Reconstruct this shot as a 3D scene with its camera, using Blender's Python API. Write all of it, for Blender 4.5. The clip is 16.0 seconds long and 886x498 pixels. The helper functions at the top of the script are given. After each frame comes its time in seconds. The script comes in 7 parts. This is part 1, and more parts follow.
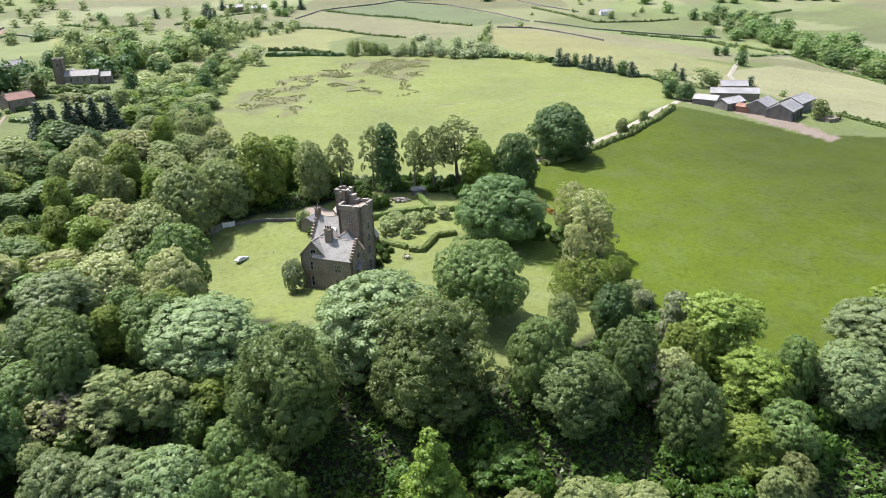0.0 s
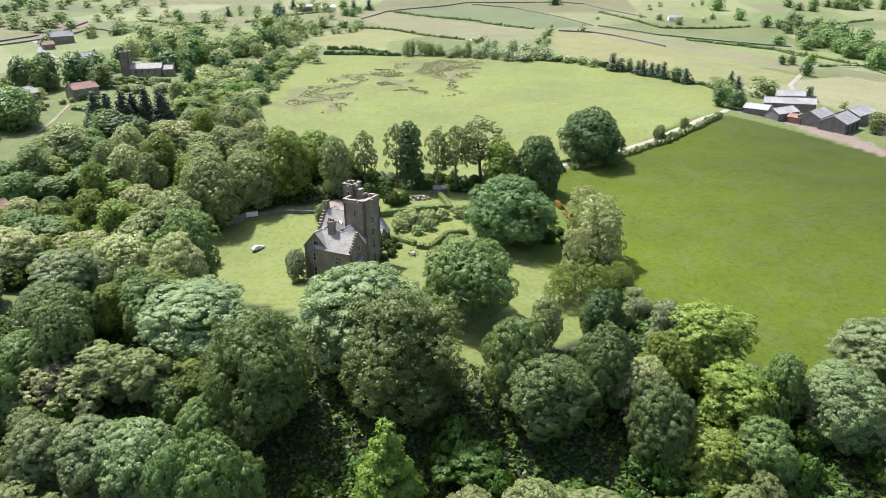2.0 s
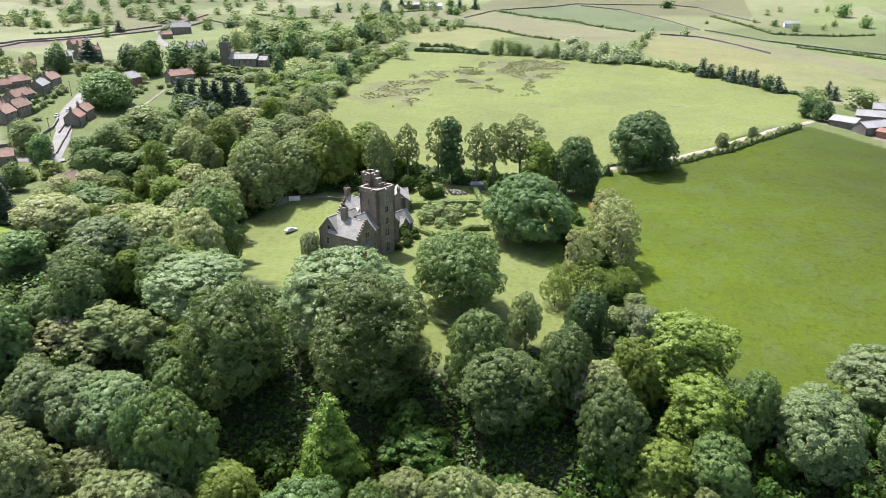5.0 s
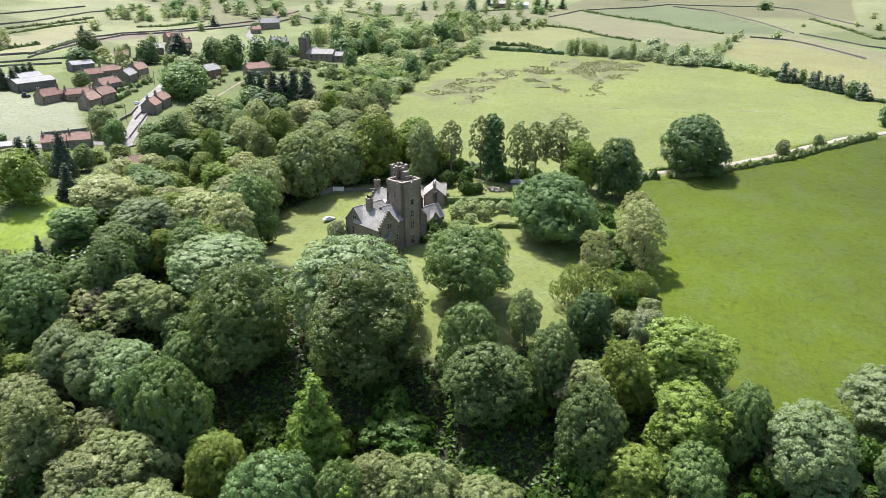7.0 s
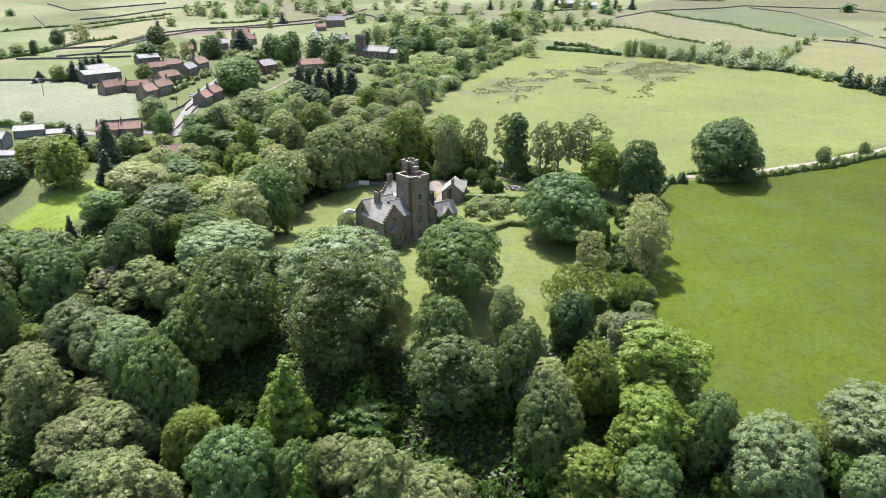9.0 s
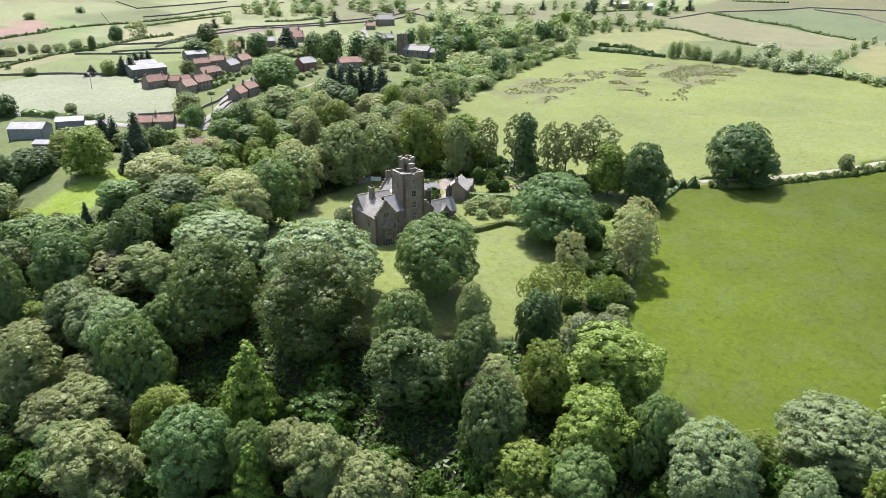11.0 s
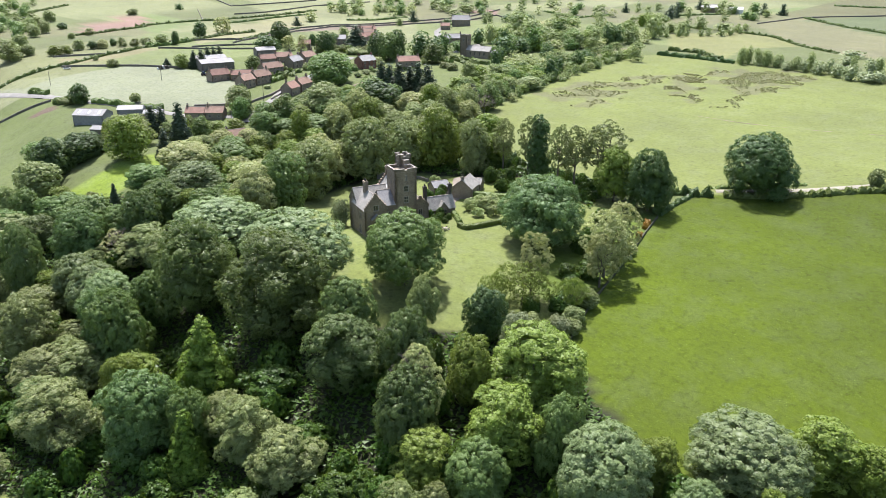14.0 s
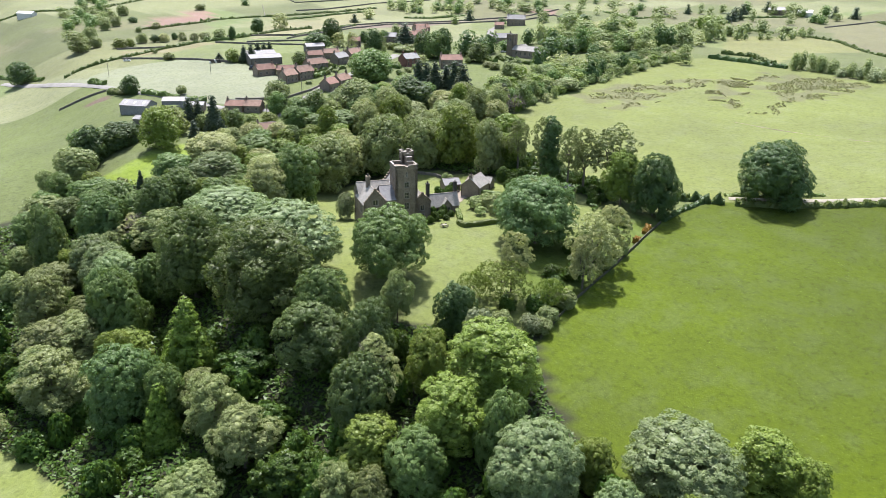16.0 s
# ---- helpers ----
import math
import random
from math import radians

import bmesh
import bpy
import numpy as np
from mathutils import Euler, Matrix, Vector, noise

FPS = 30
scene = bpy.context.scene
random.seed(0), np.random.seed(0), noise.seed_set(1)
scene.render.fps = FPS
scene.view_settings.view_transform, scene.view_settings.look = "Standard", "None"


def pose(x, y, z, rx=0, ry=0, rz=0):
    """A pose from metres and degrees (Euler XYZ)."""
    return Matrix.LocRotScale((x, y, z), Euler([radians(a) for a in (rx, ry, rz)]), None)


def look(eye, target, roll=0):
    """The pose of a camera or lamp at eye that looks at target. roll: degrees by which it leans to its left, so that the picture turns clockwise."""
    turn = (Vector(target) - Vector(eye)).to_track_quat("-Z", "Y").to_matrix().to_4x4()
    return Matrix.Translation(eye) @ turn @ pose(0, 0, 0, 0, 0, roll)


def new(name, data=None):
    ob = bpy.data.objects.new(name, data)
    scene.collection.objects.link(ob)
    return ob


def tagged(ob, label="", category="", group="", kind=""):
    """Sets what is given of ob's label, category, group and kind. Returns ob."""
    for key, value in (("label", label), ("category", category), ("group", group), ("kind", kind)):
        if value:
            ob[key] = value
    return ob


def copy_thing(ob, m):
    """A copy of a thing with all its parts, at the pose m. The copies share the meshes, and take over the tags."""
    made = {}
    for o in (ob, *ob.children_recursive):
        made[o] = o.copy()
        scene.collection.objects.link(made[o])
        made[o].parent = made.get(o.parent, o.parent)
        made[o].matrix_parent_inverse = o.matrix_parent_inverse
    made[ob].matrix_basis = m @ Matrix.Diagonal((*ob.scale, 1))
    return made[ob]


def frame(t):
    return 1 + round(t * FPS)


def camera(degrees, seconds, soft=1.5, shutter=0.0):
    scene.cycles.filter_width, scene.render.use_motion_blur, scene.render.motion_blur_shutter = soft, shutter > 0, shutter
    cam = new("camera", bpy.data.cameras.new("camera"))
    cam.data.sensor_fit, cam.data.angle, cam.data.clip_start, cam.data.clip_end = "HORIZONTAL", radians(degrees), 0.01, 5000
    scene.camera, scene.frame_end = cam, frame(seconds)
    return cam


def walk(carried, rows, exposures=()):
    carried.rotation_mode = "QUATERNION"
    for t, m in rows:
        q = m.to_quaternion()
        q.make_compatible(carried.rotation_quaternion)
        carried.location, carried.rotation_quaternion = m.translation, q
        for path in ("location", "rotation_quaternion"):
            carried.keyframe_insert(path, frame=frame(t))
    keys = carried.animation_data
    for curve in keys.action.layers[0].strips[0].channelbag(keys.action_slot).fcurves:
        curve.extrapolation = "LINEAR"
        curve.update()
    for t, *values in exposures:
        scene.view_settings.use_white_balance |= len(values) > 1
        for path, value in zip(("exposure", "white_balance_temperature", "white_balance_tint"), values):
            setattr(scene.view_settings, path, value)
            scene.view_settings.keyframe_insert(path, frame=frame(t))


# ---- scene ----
cam = camera(62.0, 16.0, 0.55)
PATH = [
    (0.0, 0.63, -3.15, 84.09, 68.613, 1.767, 1.663),
    (0.5, 5.26, -3.28, 83.66, 68.738, 1.585, 3.214),
    (1.0, 10.34, -3.39, 83.32, 68.848, 1.428, 4.863),
    (1.5, 15.09, -3.38, 83.00, 68.927, 1.283, 6.294),
    (2.0, 20.28, -3.32, 82.71, 68.994, 1.136, 7.816),
    (2.5, 25.10, -3.12, 82.43, 69.052, 0.999, 9.232),
    (3.0, 30.37, -2.82, 82.18, 69.085, 0.881, 10.767),
    (3.5, 35.21, -2.44, 81.94, 69.116, 0.776, 12.155),
    (4.0, 40.52, -1.92, 81.71, 69.129, 0.665, 13.832),
    (6.5, 65.72, 2.61, 80.83, 69.200, 0.263, 23.333),
    (7.0, 70.95, 4.06, 80.71, 69.173, 0.221, 25.182),
    (7.5, 75.75, 5.53, 80.60, 69.168, 0.172, 26.751),
    (8.0, 80.94, 7.31, 80.50, 69.156, 0.125, 28.374),
    (8.5, 85.76, 9.17, 80.44, 69.147, 0.105, 29.874),
    (9.0, 91.02, 11.30, 80.42, 69.153, 0.071, 31.453),
    (11.5, 116.50, 23.86, 80.70, 69.139, -0.033, 38.091),
    (12.0, 121.77, 26.82, 80.78, 69.148, -0.059, 39.476),
    (12.5, 126.66, 29.61, 80.87, 69.173, -0.099, 40.780),
    (13.0, 131.87, 32.73, 81.02, 69.165, -0.170, 42.177),
    (13.5, 136.64, 35.80, 81.21, 69.159, -0.220, 43.480),
    (14.0, 141.75, 39.14, 81.43, 69.146, -0.309, 45.013),
    (14.5, 146.50, 42.38, 81.71, 69.114, -0.372, 46.447),
    (15.0, 151.51, 46.00, 82.03, 69.065, -0.460, 47.992),
    (15.5, 156.11, 49.37, 82.40, 69.011, -0.581, 49.369),
    (16.0, 161.01, 53.09, 82.86, 68.942, -0.702, 50.856),
]
walk(cam, [(t, pose(*row)) for t, *row in PATH])
# ---- sky, sun, exposure ----
SUN_AZIMUTH, SUN_HEIGHT = 304.0, 62.0   # degrees clockwise from +y, degrees above the horizon
world = bpy.data.worlds.new("sky")
scene.world = world
world.use_nodes = True
wn = world.node_tree.nodes
sky = wn.new("ShaderNodeTexSky")
sky.sky_type, sky.sun_disc = "NISHITA", False
sky.sun_elevation, sky.sun_rotation = radians(SUN_HEIGHT), radians(SUN_AZIMUTH)
sky.air_density, sky.dust_density, sky.ozone_density = 1.0, 2.5, 1.0
wn["Background"].inputs["Strength"].default_value = 0.107
world.node_tree.links.new(sky.outputs[0], wn["Background"].inputs["Color"])
sun_data = bpy.data.lights.new("sun", "SUN")
sun_data.energy, sun_data.angle, sun_data.color = 4.15, radians(3.0), (0.985, 0.955, 1.0)
sun = new("sun", sun_data)
_a, _e = radians(SUN_AZIMUTH), radians(SUN_HEIGHT)
sun.matrix_world = look((0, 0, 300), (-300 * math.sin(_a) * math.cos(_e), -300 * math.cos(_a) * math.cos(_e), 300 - 300 * math.sin(_e)))
scene.view_settings.exposure = 1.43
# ---- lie of the land ----
def swell(v, s):
    return s * np.logaddexp(0.0, np.asarray(v, float) / s)


# x, y, reach and height of each rise or hollow
RISES = [
    (440, 560, 240, -23.4), (-200, 120, 140, 17.5), (120, 160, 80, -10.8), (-80, 560, 240, 4.5),
    (-80, 200, 45, -8.1), (80, 360, 45, 5.6), (-200, 200, 45, -9.4), (-40, 40, 45, -7.1),
    (200, 160, 45, -8.0), (160, 40, 45, 5.5), (-400, 320, 140, 7.1), (-440, 520, 140, -5.7),
    (-120, 200, 45, -8.1), (80, 120, 45, -5.3), (200, 760, 80, -4.5), (-280, 160, 80, -5.2),
]


def ground_height(x, y):
    """Height of the land: level round the house, rising north and west, falling to a wooded ravine in the south."""
    x, y = np.asarray(x, float), np.asarray(y, float)
    z = 0.045 * swell(y - 250, 30) + 0.05 * swell(-x - 110, 30)
    z = z - 27 / (1 + np.exp(np.clip((y - 118 + 0.12 * x) / 14, -50, 50)))
    for a, b, reach, h in RISES:
        z = z + h * np.exp(-((x - a) ** 2 + (y - b) ** 2) / reach ** 2)
    return z + 0.06 * swell(np.hypot(x, y - 150) - 1000, 120)


def gz(x, y):
    return float(ground_height(x, y))
# ---- materials ----
def nodes_of(name):
    m = bpy.data.materials.new(name)
    m.use_nodes = True
    return m, m.node_tree.nodes, m.node_tree.links, m.node_tree.nodes["Principled BSDF"]


def mix_rgb(n, l, fac, a, b, blend="MIX"):
    """A colour mix node; fac, a and b are sockets or values. Returns the result socket."""
    x = n.new("ShaderNodeMix")
    x.data_type, x.blend_type = "RGBA", blend
    for socket, value in ((x.inputs[0], fac), (x.inputs[6], a), (x.inputs[7], b)):
        if isinstance(value, bpy.types.NodeSocket):
            l.new(value, socket)
        elif isinstance(value, (int, float)):
            socket.default_value = value
        else:
            socket.default_value = (*value, 1.0)
    return x.outputs[2]


def noise_at(n, l, scale, detail=4.0, rough=0.6, coords="world", stretch=None):
    """A noise value, about 0.3 to 0.7. coords: world (position) or object."""
    if coords == "world":
        c = n.new("ShaderNodeNewGeometry").outputs["Position"]
    else:
        c = n.new("ShaderNodeTexCoord").outputs["Object"]
    if stretch:
        mp = n.new("ShaderNodeMapping")
        mp.inputs["Scale"].default_value = stretch
        l.new(c, mp.inputs[0])
        c = mp.outputs[0]
    t = n.new("ShaderNodeTexNoise")
    t.inputs["Scale"].default_value, t.inputs["Detail"].default_value, t.inputs["Roughness"].default_value = scale, detail, rough
    l.new(c, t.inputs["Vector"])
    return t.outputs[0]


def ramp(n, l, value, lo, hi):
    r = n.new("ShaderNodeMapRange")
    r.inputs[1].default_value, r.inputs[2].default_value = lo, hi
    l.new(value, r.inputs[0])
    return r.outputs[0]


def bump(n, l, value, bsdf, strength=0.4, distance=0.05):
    b = n.new("ShaderNodeBump")
    b.inputs["Strength"].default_value, b.inputs["Distance"].default_value = strength, distance
    l.new(value, b.inputs["Height"])
    l.new(b.outputs[0], bsdf.inputs["Normal"])


def surface(name, a, b, scale=0.6, fine=6.0, rough=0.85, metal=0.0, coords="world", c=None, relief=0.4, depth=0.03, spec=0.3):
    """A weathered surface: colours a and b in large patches, c in fine specks, with a fine relief."""
    m, n, l, p = nodes_of(name)
    big = ramp(n, l, noise_at(n, l, scale, 3.0, 0.6, coords), 0.35, 0.65)
    small = noise_at(n, l, fine, 5.0, 0.7, coords)
    col = mix_rgb(n, l, big, a, b)
    col = mix_rgb(n, l, ramp(n, l, small, 0.45, 0.75), col, c or tuple(0.6 * v for v in a))
    info = n.new("ShaderNodeObjectInfo")
    hsv = n.new("ShaderNodeHueSaturation")
    mr = n.new("ShaderNodeMapRange")
    mr.inputs[3].default_value, mr.inputs[4].default_value = 0.88, 1.12
    l.new(info.outputs["Random"], mr.inputs[0])
    l.new(mr.outputs[0], hsv.inputs["Value"])
    l.new(col, hsv.inputs["Color"])
    l.new(hsv.outputs[0], p.inputs["Base Color"])
    p.inputs["Roughness"].default_value, p.inputs["Metallic"].default_value = rough, metal
    p.inputs["Specular IOR Level"].default_value = spec
    bump(n, l, small, p, relief, depth)
    return m


def foliage(name, dark, light, tip, spread=0.22, gloss=0.46, through_leaf=0.31, vary=0.6):
    """Leaves: each leaf and each tree its own tone, light shining through."""
    m, n, l, p = nodes_of(name)
    geo = n.new("ShaderNodeNewGeometry")
    info = n.new("ShaderNodeObjectInfo")
    each = n.new("ShaderNodeMapRange")
    each.inputs[3].default_value, each.inputs[4].default_value = 0.5 - vary / 2, 0.5 + vary / 2
    l.new(geo.outputs["Random Per Island"], each.inputs[0])
    col = mix_rgb(n, l, each.outputs[0], dark, light)
    patch = ramp(n, l, noise_at(n, l, 0.35, 2.0, 0.5, "world"), 0.42, 0.7)
    col = mix_rgb(n, l, patch, col, tip)
    wide = ramp(n, l, noise_at(n, l, 0.05, 1.0, 0.5, "world"), 0.35, 0.65)
    col = mix_rgb(n, l, wide, col, mix_rgb(n, l, 0.45, col, tip))
    hsv = n.new("ShaderNodeHueSaturation")
    for k, (lo, hi) in (("Hue", (0.476, 0.498)), ("Value", (1 - spread, 1 + spread))):
        mr = n.new("ShaderNodeMapRange")
        mr.inputs[3].default_value, mr.inputs[4].default_value = lo, hi
        l.new(info.outputs["Random"], mr.inputs[0])
        l.new(mr.outputs[0], hsv.inputs[k])
    l.new(col, hsv.inputs["Color"])
    l.new(hsv.outputs[0], p.inputs["Base Color"])
    p.inputs["Roughness"].default_value, p.inputs["Specular IOR Level"].default_value = gloss, 0.26
    tr = n.new("ShaderNodeBsdfTranslucent")
    l.new(mix_rgb(n, l, 0.5, hsv.outputs[0], (0.16, 0.24, 0.02)), tr.inputs[0])
    mx = n.new("ShaderNodeMixShader")
    mx.inputs[0].default_value = through_leaf
    l.new(p.outputs[0], mx.inputs[1])
    l.new(tr.outputs[0], mx.inputs[2])
    l.new(mx.outputs[0], n["Material Output"].inputs[0])
    return m


LEAF = {
    "meadow": foliage("meadow grass blades", (0.050, 0.100, 0.006), (0.120, 0.185, 0.020), (0.085, 0.145, 0.012), 0.1, 0.7, 0.3),
    "sycamore": foliage("sycamore leaves", (0.039, 0.080, 0.017), (0.143, 0.242, 0.065), (0.152, 0.239, 0.075)),
    "maple": foliage("dark sycamore leaves", (0.028, 0.065, 0.017), (0.105, 0.180, 0.052), (0.125, 0.198, 0.066)),
    "beech": foliage("beech leaves", (0.041, 0.070, 0.021), (0.147, 0.218, 0.063), (0.122, 0.182, 0.053)),
    "lime": foliage("lime leaves", (0.068, 0.113, 0.014), (0.185, 0.268, 0.043), (0.173, 0.238, 0.046)),
    "ash": foliage("ash leaves", (0.090, 0.126, 0.040), (0.268, 0.332, 0.128), (0.240, 0.290, 0.112), 0.18),
    "pale": foliage("pale young leaves", (0.230, 0.255, 0.105), (0.450, 0.490, 0.225), (0.390, 0.430, 0.190), 0.08, through_leaf=0.42),
    "conifer": foliage("conifer needles", (0.022, 0.043, 0.026), (0.065, 0.102, 0.057), (0.064, 0.089, 0.045), 0.2, 0.6, 0.1),
    "holm": foliage("dark evergreen leaves", (0.026, 0.058, 0.018), (0.074, 0.138, 0.044), (0.076, 0.130, 0.045)),
    "hedge": foliage("clipped hedge leaves", (0.075, 0.116, 0.029), (0.178, 0.254, 0.067), (0.158, 0.214, 0.066)),
    "shrub": foliage("understorey leaves", (0.024, 0.059, 0.008), (0.069, 0.143, 0.019), (0.051, 0.108, 0.017)),
    "olive": foliage("dull olive leaves", (0.048, 0.080, 0.024), (0.132, 0.196, 0.066), (0.126, 0.182, 0.062), 0.16),
    "fresh": foliage("fresh green leaves", (0.066, 0.143, 0.018), (0.188, 0.345, 0.047), (0.180, 0.304, 0.050)),
    "rush": foliage("rush stems", (0.130, 0.130, 0.062), (0.300, 0.290, 0.160), (0.250, 0.245, 0.125)),
    "flowering": foliage("leaves and cream flowers", (0.050, 0.100, 0.028), (0.245, 0.325, 0.149), (0.205, 0.280, 0.115), vary=0.85),
    "chestnut": foliage("chestnut leaves", (0.030, 0.077, 0.019), (0.129, 0.232, 0.072), (0.152, 0.256, 0.094)),
    "apple": foliage("apple leaves", (0.190, 0.249, 0.099), (0.413, 0.505, 0.215), (0.346, 0.423, 0.174)),
    "azalea": foliage("orange azalea flowers", (0.120, 0.085, 0.012), (0.330, 0.170, 0.020), (0.230, 0.140, 0.020), 0.05),
    "willow": foliage("silver willow leaves", (0.128, 0.159, 0.080), (0.277, 0.322, 0.172), (0.227, 0.267, 0.134)),
}
BARK = surface("bark", (0.10, 0.085, 0.065), (0.16, 0.14, 0.11), 1.2, 9.0, 0.95, coords="object", relief=0.8, depth=0.05)
TWIG = surface("grey twigs", (0.20, 0.165, 0.135), (0.27, 0.23, 0.19), 1.2, 9.0, 0.9, coords="object")
STONE = surface("dark rubble stone", (0.178, 0.142, 0.103), (0.255, 0.208, 0.155), 0.35, 2.2, 0.92, c=(0.088, 0.072, 0.056), relief=0.9, depth=0.1)
DRESSED = surface("dressed stone", (0.23, 0.205, 0.172), (0.30, 0.27, 0.23), 0.7, 5.0, 0.9, c=(0.15, 0.13, 0.11))
SLATE = surface("stone slate", (0.22, 0.21, 0.187), (0.31, 0.295, 0.265), 0.45, 3.0, 0.65, c=(0.12, 0.115, 0.10), relief=0.6, spec=0.15)
DARK_SLATE = surface("blue slate", (0.115, 0.115, 0.118), (0.165, 0.165, 0.168), 0.5, 4.0, 0.6, c=(0.24, 0.235, 0.215))
PANTILE = surface("red pantile", (0.185, 0.105, 0.078), (0.25, 0.145, 0.11), 0.5, 3.0, 0.85, c=(0.145, 0.09, 0.07))
SANDSTONE = surface("village sandstone", (0.19, 0.155, 0.12), (0.26, 0.215, 0.165), 0.4, 3.0, 0.9, c=(0.12, 0.098, 0.078))
SOOT = surface("sooted stone", (0.05, 0.045, 0.04), (0.085, 0.075, 0.065), 0.6, 4.0, 0.95, c=(0.03, 0.028, 0.025))
WHITE = surface("white paint", (0.58, 0.58, 0.565), (0.68, 0.68, 0.66), 0.8, 6.0, 0.5, c=(0.48, 0.48, 0.46), relief=0.1)
GREY_SHEET = surface("grey roof sheet", (0.205, 0.202, 0.198), (0.29, 0.285, 0.28), 0.15, 2.0, 0.7, c=(0.145, 0.137, 0.125), relief=0.2)
BOARD = surface("weathered boards", (0.12, 0.11, 0.10), (0.19, 0.175, 0.155), 0.4, 5.0, 0.9, c=(0.08, 0.07, 0.06))
RUST = surface("rusted sheet", (0.20, 0.105, 0.075), (0.27, 0.15, 0.11), 0.6, 4.0, 0.85)
ASPHALT = surface("lane asphalt", (0.155, 0.148, 0.135), (0.215, 0.205, 0.185), 0.15, 2.0, 0.9, c=(0.11, 0.105, 0.095))
LANE = surface("dusty lane", (0.215, 0.195, 0.155), (0.28, 0.255, 0.205), 0.2, 2.0, 0.95, c=(0.15, 0.15, 0.09))
GRAVEL = surface("yard gravel", (0.17, 0.138, 0.112), (0.235, 0.195, 0.16), 0.3, 3.0, 0.95, c=(0.125, 0.115, 0.08))
EARTH = surface("bare earth", (0.14, 0.108, 0.078), (0.25, 0.205, 0.16), 0.25, 1.5, 0.95, c=(0.10, 0.12, 0.045))
MOSSY_STONE = surface("mossy stone", (0.045, 0.046, 0.026), (0.090, 0.082, 0.055), 0.6, 2.0, 0.95, c=(0.050, 0.068, 0.020))
DRYSTONE = surface("dry stone", (0.12, 0.11, 0.095), (0.20, 0.18, 0.155), 0.5, 3.0, 0.95, c=(0.07, 0.065, 0.055))
RUBBER = surface("tyre rubber", (0.02, 0.02, 0.02), (0.03, 0.03, 0.03), 2.0, 9.0, 0.8)
SILVER = surface("silver car paint", (0.62, 0.63, 0.64), (0.66, 0.67, 0.68), 0.8, 6.0, 0.25, 0.3, relief=0.0)
COVER = surface("silver car cover", (0.50, 0.51, 0.52), (0.58, 0.59, 0.60), 1.2, 6.0, 0.55, relief=0.3)
TEAK = surface("weathered teak", (0.16, 0.14, 0.115), (0.23, 0.205, 0.17), 3.0, 20.0, 0.8)


def glass_material(name, tint):
    m, n, l, p = nodes_of(name)
    p.inputs["Base Color"].default_value = (*tint, 1)
    p.inputs["Roughness"].default_value, p.inputs["Specular IOR Level"].default_value = 0.06, 0.8
    big = noise_at(n, l, 0.8, 2.0)
    bump(n, l, big, p, 0.05, 0.02)
    return m


PANE = glass_material("window glass", (0.02, 0.024, 0.028))


def grass_material():
    """Grass over the whole land; the tone of each field is stored on the land itself."""
    m, n, l, p = nodes_of("grass")
    at = n.new("ShaderNodeAttribute")
    at.attribute_name = "turf"
    col = at.outputs["Color"]
    hsv = n.new("ShaderNodeHueSaturation")
    l.new(col, hsv.inputs["Color"])
    hsv.inputs["Value"].default_value = 0.84
    hsv.inputs["Saturation"].default_value = 0.95
    c1 = mix_rgb(n, l, ramp(n, l, noise_at(n, l, 0.018, 4.0, 0.6), 0.38, 0.66), col, hsv.outputs[0])
    hs2 = n.new("ShaderNodeHueSaturation")
    hs2.inputs["Value"].default_value = 0.68
    worn = n.new("ShaderNodeHueSaturation")
    worn.inputs["Saturation"].default_value, worn.inputs["Value"].default_value = 0.88, 1.05
    l.new(c1, worn.inputs["Color"])
    c1 = mix_rgb(n, l, ramp(n, l, noise_at(n, l, 0.11, 5.0, 0.65), 0.46, 0.66), c1, worn.outputs[0])
    l.new(c1, hs2.inputs["Color"])
    c2 = mix_rgb(n, l, ramp(n, l, noise_at(n, l, 0.5, 7.0, 0.8), 0.50, 0.64), c1, hs2.outputs[0])
    hs3 = n.new("ShaderNodeHueSaturation")
    hs3.inputs["Value"].default_value = 1.30
    l.new(c2, hs3.inputs["Color"])
    fine = noise_at(n, l, 0.9, 8.0, 0.8)
    c3 = mix_rgb(n, l, ramp(n, l, fine, 0.45, 0.68), c2, hs3.outputs[0])
    l.new(c3, p.inputs["Base Color"])
    p.inputs["Roughness"].default_value, p.inputs["Specular IOR Level"].default_value = 0.9, 0.15
    bump(n, l, fine, p, 0.7, 0.35)
    return m


GRASS = grass_material()
# ---- small builders ----
def mesh_object(name, verts, faces, material, parent=None, smooth=False, label=""):
    me = bpy.data.meshes.new(name)
    me.from_pydata(verts, [], faces)
    me.update()
    if smooth:
        me.polygons.foreach_set("use_smooth", [True] * len(me.polygons))
    me.materials.append(material)
    ob = new(name, me)
    if parent:
        ob.parent = parent
    if label:
        ob["label"] = label
    return ob


def part(name, bm, material, parent, label=""):
    """Links a bmesh as one mesh object under a thing or a part."""
    me = bpy.data.meshes.new(name)
    bmesh.ops.recalc_face_normals(bm, faces=bm.faces)
    bm.to_mesh(me)
    bm.free()
    me.materials.append(material)
    ob = new(name, me)
    ob.parent = parent
    if label:
        ob["label"] = label
    return ob


def anchor(name, m, label, category, group="", kind=""):
    ob = new(name)
    ob.matrix_world = m
    ob.empty_display_size = 0.5
    return tagged(ob, label, category, group, kind)


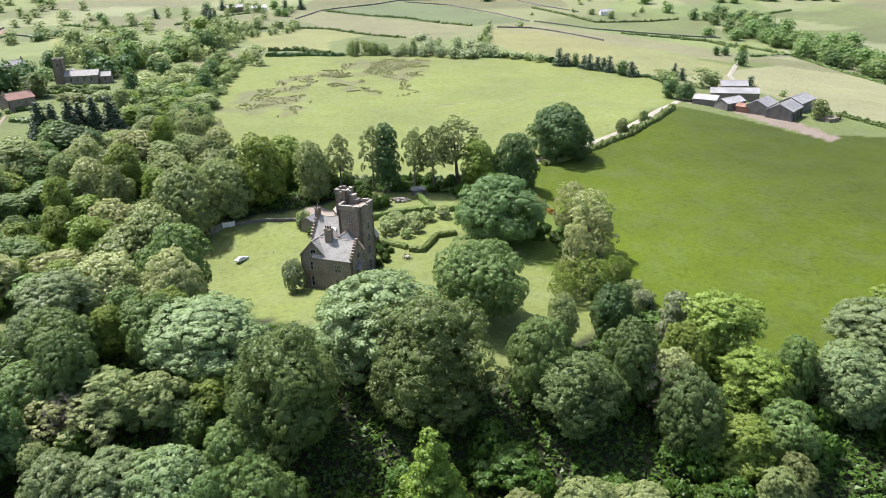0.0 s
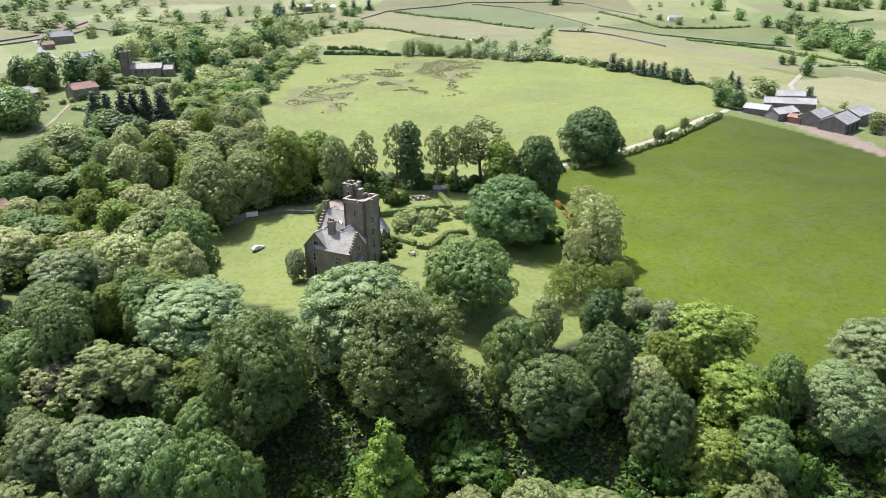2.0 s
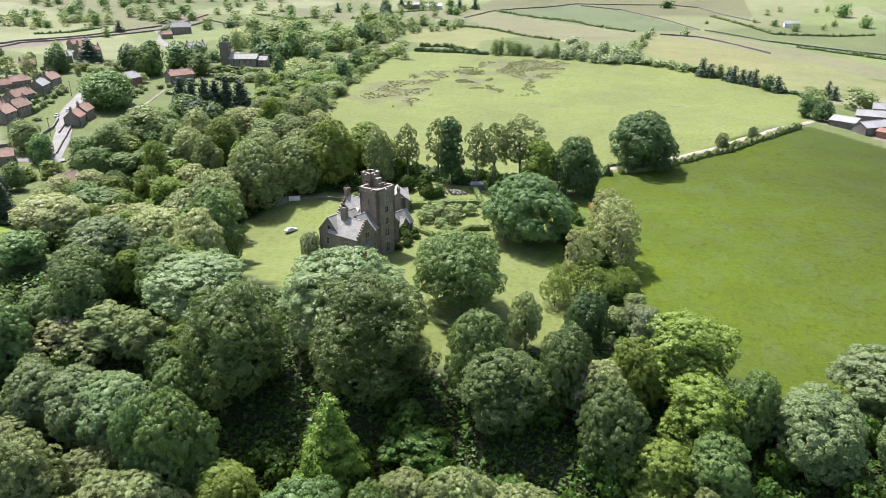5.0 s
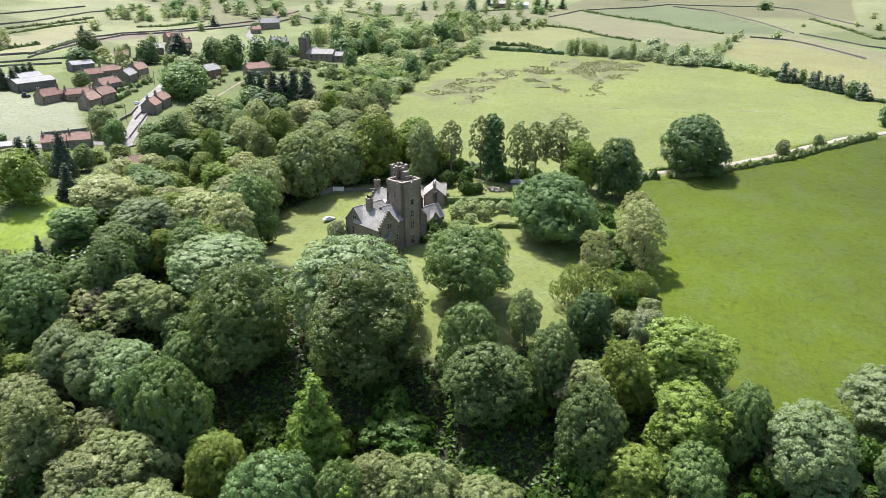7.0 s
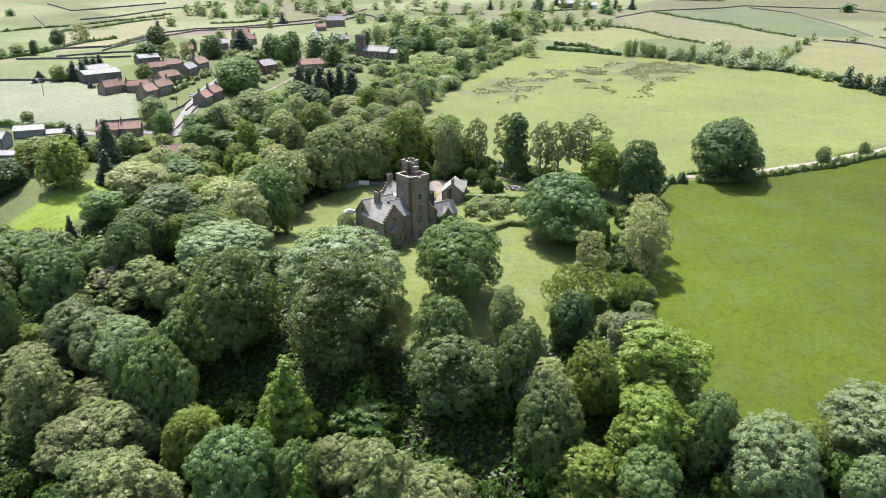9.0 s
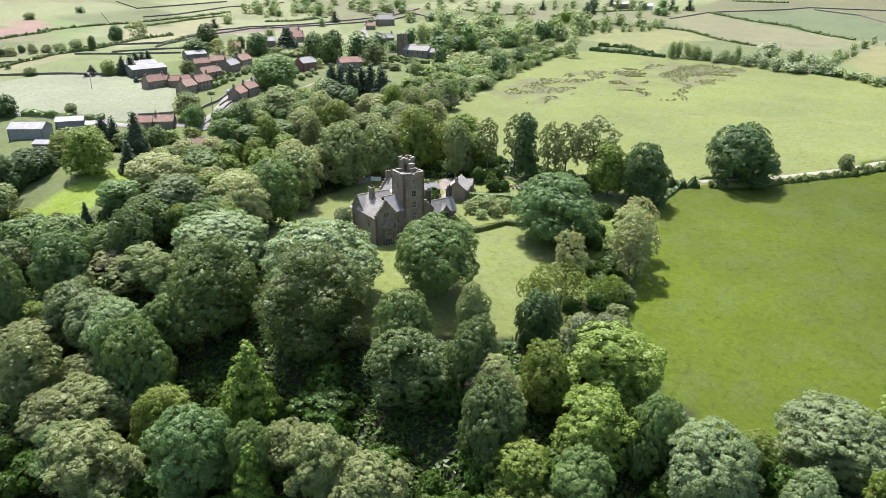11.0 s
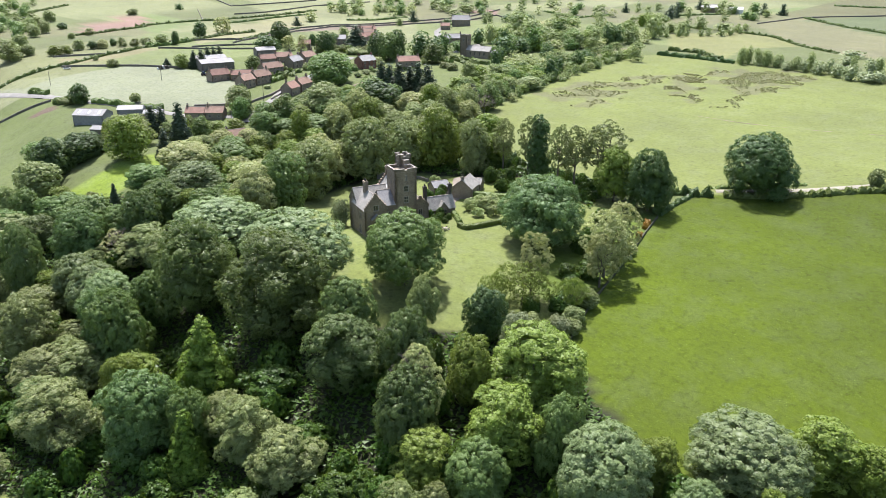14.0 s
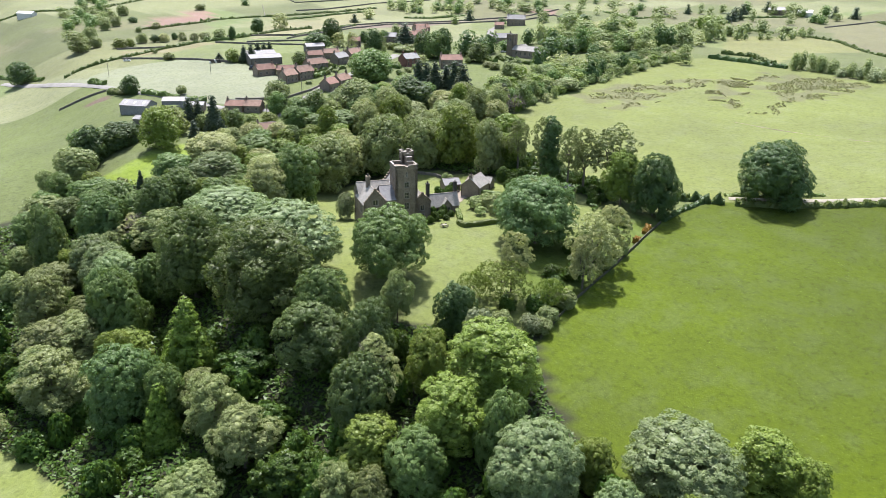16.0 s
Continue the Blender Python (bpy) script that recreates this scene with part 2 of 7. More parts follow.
def add_box(bm, x0, x1, y0, y1, z0, z1, bevel=0.0):
    r = bmesh.ops.create_cube(bm, size=1.0, matrix=Matrix.Translation(((x0 + x1) / 2, (y0 + y1) / 2, (z0 + z1) / 2)) @ Matrix.Diagonal((x1 - x0, y1 - y0, z1 - z0, 1)))
    if bevel:
        edges = {e for v in r["verts"] for e in v.link_edges}
        bmesh.ops.bevel(bm, geom=list(edges), offset=bevel, segments=1, affect="EDGES")


def box(name, x0, x1, y0, y1, z0, z1, material, parent, bevel=0.0, label=""):
    bm = bmesh.new()
    add_box(bm, x0, x1, y0, y1, z0, z1, bevel)
    return part(name, bm, material, parent, label)


def add_tube(bm, a, b, r0, r1, sides=7):
    """A tapered limb from a to b."""
    a, b = Vector(a), Vector(b)
    q = (b - a).to_track_quat("Z", "Y").to_matrix()
    rings = []
    for c, r in ((a, r0), (b, r1)):
        rings.append([bm.verts.new(c + q @ Vector((r * math.cos(2 * math.pi * k / sides), r * math.sin(2 * math.pi * k / sides), 0))) for k in range(sides)])
    for k in range(sides):
        bm.faces.new((rings[0][k], rings[0][(k + 1) % sides], rings[1][(k + 1) % sides], rings[1][k]))
    bm.faces.new(rings[1])
    bm.faces.new(rings[0][::-1])


def inside(poly, x, y):
    """Which of the points lie inside the outline."""
    hit = np.zeros(np.shape(x), bool)
    for (ax, ay), (bx, by) in zip(poly, poly[1:] + poly[:1]):
        if ay != by:
            hit ^= ((ay > y) != (by > y)) & (x < (bx - ax) * (y - ay) / (by - ay) + ax)
    return hit


# ---- land ----
COW_FIELD = [(-124, 323), (-147, 431), (-160, 545), (-152, 565), (-92, 566), (-38, 572), (11, 557), (53, 546), (123, 482), (116, 415), (71, 339), (52, 317), (29, 297), (-6, 276), (-51, 279), (-98, 299)]
EAST_FIELD = [(52, 315), (112, 395), (135, 374), (157, 345), (300, 330), (330, 200), (200, 150), (114, 160), (86, 158), (66, 164), (48, 178), (42, 198), (34.4, 227), (28.4, 246), (24, 262), (22.3, 282), (24, 293)]
LAWN = [(-88, 240), (-97, 205), (-90, 185), (-72, 170), (-45, 160), (-25, 150), (-10, 140), (5, 140), (28, 158), (36, 172), (45, 187), (42, 198), (34.4, 227), (28.4, 246.5), (24, 262), (10, 268), (-10, 262), (-40, 262), (-60, 247)]
MEADOW = [(-407, 164), (-359, 180), (-358, 247), (-316, 273), (-263, 270), (-220, 237), (-228, 218), (-250, 195), (-309, 182)]
WOOD = [(-170, -80), (-140, 130), (-112, 150), (-112, 190), (-150, 230), (-150, 300), (-130, 330), (-98, 299), (-51, 279), (-6, 276), (5, 250), (-10, 262), (-40, 262), (-60, 247), (-88, 240), (-97, 205), (-90, 185), (-72, 170), (-45, 160), (-25, 150), (-10, 140), (5, 140), (28, 158), (40, 175), (48, 178), (66, 164), (86, 158), (114, 160), (150, 130), (210, -80)]
RUSHES = [[(-132, 395), (-133, 436), (-119, 475), (-101, 505), (-96, 440), (-87, 390), (-102, 380)], [(-103, 503), (-82, 511), (-62, 464), (-70, 448), (-87, 466)], [(-93, 532), (-76, 553), (-24, 549), (-25, 500), (-38, 462), (-57, 483), (-79, 500)], [(-72, 448), (-48, 424), (-60, 460)]]
# upper fields and their tones
FIELDS = [
    ((0.265, 0.325, 0.144), [(125, 470), (150, 500), (175, 520), (230, 560), (300, 520), (330, 400), (260, 340), (200, 380), (185, 420), (170, 455)]),
    ((0.230, 0.294, 0.102), [(60, 536), (120, 486), (140, 500), (175, 505), (190, 545), (150, 600), (116, 640), (25, 717), (18, 623)]),
    ((0.225, 0.270, 0.119), [(25, 717), (116, 640), (195, 560), (215, 600), (130, 700), (61, 760)]),
    ((0.215, 0.259, 0.115), [(-185, 819), (-165, 884), (-29, 768), (6, 728), (-27, 652), (-58, 656), (-134, 734)]),
    ((0.140, 0.208, 0.082), [(-165, 884), (-89, 1007), (-79, 988), (-25, 947), (63, 771), (5, 740), (-29, 768)]),
    ((0.230, 0.294, 0.097), [(-158, 594), (-206, 679), (-165, 733), (-132, 726), (-88, 681), (-117, 640), (-104, 572), (-135, 593)]),
    ((0.215, 0.248, 0.110), [(-194, 500), (-196, 560), (-181, 582), (-166, 550), (-177, 521), (-186, 489)]),
    ((0.241, 0.294, 0.102), [(18, 623), (25, 717), (116, 640), (111, 508), (59, 533)]),
    ((0.280, 0.332, 0.147), [(-522, 396), (-554, 528), (-496, 478), (-422, 361), (-412, 321)]),
    ((0.269, 0.325, 0.137), [(-596, 524), (-582, 559), (-530, 521), (-541, 453)]),
    ((0.302, 0.236, 0.157), [(-550, 285), (-611, 316), (-662, 394), (-577, 357), (-553, 301)]),
    ((0.280, 0.218, 0.151), [(-462, 689), (-440, 709), (-413, 678), (-445, 672)]),
    ((0.230, 0.224, 0.146), [(-400, 347), (-462, 449), (-450, 540), (-432, 703), (-430, 623), (-464, 555), (-487, 508), (-484, 468)]),
    ((0.246, 0.312, 0.108), [(-367, 651), (-332, 692), (-309, 654), (-335, 604)]),
    ((0.246, 0.280, 0.124), [(-423, 222), (-407, 251), (-419, 283), (-408, 294), (-390, 248), (-392, 215)]),
    ((0.168, 0.142, 0.092), [(-293, 161), (-294, 169), (-289, 175), (-280, 172), (-284, 162)]),
]
FARM_EARTH = [(117, 415), (130, 402), (142, 382), (150, 362), (158, 345), (165, 331), (172, 340), (168, 358), (162, 378), (151, 393), (136, 404), (120, 420)]
# longer grass below the chestnut; the tree's shade is put into its darker tone
SHADED_ROUGH_LAWN = [(10, 215), (26, 190), (46, 183), (42, 198), (34.4, 227), (28.4, 246.5), (24, 262), (12, 262), (14, 238)]
GLADE = [(-30, 60), (-16, 67), (-2, 71), (8, 74), (14, 70), (10, 55), (-30, 45)]
WEST_PASTURE = [(-152, 122), (-151, 138), (-154, 153), (-153, 168), (-146, 170), (-140, 161), (-131, 148), (-128, 137), (-138, 125)]


def spaced(lo, a, b, hi, step):
    """Even steps from a to b, growing steps outside."""
    mid = list(np.arange(a, b + 0.1, step))
    for sign, end, limit in ((-1, a, lo), (1, b, hi)):
        s, v = step, end
        while (v - limit) * sign < 0:
            s = min(s * 1.06 if s < 7 else s * 1.2, 130)
            v += sign * s
            mid.append(v)
    return np.array(sorted(mid))


def build_ground():
    xs, ys = spaced(-3000, -420, 260, 2600, 3.0), spaced(-1500, 60, 720, 3600, 3.0)
    gx, gy = np.meshgrid(xs, ys)
    z = ground_height(gx, gy)
    rough = np.array([noise.noise(Vector((a * 0.07, b * 0.07, 0.0))) for a, b in zip(gx.ravel(), gy.ravel())]).reshape(gx.shape)
    z = z + 0.35 * rough
    nx, ny = len(xs), len(ys)
    me = bpy.data.meshes.new("ground")
    me.vertices.add(nx * ny)
    me.vertices.foreach_set("co", np.stack([gx, gy, z], -1).astype(np.float32).ravel())
    i = (np.arange(ny - 1)[:, None] * nx + np.arange(nx - 1)[None]).ravel()
    quads = np.stack([i, i + 1, i + 1 + nx, i + nx], 1)
    me.loops.add(quads.size)
    me.loops.foreach_set("vertex_index", quads.ravel().astype(np.int32))
    me.polygons.add(len(quads))
    me.polygons.foreach_set("loop_start", (np.arange(len(quads)) * 4).astype(np.int32))
    me.polygons.foreach_set("use_smooth", np.ones(len(quads), bool))
    me.update()
    # the tone of each field
    tone = np.zeros((*gx.shape, 4))
    tone[...] = (0.19, 0.26, 0.075, 1)
    rng = np.random.default_rng(7)
    seeds = rng.uniform((-1600, 560), (1300, 2600), (420, 2))
    west = rng.uniform((-1600, -200), (-330, 900), (150, 2))
    east = rng.uniform((230, 250), (1300, 900), (60, 2))
    seeds = np.concatenate([seeds, west, east])
    palette = np.array([(0.25, 0.33, 0.11), (0.20, 0.26, 0.09), (0.27, 0.32, 0.13), (0.30, 0.36, 0.15), (0.19, 0.24, 0.09), (0.24, 0.27, 0.12), (0.32, 0.38, 0.17), (0.22, 0.31, 0.10)])
    pick = rng.integers(0, len(palette), len(seeds))
    far = (gy > 572) | (gx < -340) | (gx > 225)
    fx, fy = gx[far], gy[far]
    best, arg = np.full(fx.shape, 1e18), np.zeros(fx.shape, int)
    for k, (sx, sy) in enumerate(seeds):
        d = (fx - sx) ** 2 + 1.5 * (fy - sy) ** 2
        m = d < best
        best[m], arg[m] = d[m], k
    tone[far, :3] = palette[pick[arg]]
    moor = (gy > 880) & (gx > -200) & (gx < 120)
    tone[moor, :3] = (0.21, 0.235, 0.10)
    tone[..., :3] *= np.array((0.73, 0.72, 0.60))
    for poly, colour in ((WOOD, (0.050, 0.060, 0.022)), (EAST_FIELD, (0.108, 0.170, 0.004)), (COW_FIELD, (0.186, 0.238, 0.050)), (LAWN, (0.188, 0.246, 0.050)), (MEADOW, (0.252, 0.300, 0.138)), (WEST_PASTURE, (0.215, 0.325, 0.028)), (GLADE, (0.19, 0.25, 0.05)), (SHADED_ROUGH_LAWN, (0.115, 0.180, 0.020))):
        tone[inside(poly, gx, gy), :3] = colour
    # the pasture is richer and darker towards the farm
    rich = np.clip((gx - 60) / 90, 0, 1) * 0.5 + np.clip((gy - 190) / 120, 0, 1) * 0.5
    lush = inside(EAST_FIELD, gx, gy)
    tone[lush, :3] *= (0.96 - 0.50 * np.clip(rich[lush] + 0.12 * rough[lush], 0, 1))[:, None]
    for colour, poly in FIELDS:
        tone[inside(poly, gx, gy), :3] = np.array(colour) * (0.93, 0.83, 0.72)
    wet = (rough > -0.1) & np.any([inside(poly, gx + 8 * rough, gy + 22 * rough[::-1]) for poly in RUSHES], axis=0)
    tone[wet, :3] = tone[wet, :3] * 0.45 + 0.55 * np.array((0.150, 0.150, 0.070))
    bare = inside(FARM_EARTH, gx + 2.0 * rough, gy + 3.0 * rough)
    tone[bare, :3] = (0.245, 0.215, 0.125)
    tone[..., :3] *= np.array((0.655, 0.600, 0.79))
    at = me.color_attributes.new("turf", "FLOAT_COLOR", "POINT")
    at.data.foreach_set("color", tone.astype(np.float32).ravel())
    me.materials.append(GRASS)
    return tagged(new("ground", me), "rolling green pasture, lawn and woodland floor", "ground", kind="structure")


build_ground()


def along(points, step):
    """Evenly spaced (x, y, heading) along a broken line."""
    out = []
    for (ax, ay), (bx, by) in zip(points, points[1:]):
        n = max(1, int(math.hypot(bx - ax, by - ay) / step))
        out += [(ax + (bx - ax) * k / n, ay + (by - ay) * k / n, math.atan2(by - ay, bx - ax)) for k in range(n)]
    return out + [(*points[-1], out[-1][2])]


def strip(name, points, width, material, label, category, lift=0.12, ragged=0.25):
    """A road or track laid over the land, with a thickness."""
    verts, faces = [], []
    pts = along(points, 3.0 if ragged < 1 else 1.0)
    for x, y, a in pts:
        for side in (-1, -0.5, 0, 0.5, 1):
            px, py = x - math.sin(a) * side * width / 2, y + math.cos(a) * side * width / 2
            w = ragged * (noise.noise(Vector((px * 0.4, py * 0.4, 3))) + noise.noise(Vector((px * 0.12, py * 0.12, 5))))
            px, py = px - math.sin(a) * w * side, py + math.cos(a) * w * side
            verts.append((px, py, gz(px, py) + lift + 0.3 - (0.25 if abs(side) == 1 else 0.0)))
    for k in range(len(pts) - 1):
        for s in range(4):
            i = k * 5 + s
            faces.append((i, i + 1, i + 6, i + 5))
    return tagged(mesh_object(name, verts, faces, material, smooth=True), label, category, kind="structure")
# ---- trees ----
def ball(level):
    """A unit icosphere as arrays."""
    bm = bmesh.new()
    bmesh.ops.create_icosphere(bm, subdivisions=level, radius=1.0)
    bm.verts.ensure_lookup_table()
    unit = np.array([v.co[:] for v in bm.verts])
    tri = np.array([[v.index for v in fc.verts] for fc in bm.faces])
    bm.free()
    return unit, tri


def unit_rows(a):
    return a / (np.linalg.norm(a, axis=1)[:, None] + 1e-9)


def crown_arrays(lobes, leaves, size, rng, puff=0.9, up=0.6, core=0.74, flat=0.8, loose=0.3, gappy=0.0, hull=None):
    """Boughs (lobes) set all over with rounded tufts, each tuft covered with leaves on its upper, outer side. Returns verts, faces."""
    c = np.array([l[:3] for l in lobes])
    r = np.array([l[3] for l in lobes])
    mid = c.mean(0) * np.array((1, 1, 0.7))
    squash = np.array((1, 1, flat))
    # tufts, evenly spread over each bough, left out where another bough covers them
    own, d = [], []
    for k in range(len(lobes)):
        n = max(6, int(6.4 * (r[k] / puff) ** 2))
        i = np.arange(n) + 0.5
        z = 1 - 2 * i / n
        a = i * 2.399963 + rng.uniform(0, 6.28)
        ring = np.sqrt(1 - z * z)
        d.append(np.stack([ring * np.cos(a), ring * np.sin(a), z], 1))
        own.append(np.full(n, k))
    own, d = np.concatenate(own), unit_rows(np.concatenate(d) + rng.normal(scale=0.16, size=(sum(map(len, d)), 3)))
    out = unit_rows(c[own] - mid)
    spot = c[own] + d * r[own][:, None] * squash * rng.uniform(0.9, 1.08, (len(own), 1))
    keep = (d * out).sum(1) + 0.7 * d[:, 2] + 0.25 * rng.normal(size=len(own)) > -0.3
    for k in range(len(lobes)):
        keep &= (own == k) | (np.linalg.norm((spot - c[k]) / squash, axis=1) > 0.86 * r[k])
    keep &= rng.random(len(own)) > gappy
    own, d, out, spot = own[keep], d[keep], out[keep], spot[keep]
    reach = puff * rng.uniform(0.7, 1.3, len(own))
    share = reach ** 2 / (reach ** 2).sum()
    k = np.repeat(np.arange(len(own)), np.maximum(3, (share * leaves).astype(int)))
    n_l = len(k)
    lean = d * 0.55 + out * 0.35 + np.array((0, 0, up))
    e = unit_rows(rng.normal(scale=0.62, size=(n_l, 3)) + lean[k])
    pos = spot[k] + e * (reach[k] * rng.uniform(0.72, 1.1, n_l))[:, None] * np.array((1, 1, 0.8))
    nrm = unit_rows(e * 0.85 + d[k] * 0.35 + rng.normal(scale=loose, size=(n_l, 3)))
    t = unit_rows(np.cross(nrm, rng.normal(size=(n_l, 3))))
    b = np.cross(nrm, t)
    s = (size * rng.uniform(0.65, 1.35, n_l))[:, None]
    tri3 = np.stack([pos - t * s * 0.60 - b * s * 0.36, pos + t * s * 0.66, pos - t * s * 0.16 + b * s * 0.60], 1)
    verts = [tri3.reshape(-1, 3)]
    faces = [np.arange(n_l * 3).reshape(-1, 3).tolist()]
    base = n_l * 3
    if core:
        unit, tri = ball(1)
        for j in range(len(lobes)):
            wob = core * (1 + 0.05 * rng.normal(size=(len(unit), 1)))
            verts.append(c[j] + unit * wob * r[j] * squash)
            faces.append((tri + base).tolist())
            base += len(unit)
    if hull and hull[0] == "cone":
        _, w, z0, z1 = hull
        a = np.arange(14) * 2 * math.pi / 14
        rings = [np.stack([np.cos(a) * w * 0.34 * (1 - f) * (1 + 0.1 * rng.normal(size=14)), np.sin(a) * w * 0.34 * (1 - f), np.full(14, z0 + (z1 - z0) * f)], 1) for f in (0.03, 0.35, 0.65, 0.96)]
        verts.append(np.concatenate(rings))
        faces.append([[base + i * 14 + j, base + i * 14 + (j + 1) % 14, base + (i + 1) * 14 + (j + 1) % 14, base + (i + 1) * 14 + j] for i in range(3) for j in range(14)])
    elif hull:
        w, z0, z1 = hull
        unit, tri = ball(2)
        wob = (0.58 if leaves > 3000 else 0.68) * (1 + 0.05 * rng.normal(size=(len(unit), 1)))
        verts.append(unit * wob * np.array((w / 2, w / 2, (z1 - z0) / 2)) + np.array((0, 0, (z0 + z1) / 2 - 0.04 * (z1 - z0))))
        faces.append((tri + base).tolist())
    return np.concatenate(verts), [q for group in faces for q in group]


def dome_lobes(w, h, z0, count, size, rng, squash=1.0, taper=0.0, inner=0.25, skirt=0.8):
    """Lobes over a domed crown of width w from z0 to h; taper narrows the top."""
    lobes = []
    p2, p3, p5 = rng.uniform(0, 6.28, 3)
    for k in range(count):
        u = 1 - 1.9 * (k + 0.5) / count
        a = k * 2.399963 + rng.normal(scale=0.25)
        v = u if u > 0 else u * skirt
        ring = math.sqrt(max(0.0, 1 - v * v)) ** squash
        f = rng.uniform(0.80, 1.04) if rng.random() > inner else rng.uniform(0.35, 0.7)
        f *= 1 + 0.09 * math.sin(2 * a + p2 + u) + 0.08 * math.sin(3 * a + p3 - 2 * u) + 0.06 * math.sin(5 * a + p5 + 3 * u)
        s = w * size * rng.uniform(0.65, 1.35)
        zc = (z0 + h) / 2
        x = math.cos(a) * ring * (w / 2 - s * 0.75) * f * (1 - taper * max(u, 0))
        y = math.sin(a) * ring * (w / 2 - s * 0.75) * f * (1 - taper * max(u, 0))
        lobes.append((x, y, zc + u * ((h - z0) / 2 - s * 0.7) * (0.72 + 0.28 * min(f, 1.15)), s))
    return lobes


def cone_lobes(w, h, z0, layers, size, rng):
    """Lobes in drooping tiers round a cone, with an inner mass along the stem."""
    lobes = [(0, 0, h - 0.4, w * size * 0.35)]
    for k in range(layers):
        u = (k + 1) / layers
        n = max(4, int(10 * u))
        z = h - (h - z0) * u
        lobes.append((0, 0, z + 0.04 * h, w * 0.33 * u ** 0.8))
        for j in range(n):
            a = 2 * math.pi * (j + rng.uniform(-0.3, 0.3)) / n + k
            rad = w / 2 * u ** 0.8 * rng.uniform(0.72, 1.0)
            s = w * size * (0.4 + 0.6 * u) * rng.uniform(0.8, 1.2)
            lobes.append((math.cos(a) * (rad - s * 0.6), math.sin(a) * (rad - s * 0.6), z + rng.uniform(-0.05, 0.06) * h + s * 0.3, s))
    return lobes


def trunk_mesh(name, h, w, z0, lobes, rng, stout=0.022, limbs=7):
    bm = bmesh.new()
    r = h * stout
    lean = rng.normal(scale=0.02 * h, size=2)
    top = (lean[0], lean[1], z0 + (h - z0) * 0.55)
    mid = (lean[0] * 0.4, lean[1] * 0.4, z0 * 0.9 + 0.5)
    add_tube(bm, (0, 0, -1.5), (0, 0, 0.5), r * 1.6, r * 1.1)
    add_tube(bm, (0, 0, 0.5), mid, r * 1.1, r * 0.8)
    add_tube(bm, mid, top, r * 0.8, r * 0.25)
    for k in rng.choice(len(lobes), min(limbs, len(lobes)), replace=False):
        x, y, z, s = lobes[k]
        f = rng.uniform(0.1, 0.8)
        a = [mid[j] + (top[j] - mid[j]) * f for j in range(3)]
        z = max(z, a[2] + 0.5)
        elbow = (a[0] + (x - a[0]) * 0.5, a[1] + (y - a[1]) * 0.5, a[2] + (z - a[2]) * 0.35)
        add_tube(bm, a, elbow, r * 0.42, r * 0.26, 5)
        add_tube(bm, elbow, (x, y, z), r * 0.26, r * 0.08, 5)
    me = bpy.data.meshes.new(name)
    bm.to_mesh(me)
    bm.free()
    me.materials.append(BARK)
    return me


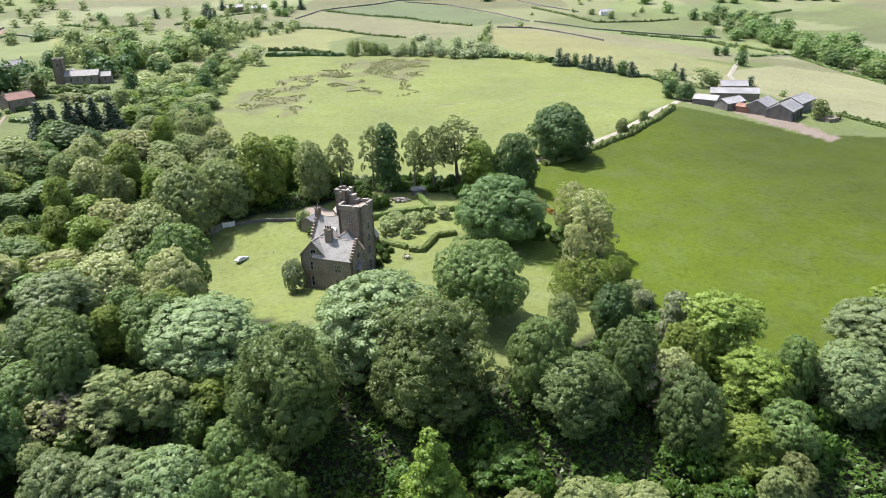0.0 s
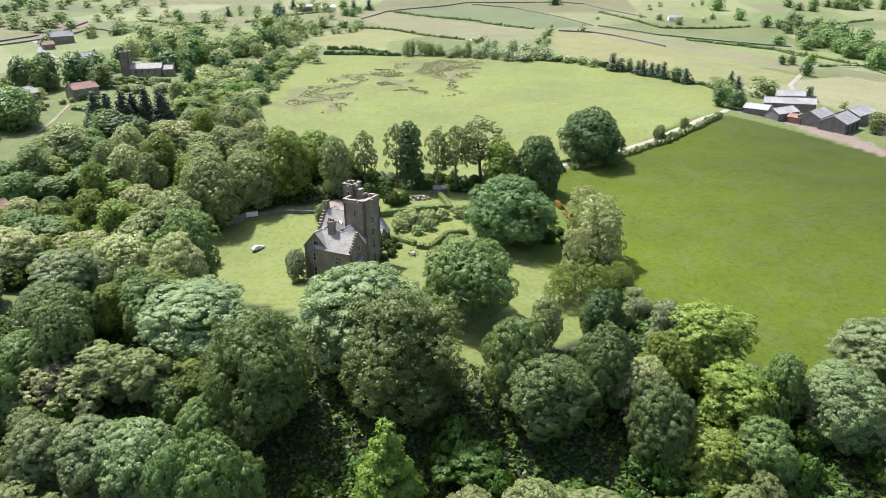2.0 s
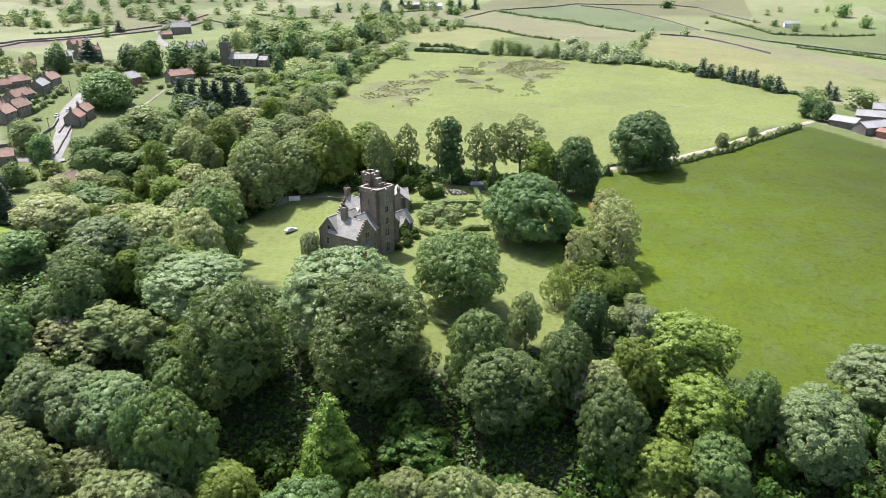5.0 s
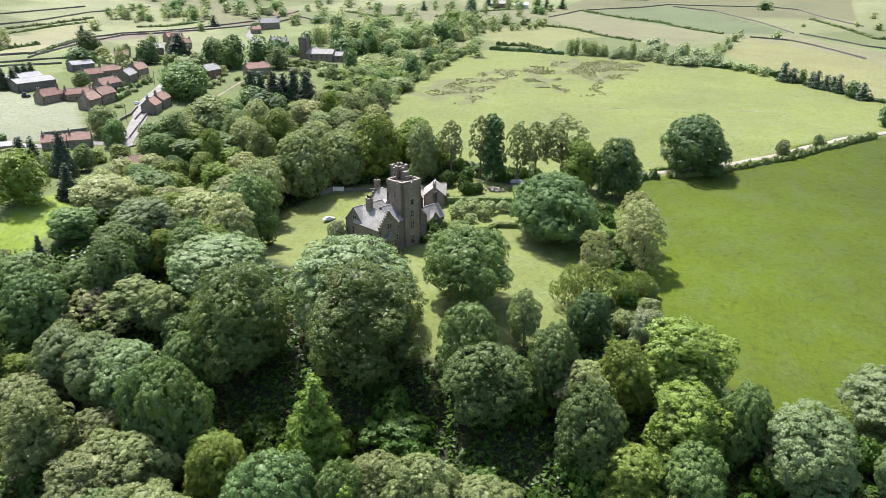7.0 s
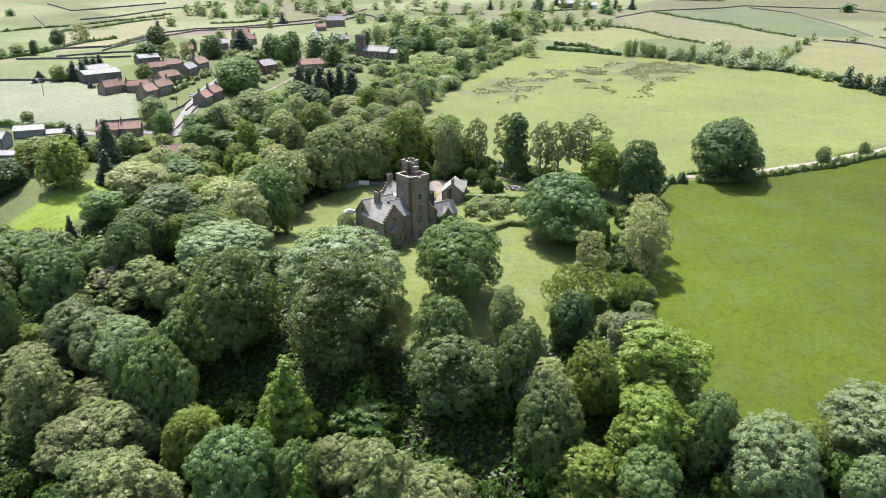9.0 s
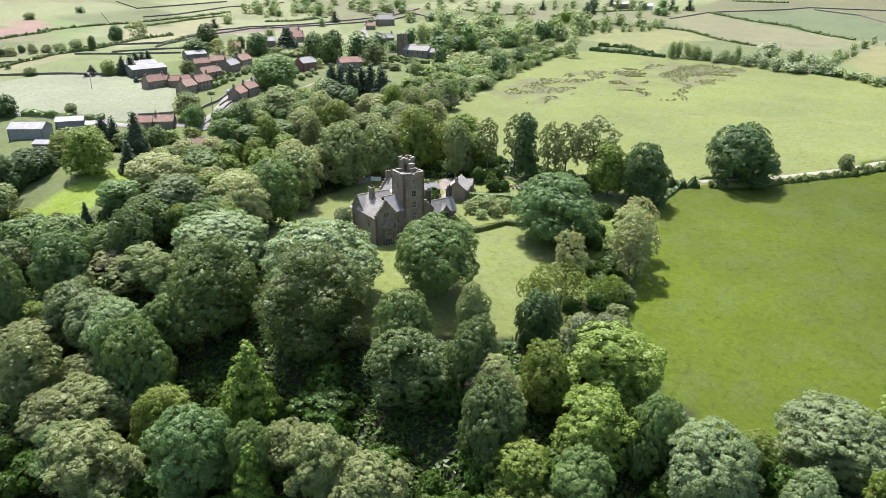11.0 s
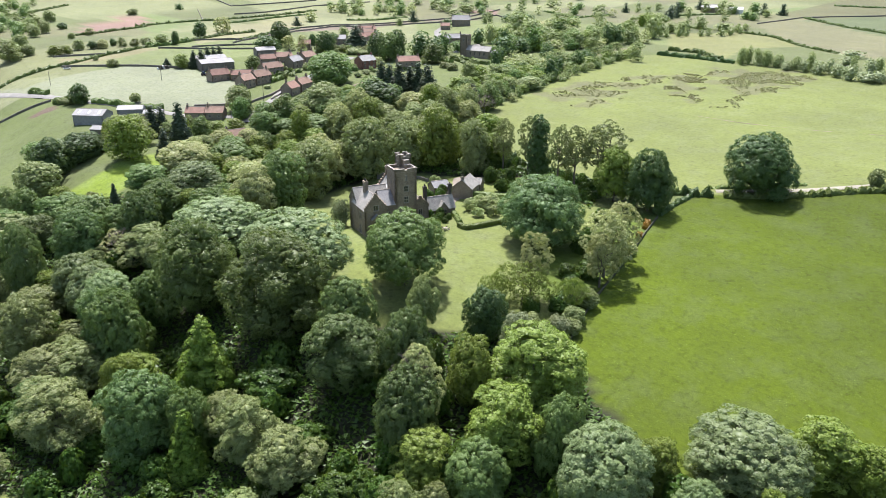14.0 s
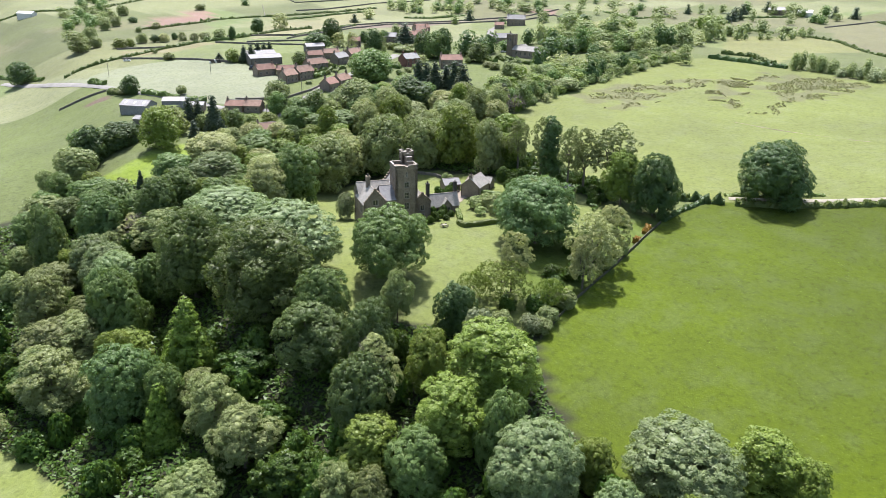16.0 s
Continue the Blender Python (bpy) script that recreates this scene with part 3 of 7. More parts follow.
# kind: leaf, height, width, bough count, bough size, crown base, tuft radius, leaf size, leaf count (near), looseness, shape
KINDS = {
    "sycamore": ("sycamore", 20.0, 18.0, 34, 0.175, 0.02, 1.00, 0.44, 13000, 0.32, "dome", "broad sycamore with dense lobed green crown"),
    "maple": ("maple", 20.0, 18.0, 34, 0.175, 0.02, 1.00, 0.44, 13000, 0.32, "dome", "dense dark green sycamore with paler leaf tips"),
    "beech": ("beech", 24.0, 20.0, 46, 0.165, 0.02, 0.72, 0.36, 17000, 0.40, "dome", "tall dark green beech with fine-textured domed crown"),
    "lime": ("lime", 20.0, 16.0, 36, 0.165, 0.03, 0.85, 0.40, 11000, 0.38, "dome", "yellow-green lime tree with loose leafy crown"),
    "ash": ("ash", 20.0, 15.0, 38, 0.150, 0.08, 0.72, 0.31, 14500, 0.60, "loose", "grey-green ash with open feathery crown"),
    "ashdark": ("olive", 20.0, 16.0, 36, 0.160, 0.04, 0.72, 0.33, 14000, 0.52, "dome", "dull green ash with drooping crown"),
    "pale": ("pale", 16.0, 12.0, 30, 0.125, 0.16, 0.62, 0.34, 5200, 0.6, "open", "pale cream-brown tree coming into leaf"),
    "holm": ("holm", 16.0, 15.0, 30, 0.180, 0.01, 0.95, 0.44, 10000, 0.32, "dome", "dark evergreen-looking rounded tree"),
    "cone": ("fresh", 20.0, 14.0, 8, 0.170, 0.03, 0.90, 0.46, 10000, 0.36, "cone", "young conical sycamore with layered leafy boughs"),
    "conifer": ("conifer", 18.0, 7.0, 15, 0.190, 0.02, 0.60, 0.40, 7000, 0.4, "cone", "tall narrow dark green spruce"),
    "column": ("holm", 22.0, 8.0, 34, 0.210, 0.04, 0.80, 0.42, 7500, 0.36, "column", "ivy-clad tree, narrow and very dark"),
    "chestnut": ("chestnut", 22.0, 28.0, 62, 0.135, 0.02, 1.20, 0.50, 16000, 0.30, "plate", "broad old horse chestnut with tiered leafy boughs"),
    "flowering": ("flowering", 20.0, 18.0, 44, 0.150, 0.02, 0.95, 0.40, 15000, 0.32, "dome", "broad tree in pale cream flower over green leaves"),
    "oak": ("holm", 22.0, 27.0, 58, 0.135, -0.06, 1.15, 0.50, 16000, 0.32, "plate", "dense dark rounded tree, leafy to the ground"),
    "apple": ("apple", 4.0, 4.6, 16, 0.180, 0.12, 0.40, 0.26, 2800, 0.5, "open", "low airy orchard apple tree in pale leaf"),
    "willow": ("willow", 8.0, 9.0, 20, 0.190, 0.04, 0.60, 0.34, 3600, 0.4, "dome", "low silvery grey willow bush"),
    "thorn": ("ash", 6.0, 6.0, 16, 0.190, 0.06, 0.55, 0.34, 2600, 0.4, "dome", "small rounded green hawthorn tree"),
    "wych": ("ash", 18.0, 15.0, 34, 0.165, 0.03, 0.78, 0.34, 13000, 0.46, "dome", "rounded grey-green ash in full leaf"),
    "youngleaf": ("pale", 15.0, 13.0, 32, 0.160, 0.03, 0.72, 0.38, 8000, 0.46, "dome", "rounded tree in pale cream-green young leaf"),
    "whitebeam": ("willow", 16.0, 10.0, 28, 0.180, 0.03, 0.80, 0.40, 8000, 0.34, "dome", "rounded tree with silvery grey-green leaves"),
    "spreading": ("sycamore", 20.0, 25.0, 50, 0.130, 0.16, 0.95, 0.42, 16000, 0.34, "dome", "spreading sycamore with bare lower limbs on the lawn's edge"),
    "tall": ("ash", 24.0, 14.0, 30, 0.135, 0.26, 0.62, 0.36, 8500, 0.55, "open", "tall open-crowned ash with bare lower trunk"),
    "feather": ("lime", 11.0, 16.0, 34, 0.120, 0.14, 0.55, 0.32, 5200, 0.55, "open", "low spreading tree with thin yellow-green leaves"),
    "shrub": ("shrub", 5.0, 7.0, 16, 0.190, 0.02, 0.55, 0.42, 3000, 0.4, "loose", "low leafy understorey shrub"),
}
TEMPLATES = {}


def template(kind, lod, variant):
    key = (kind, lod, variant)
    if key in TEMPLATES:
        return TEMPLATES[key]
    leaf, h, w, count, size, base, puff, ls, n, loose, shape, label = KINDS[kind]
    rng = np.random.default_rng([sorted(KINDS).index(kind), variant, 11])
    z0 = base * h if lod == 0 or shape == "cone" or shape == "open" and lod < 2 else -0.12 * h if lod > 2 else -0.05 * h
    if lod > 2:
        count = int(count * (0.5 if lod == 3 else 0.35))
        size *= 1.25 if lod == 3 else 1.5
    if shape == "cone":
        lobes = cone_lobes(w, h, z0, count if lod < 3 else 7, size, rng)
    elif shape == "column":
        lobes = dome_lobes(w, h, z0, count, size, rng, 0.5, 0.25)
    elif shape in ("dome", "plate"):
        lobes = dome_lobes(w, h, z0, count, size, rng)
    else:
        lobes = dome_lobes(w, h, z0, count, size, rng, 0.9, 0.15, 0.4)
        lobes = [(x * rng.uniform(0.85, 1.1), y * rng.uniform(0.85, 1.1), z, q * rng.uniform(0.75, 1.15)) for x, y, z, q in lobes]
    # fewer, larger leaves and tufts farther off
    leaves, ls, puff = ((n * 2.7, ls * 0.80, puff * 1.15), (n * 1.3, ls * 1.12, puff * 1.15), (n * 0.5, ls * 1.45, puff * 1.1), (n * 0.095, ls * 2.5, puff * 2.2), (n * 0.05, ls * 3.2, puff * 2.6))[lod]
    hull = (w * 0.8, z0, h * 0.88) if shape in ("dome", "plate", "column") else None
    if kind == "conifer":
        hull = ("cone", w, z0, h)
    v, fc = crown_arrays(lobes, int(leaves), ls, rng, puff=puff, up=0.8 if shape == "plate" else 0.55, core=0.0 if shape == "open" and lod < 2 else 0.60, flat=0.6 if shape == "plate" else 0.85, loose=loose, gappy=0.3 if shape == "open" else 0.12 if shape == "loose" else 0.0, hull=hull)
    span = np.percentile(np.hypot(v[:, 0], v[:, 1]), 97.5) * 2
    top = np.percentile(v[:, 2], 99.7)
    v = v * np.array((w / span, w / span, h / top))
    crown = bpy.data.meshes.new("crown")
    crown.from_pydata(v.tolist(), [], fc)
    crown.polygons.foreach_set("use_smooth", [True] * len(crown.polygons))
    crown.materials.append(LEAF[leaf])
    TEMPLATES[key] = (trunk_mesh("trunk", h, w, z0, lobes, rng, limbs=9 if lod == 0 else 4), crown, h, w, label)
    return TEMPLATES[key]


tree_count = [0]
tree_places = []
far_trees = []
JOINED = {"hedgerow trees", "distant trees"}


def tree(kind, x, y, height, width, lod=None, group="woodland trees", sink=0.0):
    """A tree: trunk and crown, standing on the land."""
    tree_count[0] += 1
    k = tree_count[0]
    if lod is None:
        lod = 0 if y < 172 and -130 < x < 160 else 1 if y < 330 and x > -190 else 2
    if y > 420 and group in ("village trees", "field and village trees", "thicket trees"):
        group = "hedgerow trees"
    if group in JOINED and (y > 370 or x < -300 or y < 60):
        lod = 4 if y > 620 or x < -420 or y < 60 else 3
    trunk, crown, h, w, label = template(kind, lod, k % 2)
    if lod > 2 and kind != "conifer":
        width *= 1.04
    tree_places.append((x, y, width))
    if group in JOINED:
        far_trees.append((kind, crown, x, y, width / w, height / h, k * 2.4))
        return None
    name = {"shrub": "shrub", "thorn": "hawthorn", "willow": "willow_bush"}.get(kind, "tree")
    turn = Matrix.Rotation(k * 2.4, 4, "Z")
    m = Matrix.Translation((x, y, gz(x, y) - sink)) @ turn @ Matrix.Diagonal((width / w, width / w, height / h, 1))
    ob = anchor(name, m, label, "shrub" if kind in ("shrub", "willow") else "tree", group)
    for nm, me in (("trunk", trunk), ("crown", crown)):
        c = new(nm, me)
        c.parent = ob
    return ob


def join_far_trees():
    """The countless trees of the distant hedgerows and woods, as one stretch of woodland."""
    co, loops, sizes, mats = [], [], [], []
    slots = list(LEAF.values())
    names = list(LEAF)
    base = 0
    cache = {}
    for kind, me, x, y, sw, sh, turn in far_trees:
        slot = names.index(KINDS[kind][0])
        if me.name not in cache:
            v = np.zeros(len(me.vertices) * 3, np.float32)
            me.vertices.foreach_get("co", v)
            li = np.zeros(len(me.loops), np.int32)
            me.loops.foreach_get("vertex_index", li)
            ps = np.zeros(len(me.polygons), np.int32)
            me.polygons.foreach_get("loop_total", ps)
            cache[me.name] = (v.reshape(-1, 3), li, ps)
        v, li, ps = cache[me.name]
        c, s = math.cos(turn), math.sin(turn)
        p = np.stack([(v[:, 0] * c - v[:, 1] * s) * sw + x, (v[:, 0] * s + v[:, 1] * c) * sw + y, v[:, 2] * sh + gz(x, y)], 1)
        co.append(p)
        loops.append(li + base)
        sizes.append(ps)
        mats.append(np.full(len(ps), slot, np.int32))
        base += len(v)
    co, loops, sizes, mats = (np.concatenate(a) for a in (co, loops, sizes, mats))
    me = bpy.data.meshes.new("woodland")
    me.vertices.add(len(co))
    me.vertices.foreach_set("co", co.astype(np.float32).ravel())
    me.loops.add(len(loops))
    me.loops.foreach_set("vertex_index", loops.astype(np.int32))
    me.polygons.add(len(sizes))
    me.polygons.foreach_set("loop_start", np.concatenate([[0], np.cumsum(sizes)[:-1]]).astype(np.int32))
    me.polygons.foreach_set("material_index", mats)
    for m in slots:
        me.materials.append(m)
    me.update()
    return tagged(new("woodland", me), "hedgerow trees and distant woods across the hills", "woodland", kind="stuff")
# ---- stone buildings ----
SIDES = {"-v": (0, 0), "+u": (1, 0), "+v": (1, 1), "-u": (0, 1)}


def wall(parent, origin, right, out, width, top, holes, material, thick=0.5, z0=-1.0, label=""):
    """A wall with openings through it. top: (x, z) points of its upper edge; holes: (x0, x1, z0, z1)."""
    right, out = Vector(right), Vector(out)
    o = Vector((origin[0], origin[1], 0))

    def top_at(x):
        for (xa, za), (xb, zb) in zip(top, top[1:]):
            if xa <= x <= xb:
                return za + (zb - za) * (x - xa) / max(xb - xa, 1e-6)
        return top[-1][1]

    bm = bmesh.new()

    def p(x, z, d):
        return bm.verts.new(o + right * x + Vector((0, 0, z)) - out * d)

    cuts = sorted({0.0, width, *[x for x, _ in top], *[v for h in holes for v in h[:2]]})
    for xa, xb in zip(cuts, cuts[1:]):
        mid = (xa + xb) / 2
        spans = sorted((h[2], h[3]) for h in holes if h[0] < mid < h[1])
        low = z0
        for a, b in spans + [(None, None)]:
            for d in (0.0, thick):
                if a is None:
                    q = [p(xa, low, d), p(xb, low, d), p(xb, top_at(xb), d), p(xa, top_at(xa), d)]
                else:
                    q = [p(xa, low, d), p(xb, low, d), p(xb, a, d), p(xa, a, d)]
                bm.faces.new(q if d == 0.0 else q[::-1])
            low = b
        q = [p(xa, top_at(xa), 0), p(xb, top_at(xb), 0), p(xb, top_at(xb), thick), p(xa, top_at(xa), thick)]
        bm.faces.new(q)
    for x0, x1, a, b in holes:
        for q in (((x0, a, 0), (x0, b, 0), (x0, b, thick), (x0, a, thick)), ((x1, a, 0), (x1, a, thick), (x1, b, thick), (x1, b, 0)),
                  ((x0, b, 0), (x1, b, 0), (x1, b, thick), (x0, b, thick)), ((x0, a, 0), (x0, a, thick), (x1, a, thick), (x1, a, 0))):
            bm.faces.new([p(*v) for v in q])
    for x in (0.0, width):
        bm.faces.new([p(x, z0, 0), p(x, top_at(x), 0), p(x, top_at(x), thick), p(x, z0, thick)])
    bmesh.ops.remove_doubles(bm, verts=bm.verts, dist=0.001)
    return part("wall", bm, material, parent, label)


def window(parent, origin, right, out, hole, lights=2, rows=1, surround=DRESSED, bars=DRESSED):
    """A window in an opening: stone surround, mullions and a pane set back."""
    right, out = Vector(right), Vector(out)
    o = Vector((origin[0], origin[1], 0))
    x0, x1, a, b = hole
    m = Matrix((right, out, (0, 0, 1))).transposed().to_4x4()
    m.translation = o
    # local: x along the wall, y outward, z up
    bm = bmesh.new()
    s = 0.16
    add_box(bm, x0 - s, x0, -0.12, 0.06, a - s, b + s)
    add_box(bm, x1, x1 + s, -0.12, 0.06, a - s, b + s)
    add_box(bm, x0, x1, -0.12, 0.06, b, b + s)
    add_box(bm, x0 - s, x1 + s, -0.12, 0.14, a - s, a)
    bm.transform(m)
    win = part("window", bm, surround, parent, "mullioned window with dressed stone surround")
    bm = bmesh.new()
    for k in range(lights + 1):
        x = x0 + (x1 - x0) * k / lights
        add_box(bm, max(x - 0.07, x0), min(x + 0.07, x1), -0.24, -0.06, a, b)
    for k in range(rows + 1):
        z = a + (b - a) * k / rows
        add_box(bm, x0, x1, -0.23, -0.07, max(z - 0.06, a), min(z + 0.06, b))
    bm.transform(m)
    part("frame", bm, bars, win)
    bm = bmesh.new()
    add_box(bm, x0, x1, -0.20, -0.17, a, b)
    bm.transform(m)
    part("pane", bm, PANE, win)
    return win


def side_frame(side, u0, u1, v0, v1):
    """Origin, direction, outward way and length of one side of a block."""
    return {"-v": ((u0, v0), (1, 0, 0), (0, -1, 0), u1 - u0), "+u": ((u1, v0), (0, 1, 0), (1, 0, 0), v1 - v0),
            "+v": ((u1, v1), (-1, 0, 0), (0, 1, 0), u1 - u0), "-u": ((u0, v1), (0, -1, 0), (-1, 0, 0), v1 - v0)}[side]


def roof_slope(parent, a, b, c, d, material, thick=0.16, label=""):
    """A roof slope with the corners eave a, eave b, ridge c, ridge d."""
    v = [Vector(p) for p in (a, b, c, d)]
    n = (v[1] - v[0]).cross(v[3] - v[0]).normalized()
    if n.z < 0:
        n = -n
    bm = bmesh.new()
    lo = [bm.verts.new(p) for p in v]
    hi = [bm.verts.new(p + n * thick) for p in v]
    bm.faces.new(lo)
    bm.faces.new(hi)
    for k in range(4):
        bm.faces.new((lo[k], lo[(k + 1) % 4], hi[(k + 1) % 4], hi[k]))
    return part("roof", bm, material, parent, label)


def crow_steps(parent, origin, right, out, width, eave, ridge, material, n=7):
    """Stepped coping up both slopes of a gable."""
    right, out = Vector(right), Vector(out)
    m = Matrix((right, out, (0, 0, 1))).transposed().to_4x4()
    m.translation = Vector((origin[0], origin[1], 0))
    for k in range(n):
        for flip in (False, True):
            bm = bmesh.new()
            x0, x1 = width / 2 * k / n - 0.15, width / 2 * (k + 1) / n + 0.08
            if flip:
                x0, x1 = width - x1, width - x0
            zt = eave + (ridge - eave) * (k + 1) / n + 0.35
            add_box(bm, x0, x1, -0.60, 0.10, zt - (ridge - eave) / n - 0.6, zt - 0.12)
            add_box(bm, x0 - 0.06, x1 + 0.06, -0.66, 0.16, zt - 0.12, zt)
            bm.transform(m)
            part("step", bm, material, parent)
    bm = bmesh.new()
    add_box(bm, width / 2 - 0.4, width / 2 + 0.4, -0.62, 0.12, ridge, ridge + 0.85)
    bm.transform(m)
    part("finial", bm, material, parent)


def block(parent, u0, u1, v0, v1, eave, ridge, axis, wall_mat, roof_mat, windows=(), steps=(), over=0.25, skip=(), base=-1.0):
    """A gabled block. windows: (side, x0, x1, z0, z1, lights, rows)."""
    for side in SIDES:
        if side in skip:
            continue
        o, r, out, length = side_frame(side, u0, u1, v0, v1)
        gable = (side in ("+u", "-u")) == (axis == "u")
        top = [(0, eave), (length / 2, ridge), (length, eave)] if gable else [(0, eave), (length, eave)]
        holes = [w[1:5] for w in windows if w[0] == side]
        wall(parent, o, r, out, length, top, holes, wall_mat, z0=base)
        for w in windows:
            if w[0] == side:
                window(parent, o, r, out, w[1:5], w[5], w[6])
        if side in steps:
            crow_steps(parent, o, r, out, length, eave, ridge, wall_mat)
    g = 0.0 if steps else over
    if axis == "u":
        vm = (v0 + v1) / 2
        k = (ridge - eave) / (vm - v0) * over
        roof_slope(parent, (u0 - g, v0 - over, eave - k), (u1 + g, v0 - over, eave - k), (u1 + g, vm, ridge), (u0 - g, vm, ridge), roof_mat)
        roof_slope(parent, (u0 - g, v1 + over, eave - k), (u1 + g, v1 + over, eave - k), (u1 + g, vm, ridge), (u0 - g, vm, ridge), roof_mat)
        box("ridge_tile", u0 - g, u1 + g, vm - 0.16, vm + 0.16, ridge + 0.08, ridge + 0.26, DRESSED, parent, 0.04)
    else:
        um = (u0 + u1) / 2
        k = (ridge - eave) / (um - u0) * over
        roof_slope(parent, (u0 - over, v0 - g, eave - k), (u0 - over, v1 + g, eave - k), (um, v1 + g, ridge), (um, v0 - g, ridge), roof_mat)
        roof_slope(parent, (u1 + over, v0 - g, eave - k), (u1 + over, v1 + g, eave - k), (um, v1 + g, ridge), (um, v0 - g, ridge), roof_mat)
        box("ridge_tile", um - 0.16, um + 0.16, v0 - g, v1 + g, ridge + 0.08, ridge + 0.26, DRESSED, parent, 0.04)


def chimney(parent, u, v, du, dv, z0, z1, material, pots=2):
    bm = bmesh.new()
    add_box(bm, u - du / 2, u + du / 2, v - dv / 2, v + dv / 2, z0, z1 - 0.55)
    add_box(bm, u - du / 2 - 0.14, u + du / 2 + 0.14, v - dv / 2 - 0.14, v + dv / 2 + 0.14, z1 - 0.55, z1 - 0.3, 0.04)
    add_box(bm, u - du / 2 - 0.05, u + du / 2 + 0.05, v - dv / 2 - 0.05, v + dv / 2 + 0.05, z1 - 0.3, z1)
    c = part("chimney", bm, material, parent)
    for k in range(pots):
        bm = bmesh.new()
        f = (k + 0.5) / pots - 0.5
        x, y = (u + f * du, v) if du > dv else (u, v + f * dv)
        add_tube(bm, (x, y, z1), (x, y, z1 + 0.7), 0.2, 0.15, 8)
        part("chimney_pot", bm, SOOT, c)
    return c


def parapet(parent, u0, u1, v0, v1, z, height, material, gaps):
    """A parapet with light coping, broken by crenels. gaps: side -> list of (x0, x1)."""
    for side in SIDES:
        o, r, out, length = side_frame(side, u0, u1, v0, v1)
        m = Matrix((Vector(r), Vector(out), (0, 0, 1))).transposed().to_4x4()
        m.translation = Vector((*o, 0))
        x, runs = 0.0, []
        for a, b in gaps.get(side, []):
            runs.append((x, a, height))
            runs.append((a, b, height * 0.45))
            x = b
        runs.append((x, length, height))
        for a, b, h in runs:
            bm = bmesh.new()
            add_box(bm, a, b, -0.5, 0.0, z, z + h)
            bm.transform(m)
            merlon = part("merlon", bm, material, parent)
            bm = bmesh.new()
            add_box(bm, a - 0.05, b + 0.05, -0.58, 0.10, z + h, z + h + 0.16, 0.03)
            bm.transform(m)
            part("coping", bm, DRESSED, merlon, "pale coping stone")


HOUSE = pose(-29.7, 189.4, 0.0, 0, 0, -20)


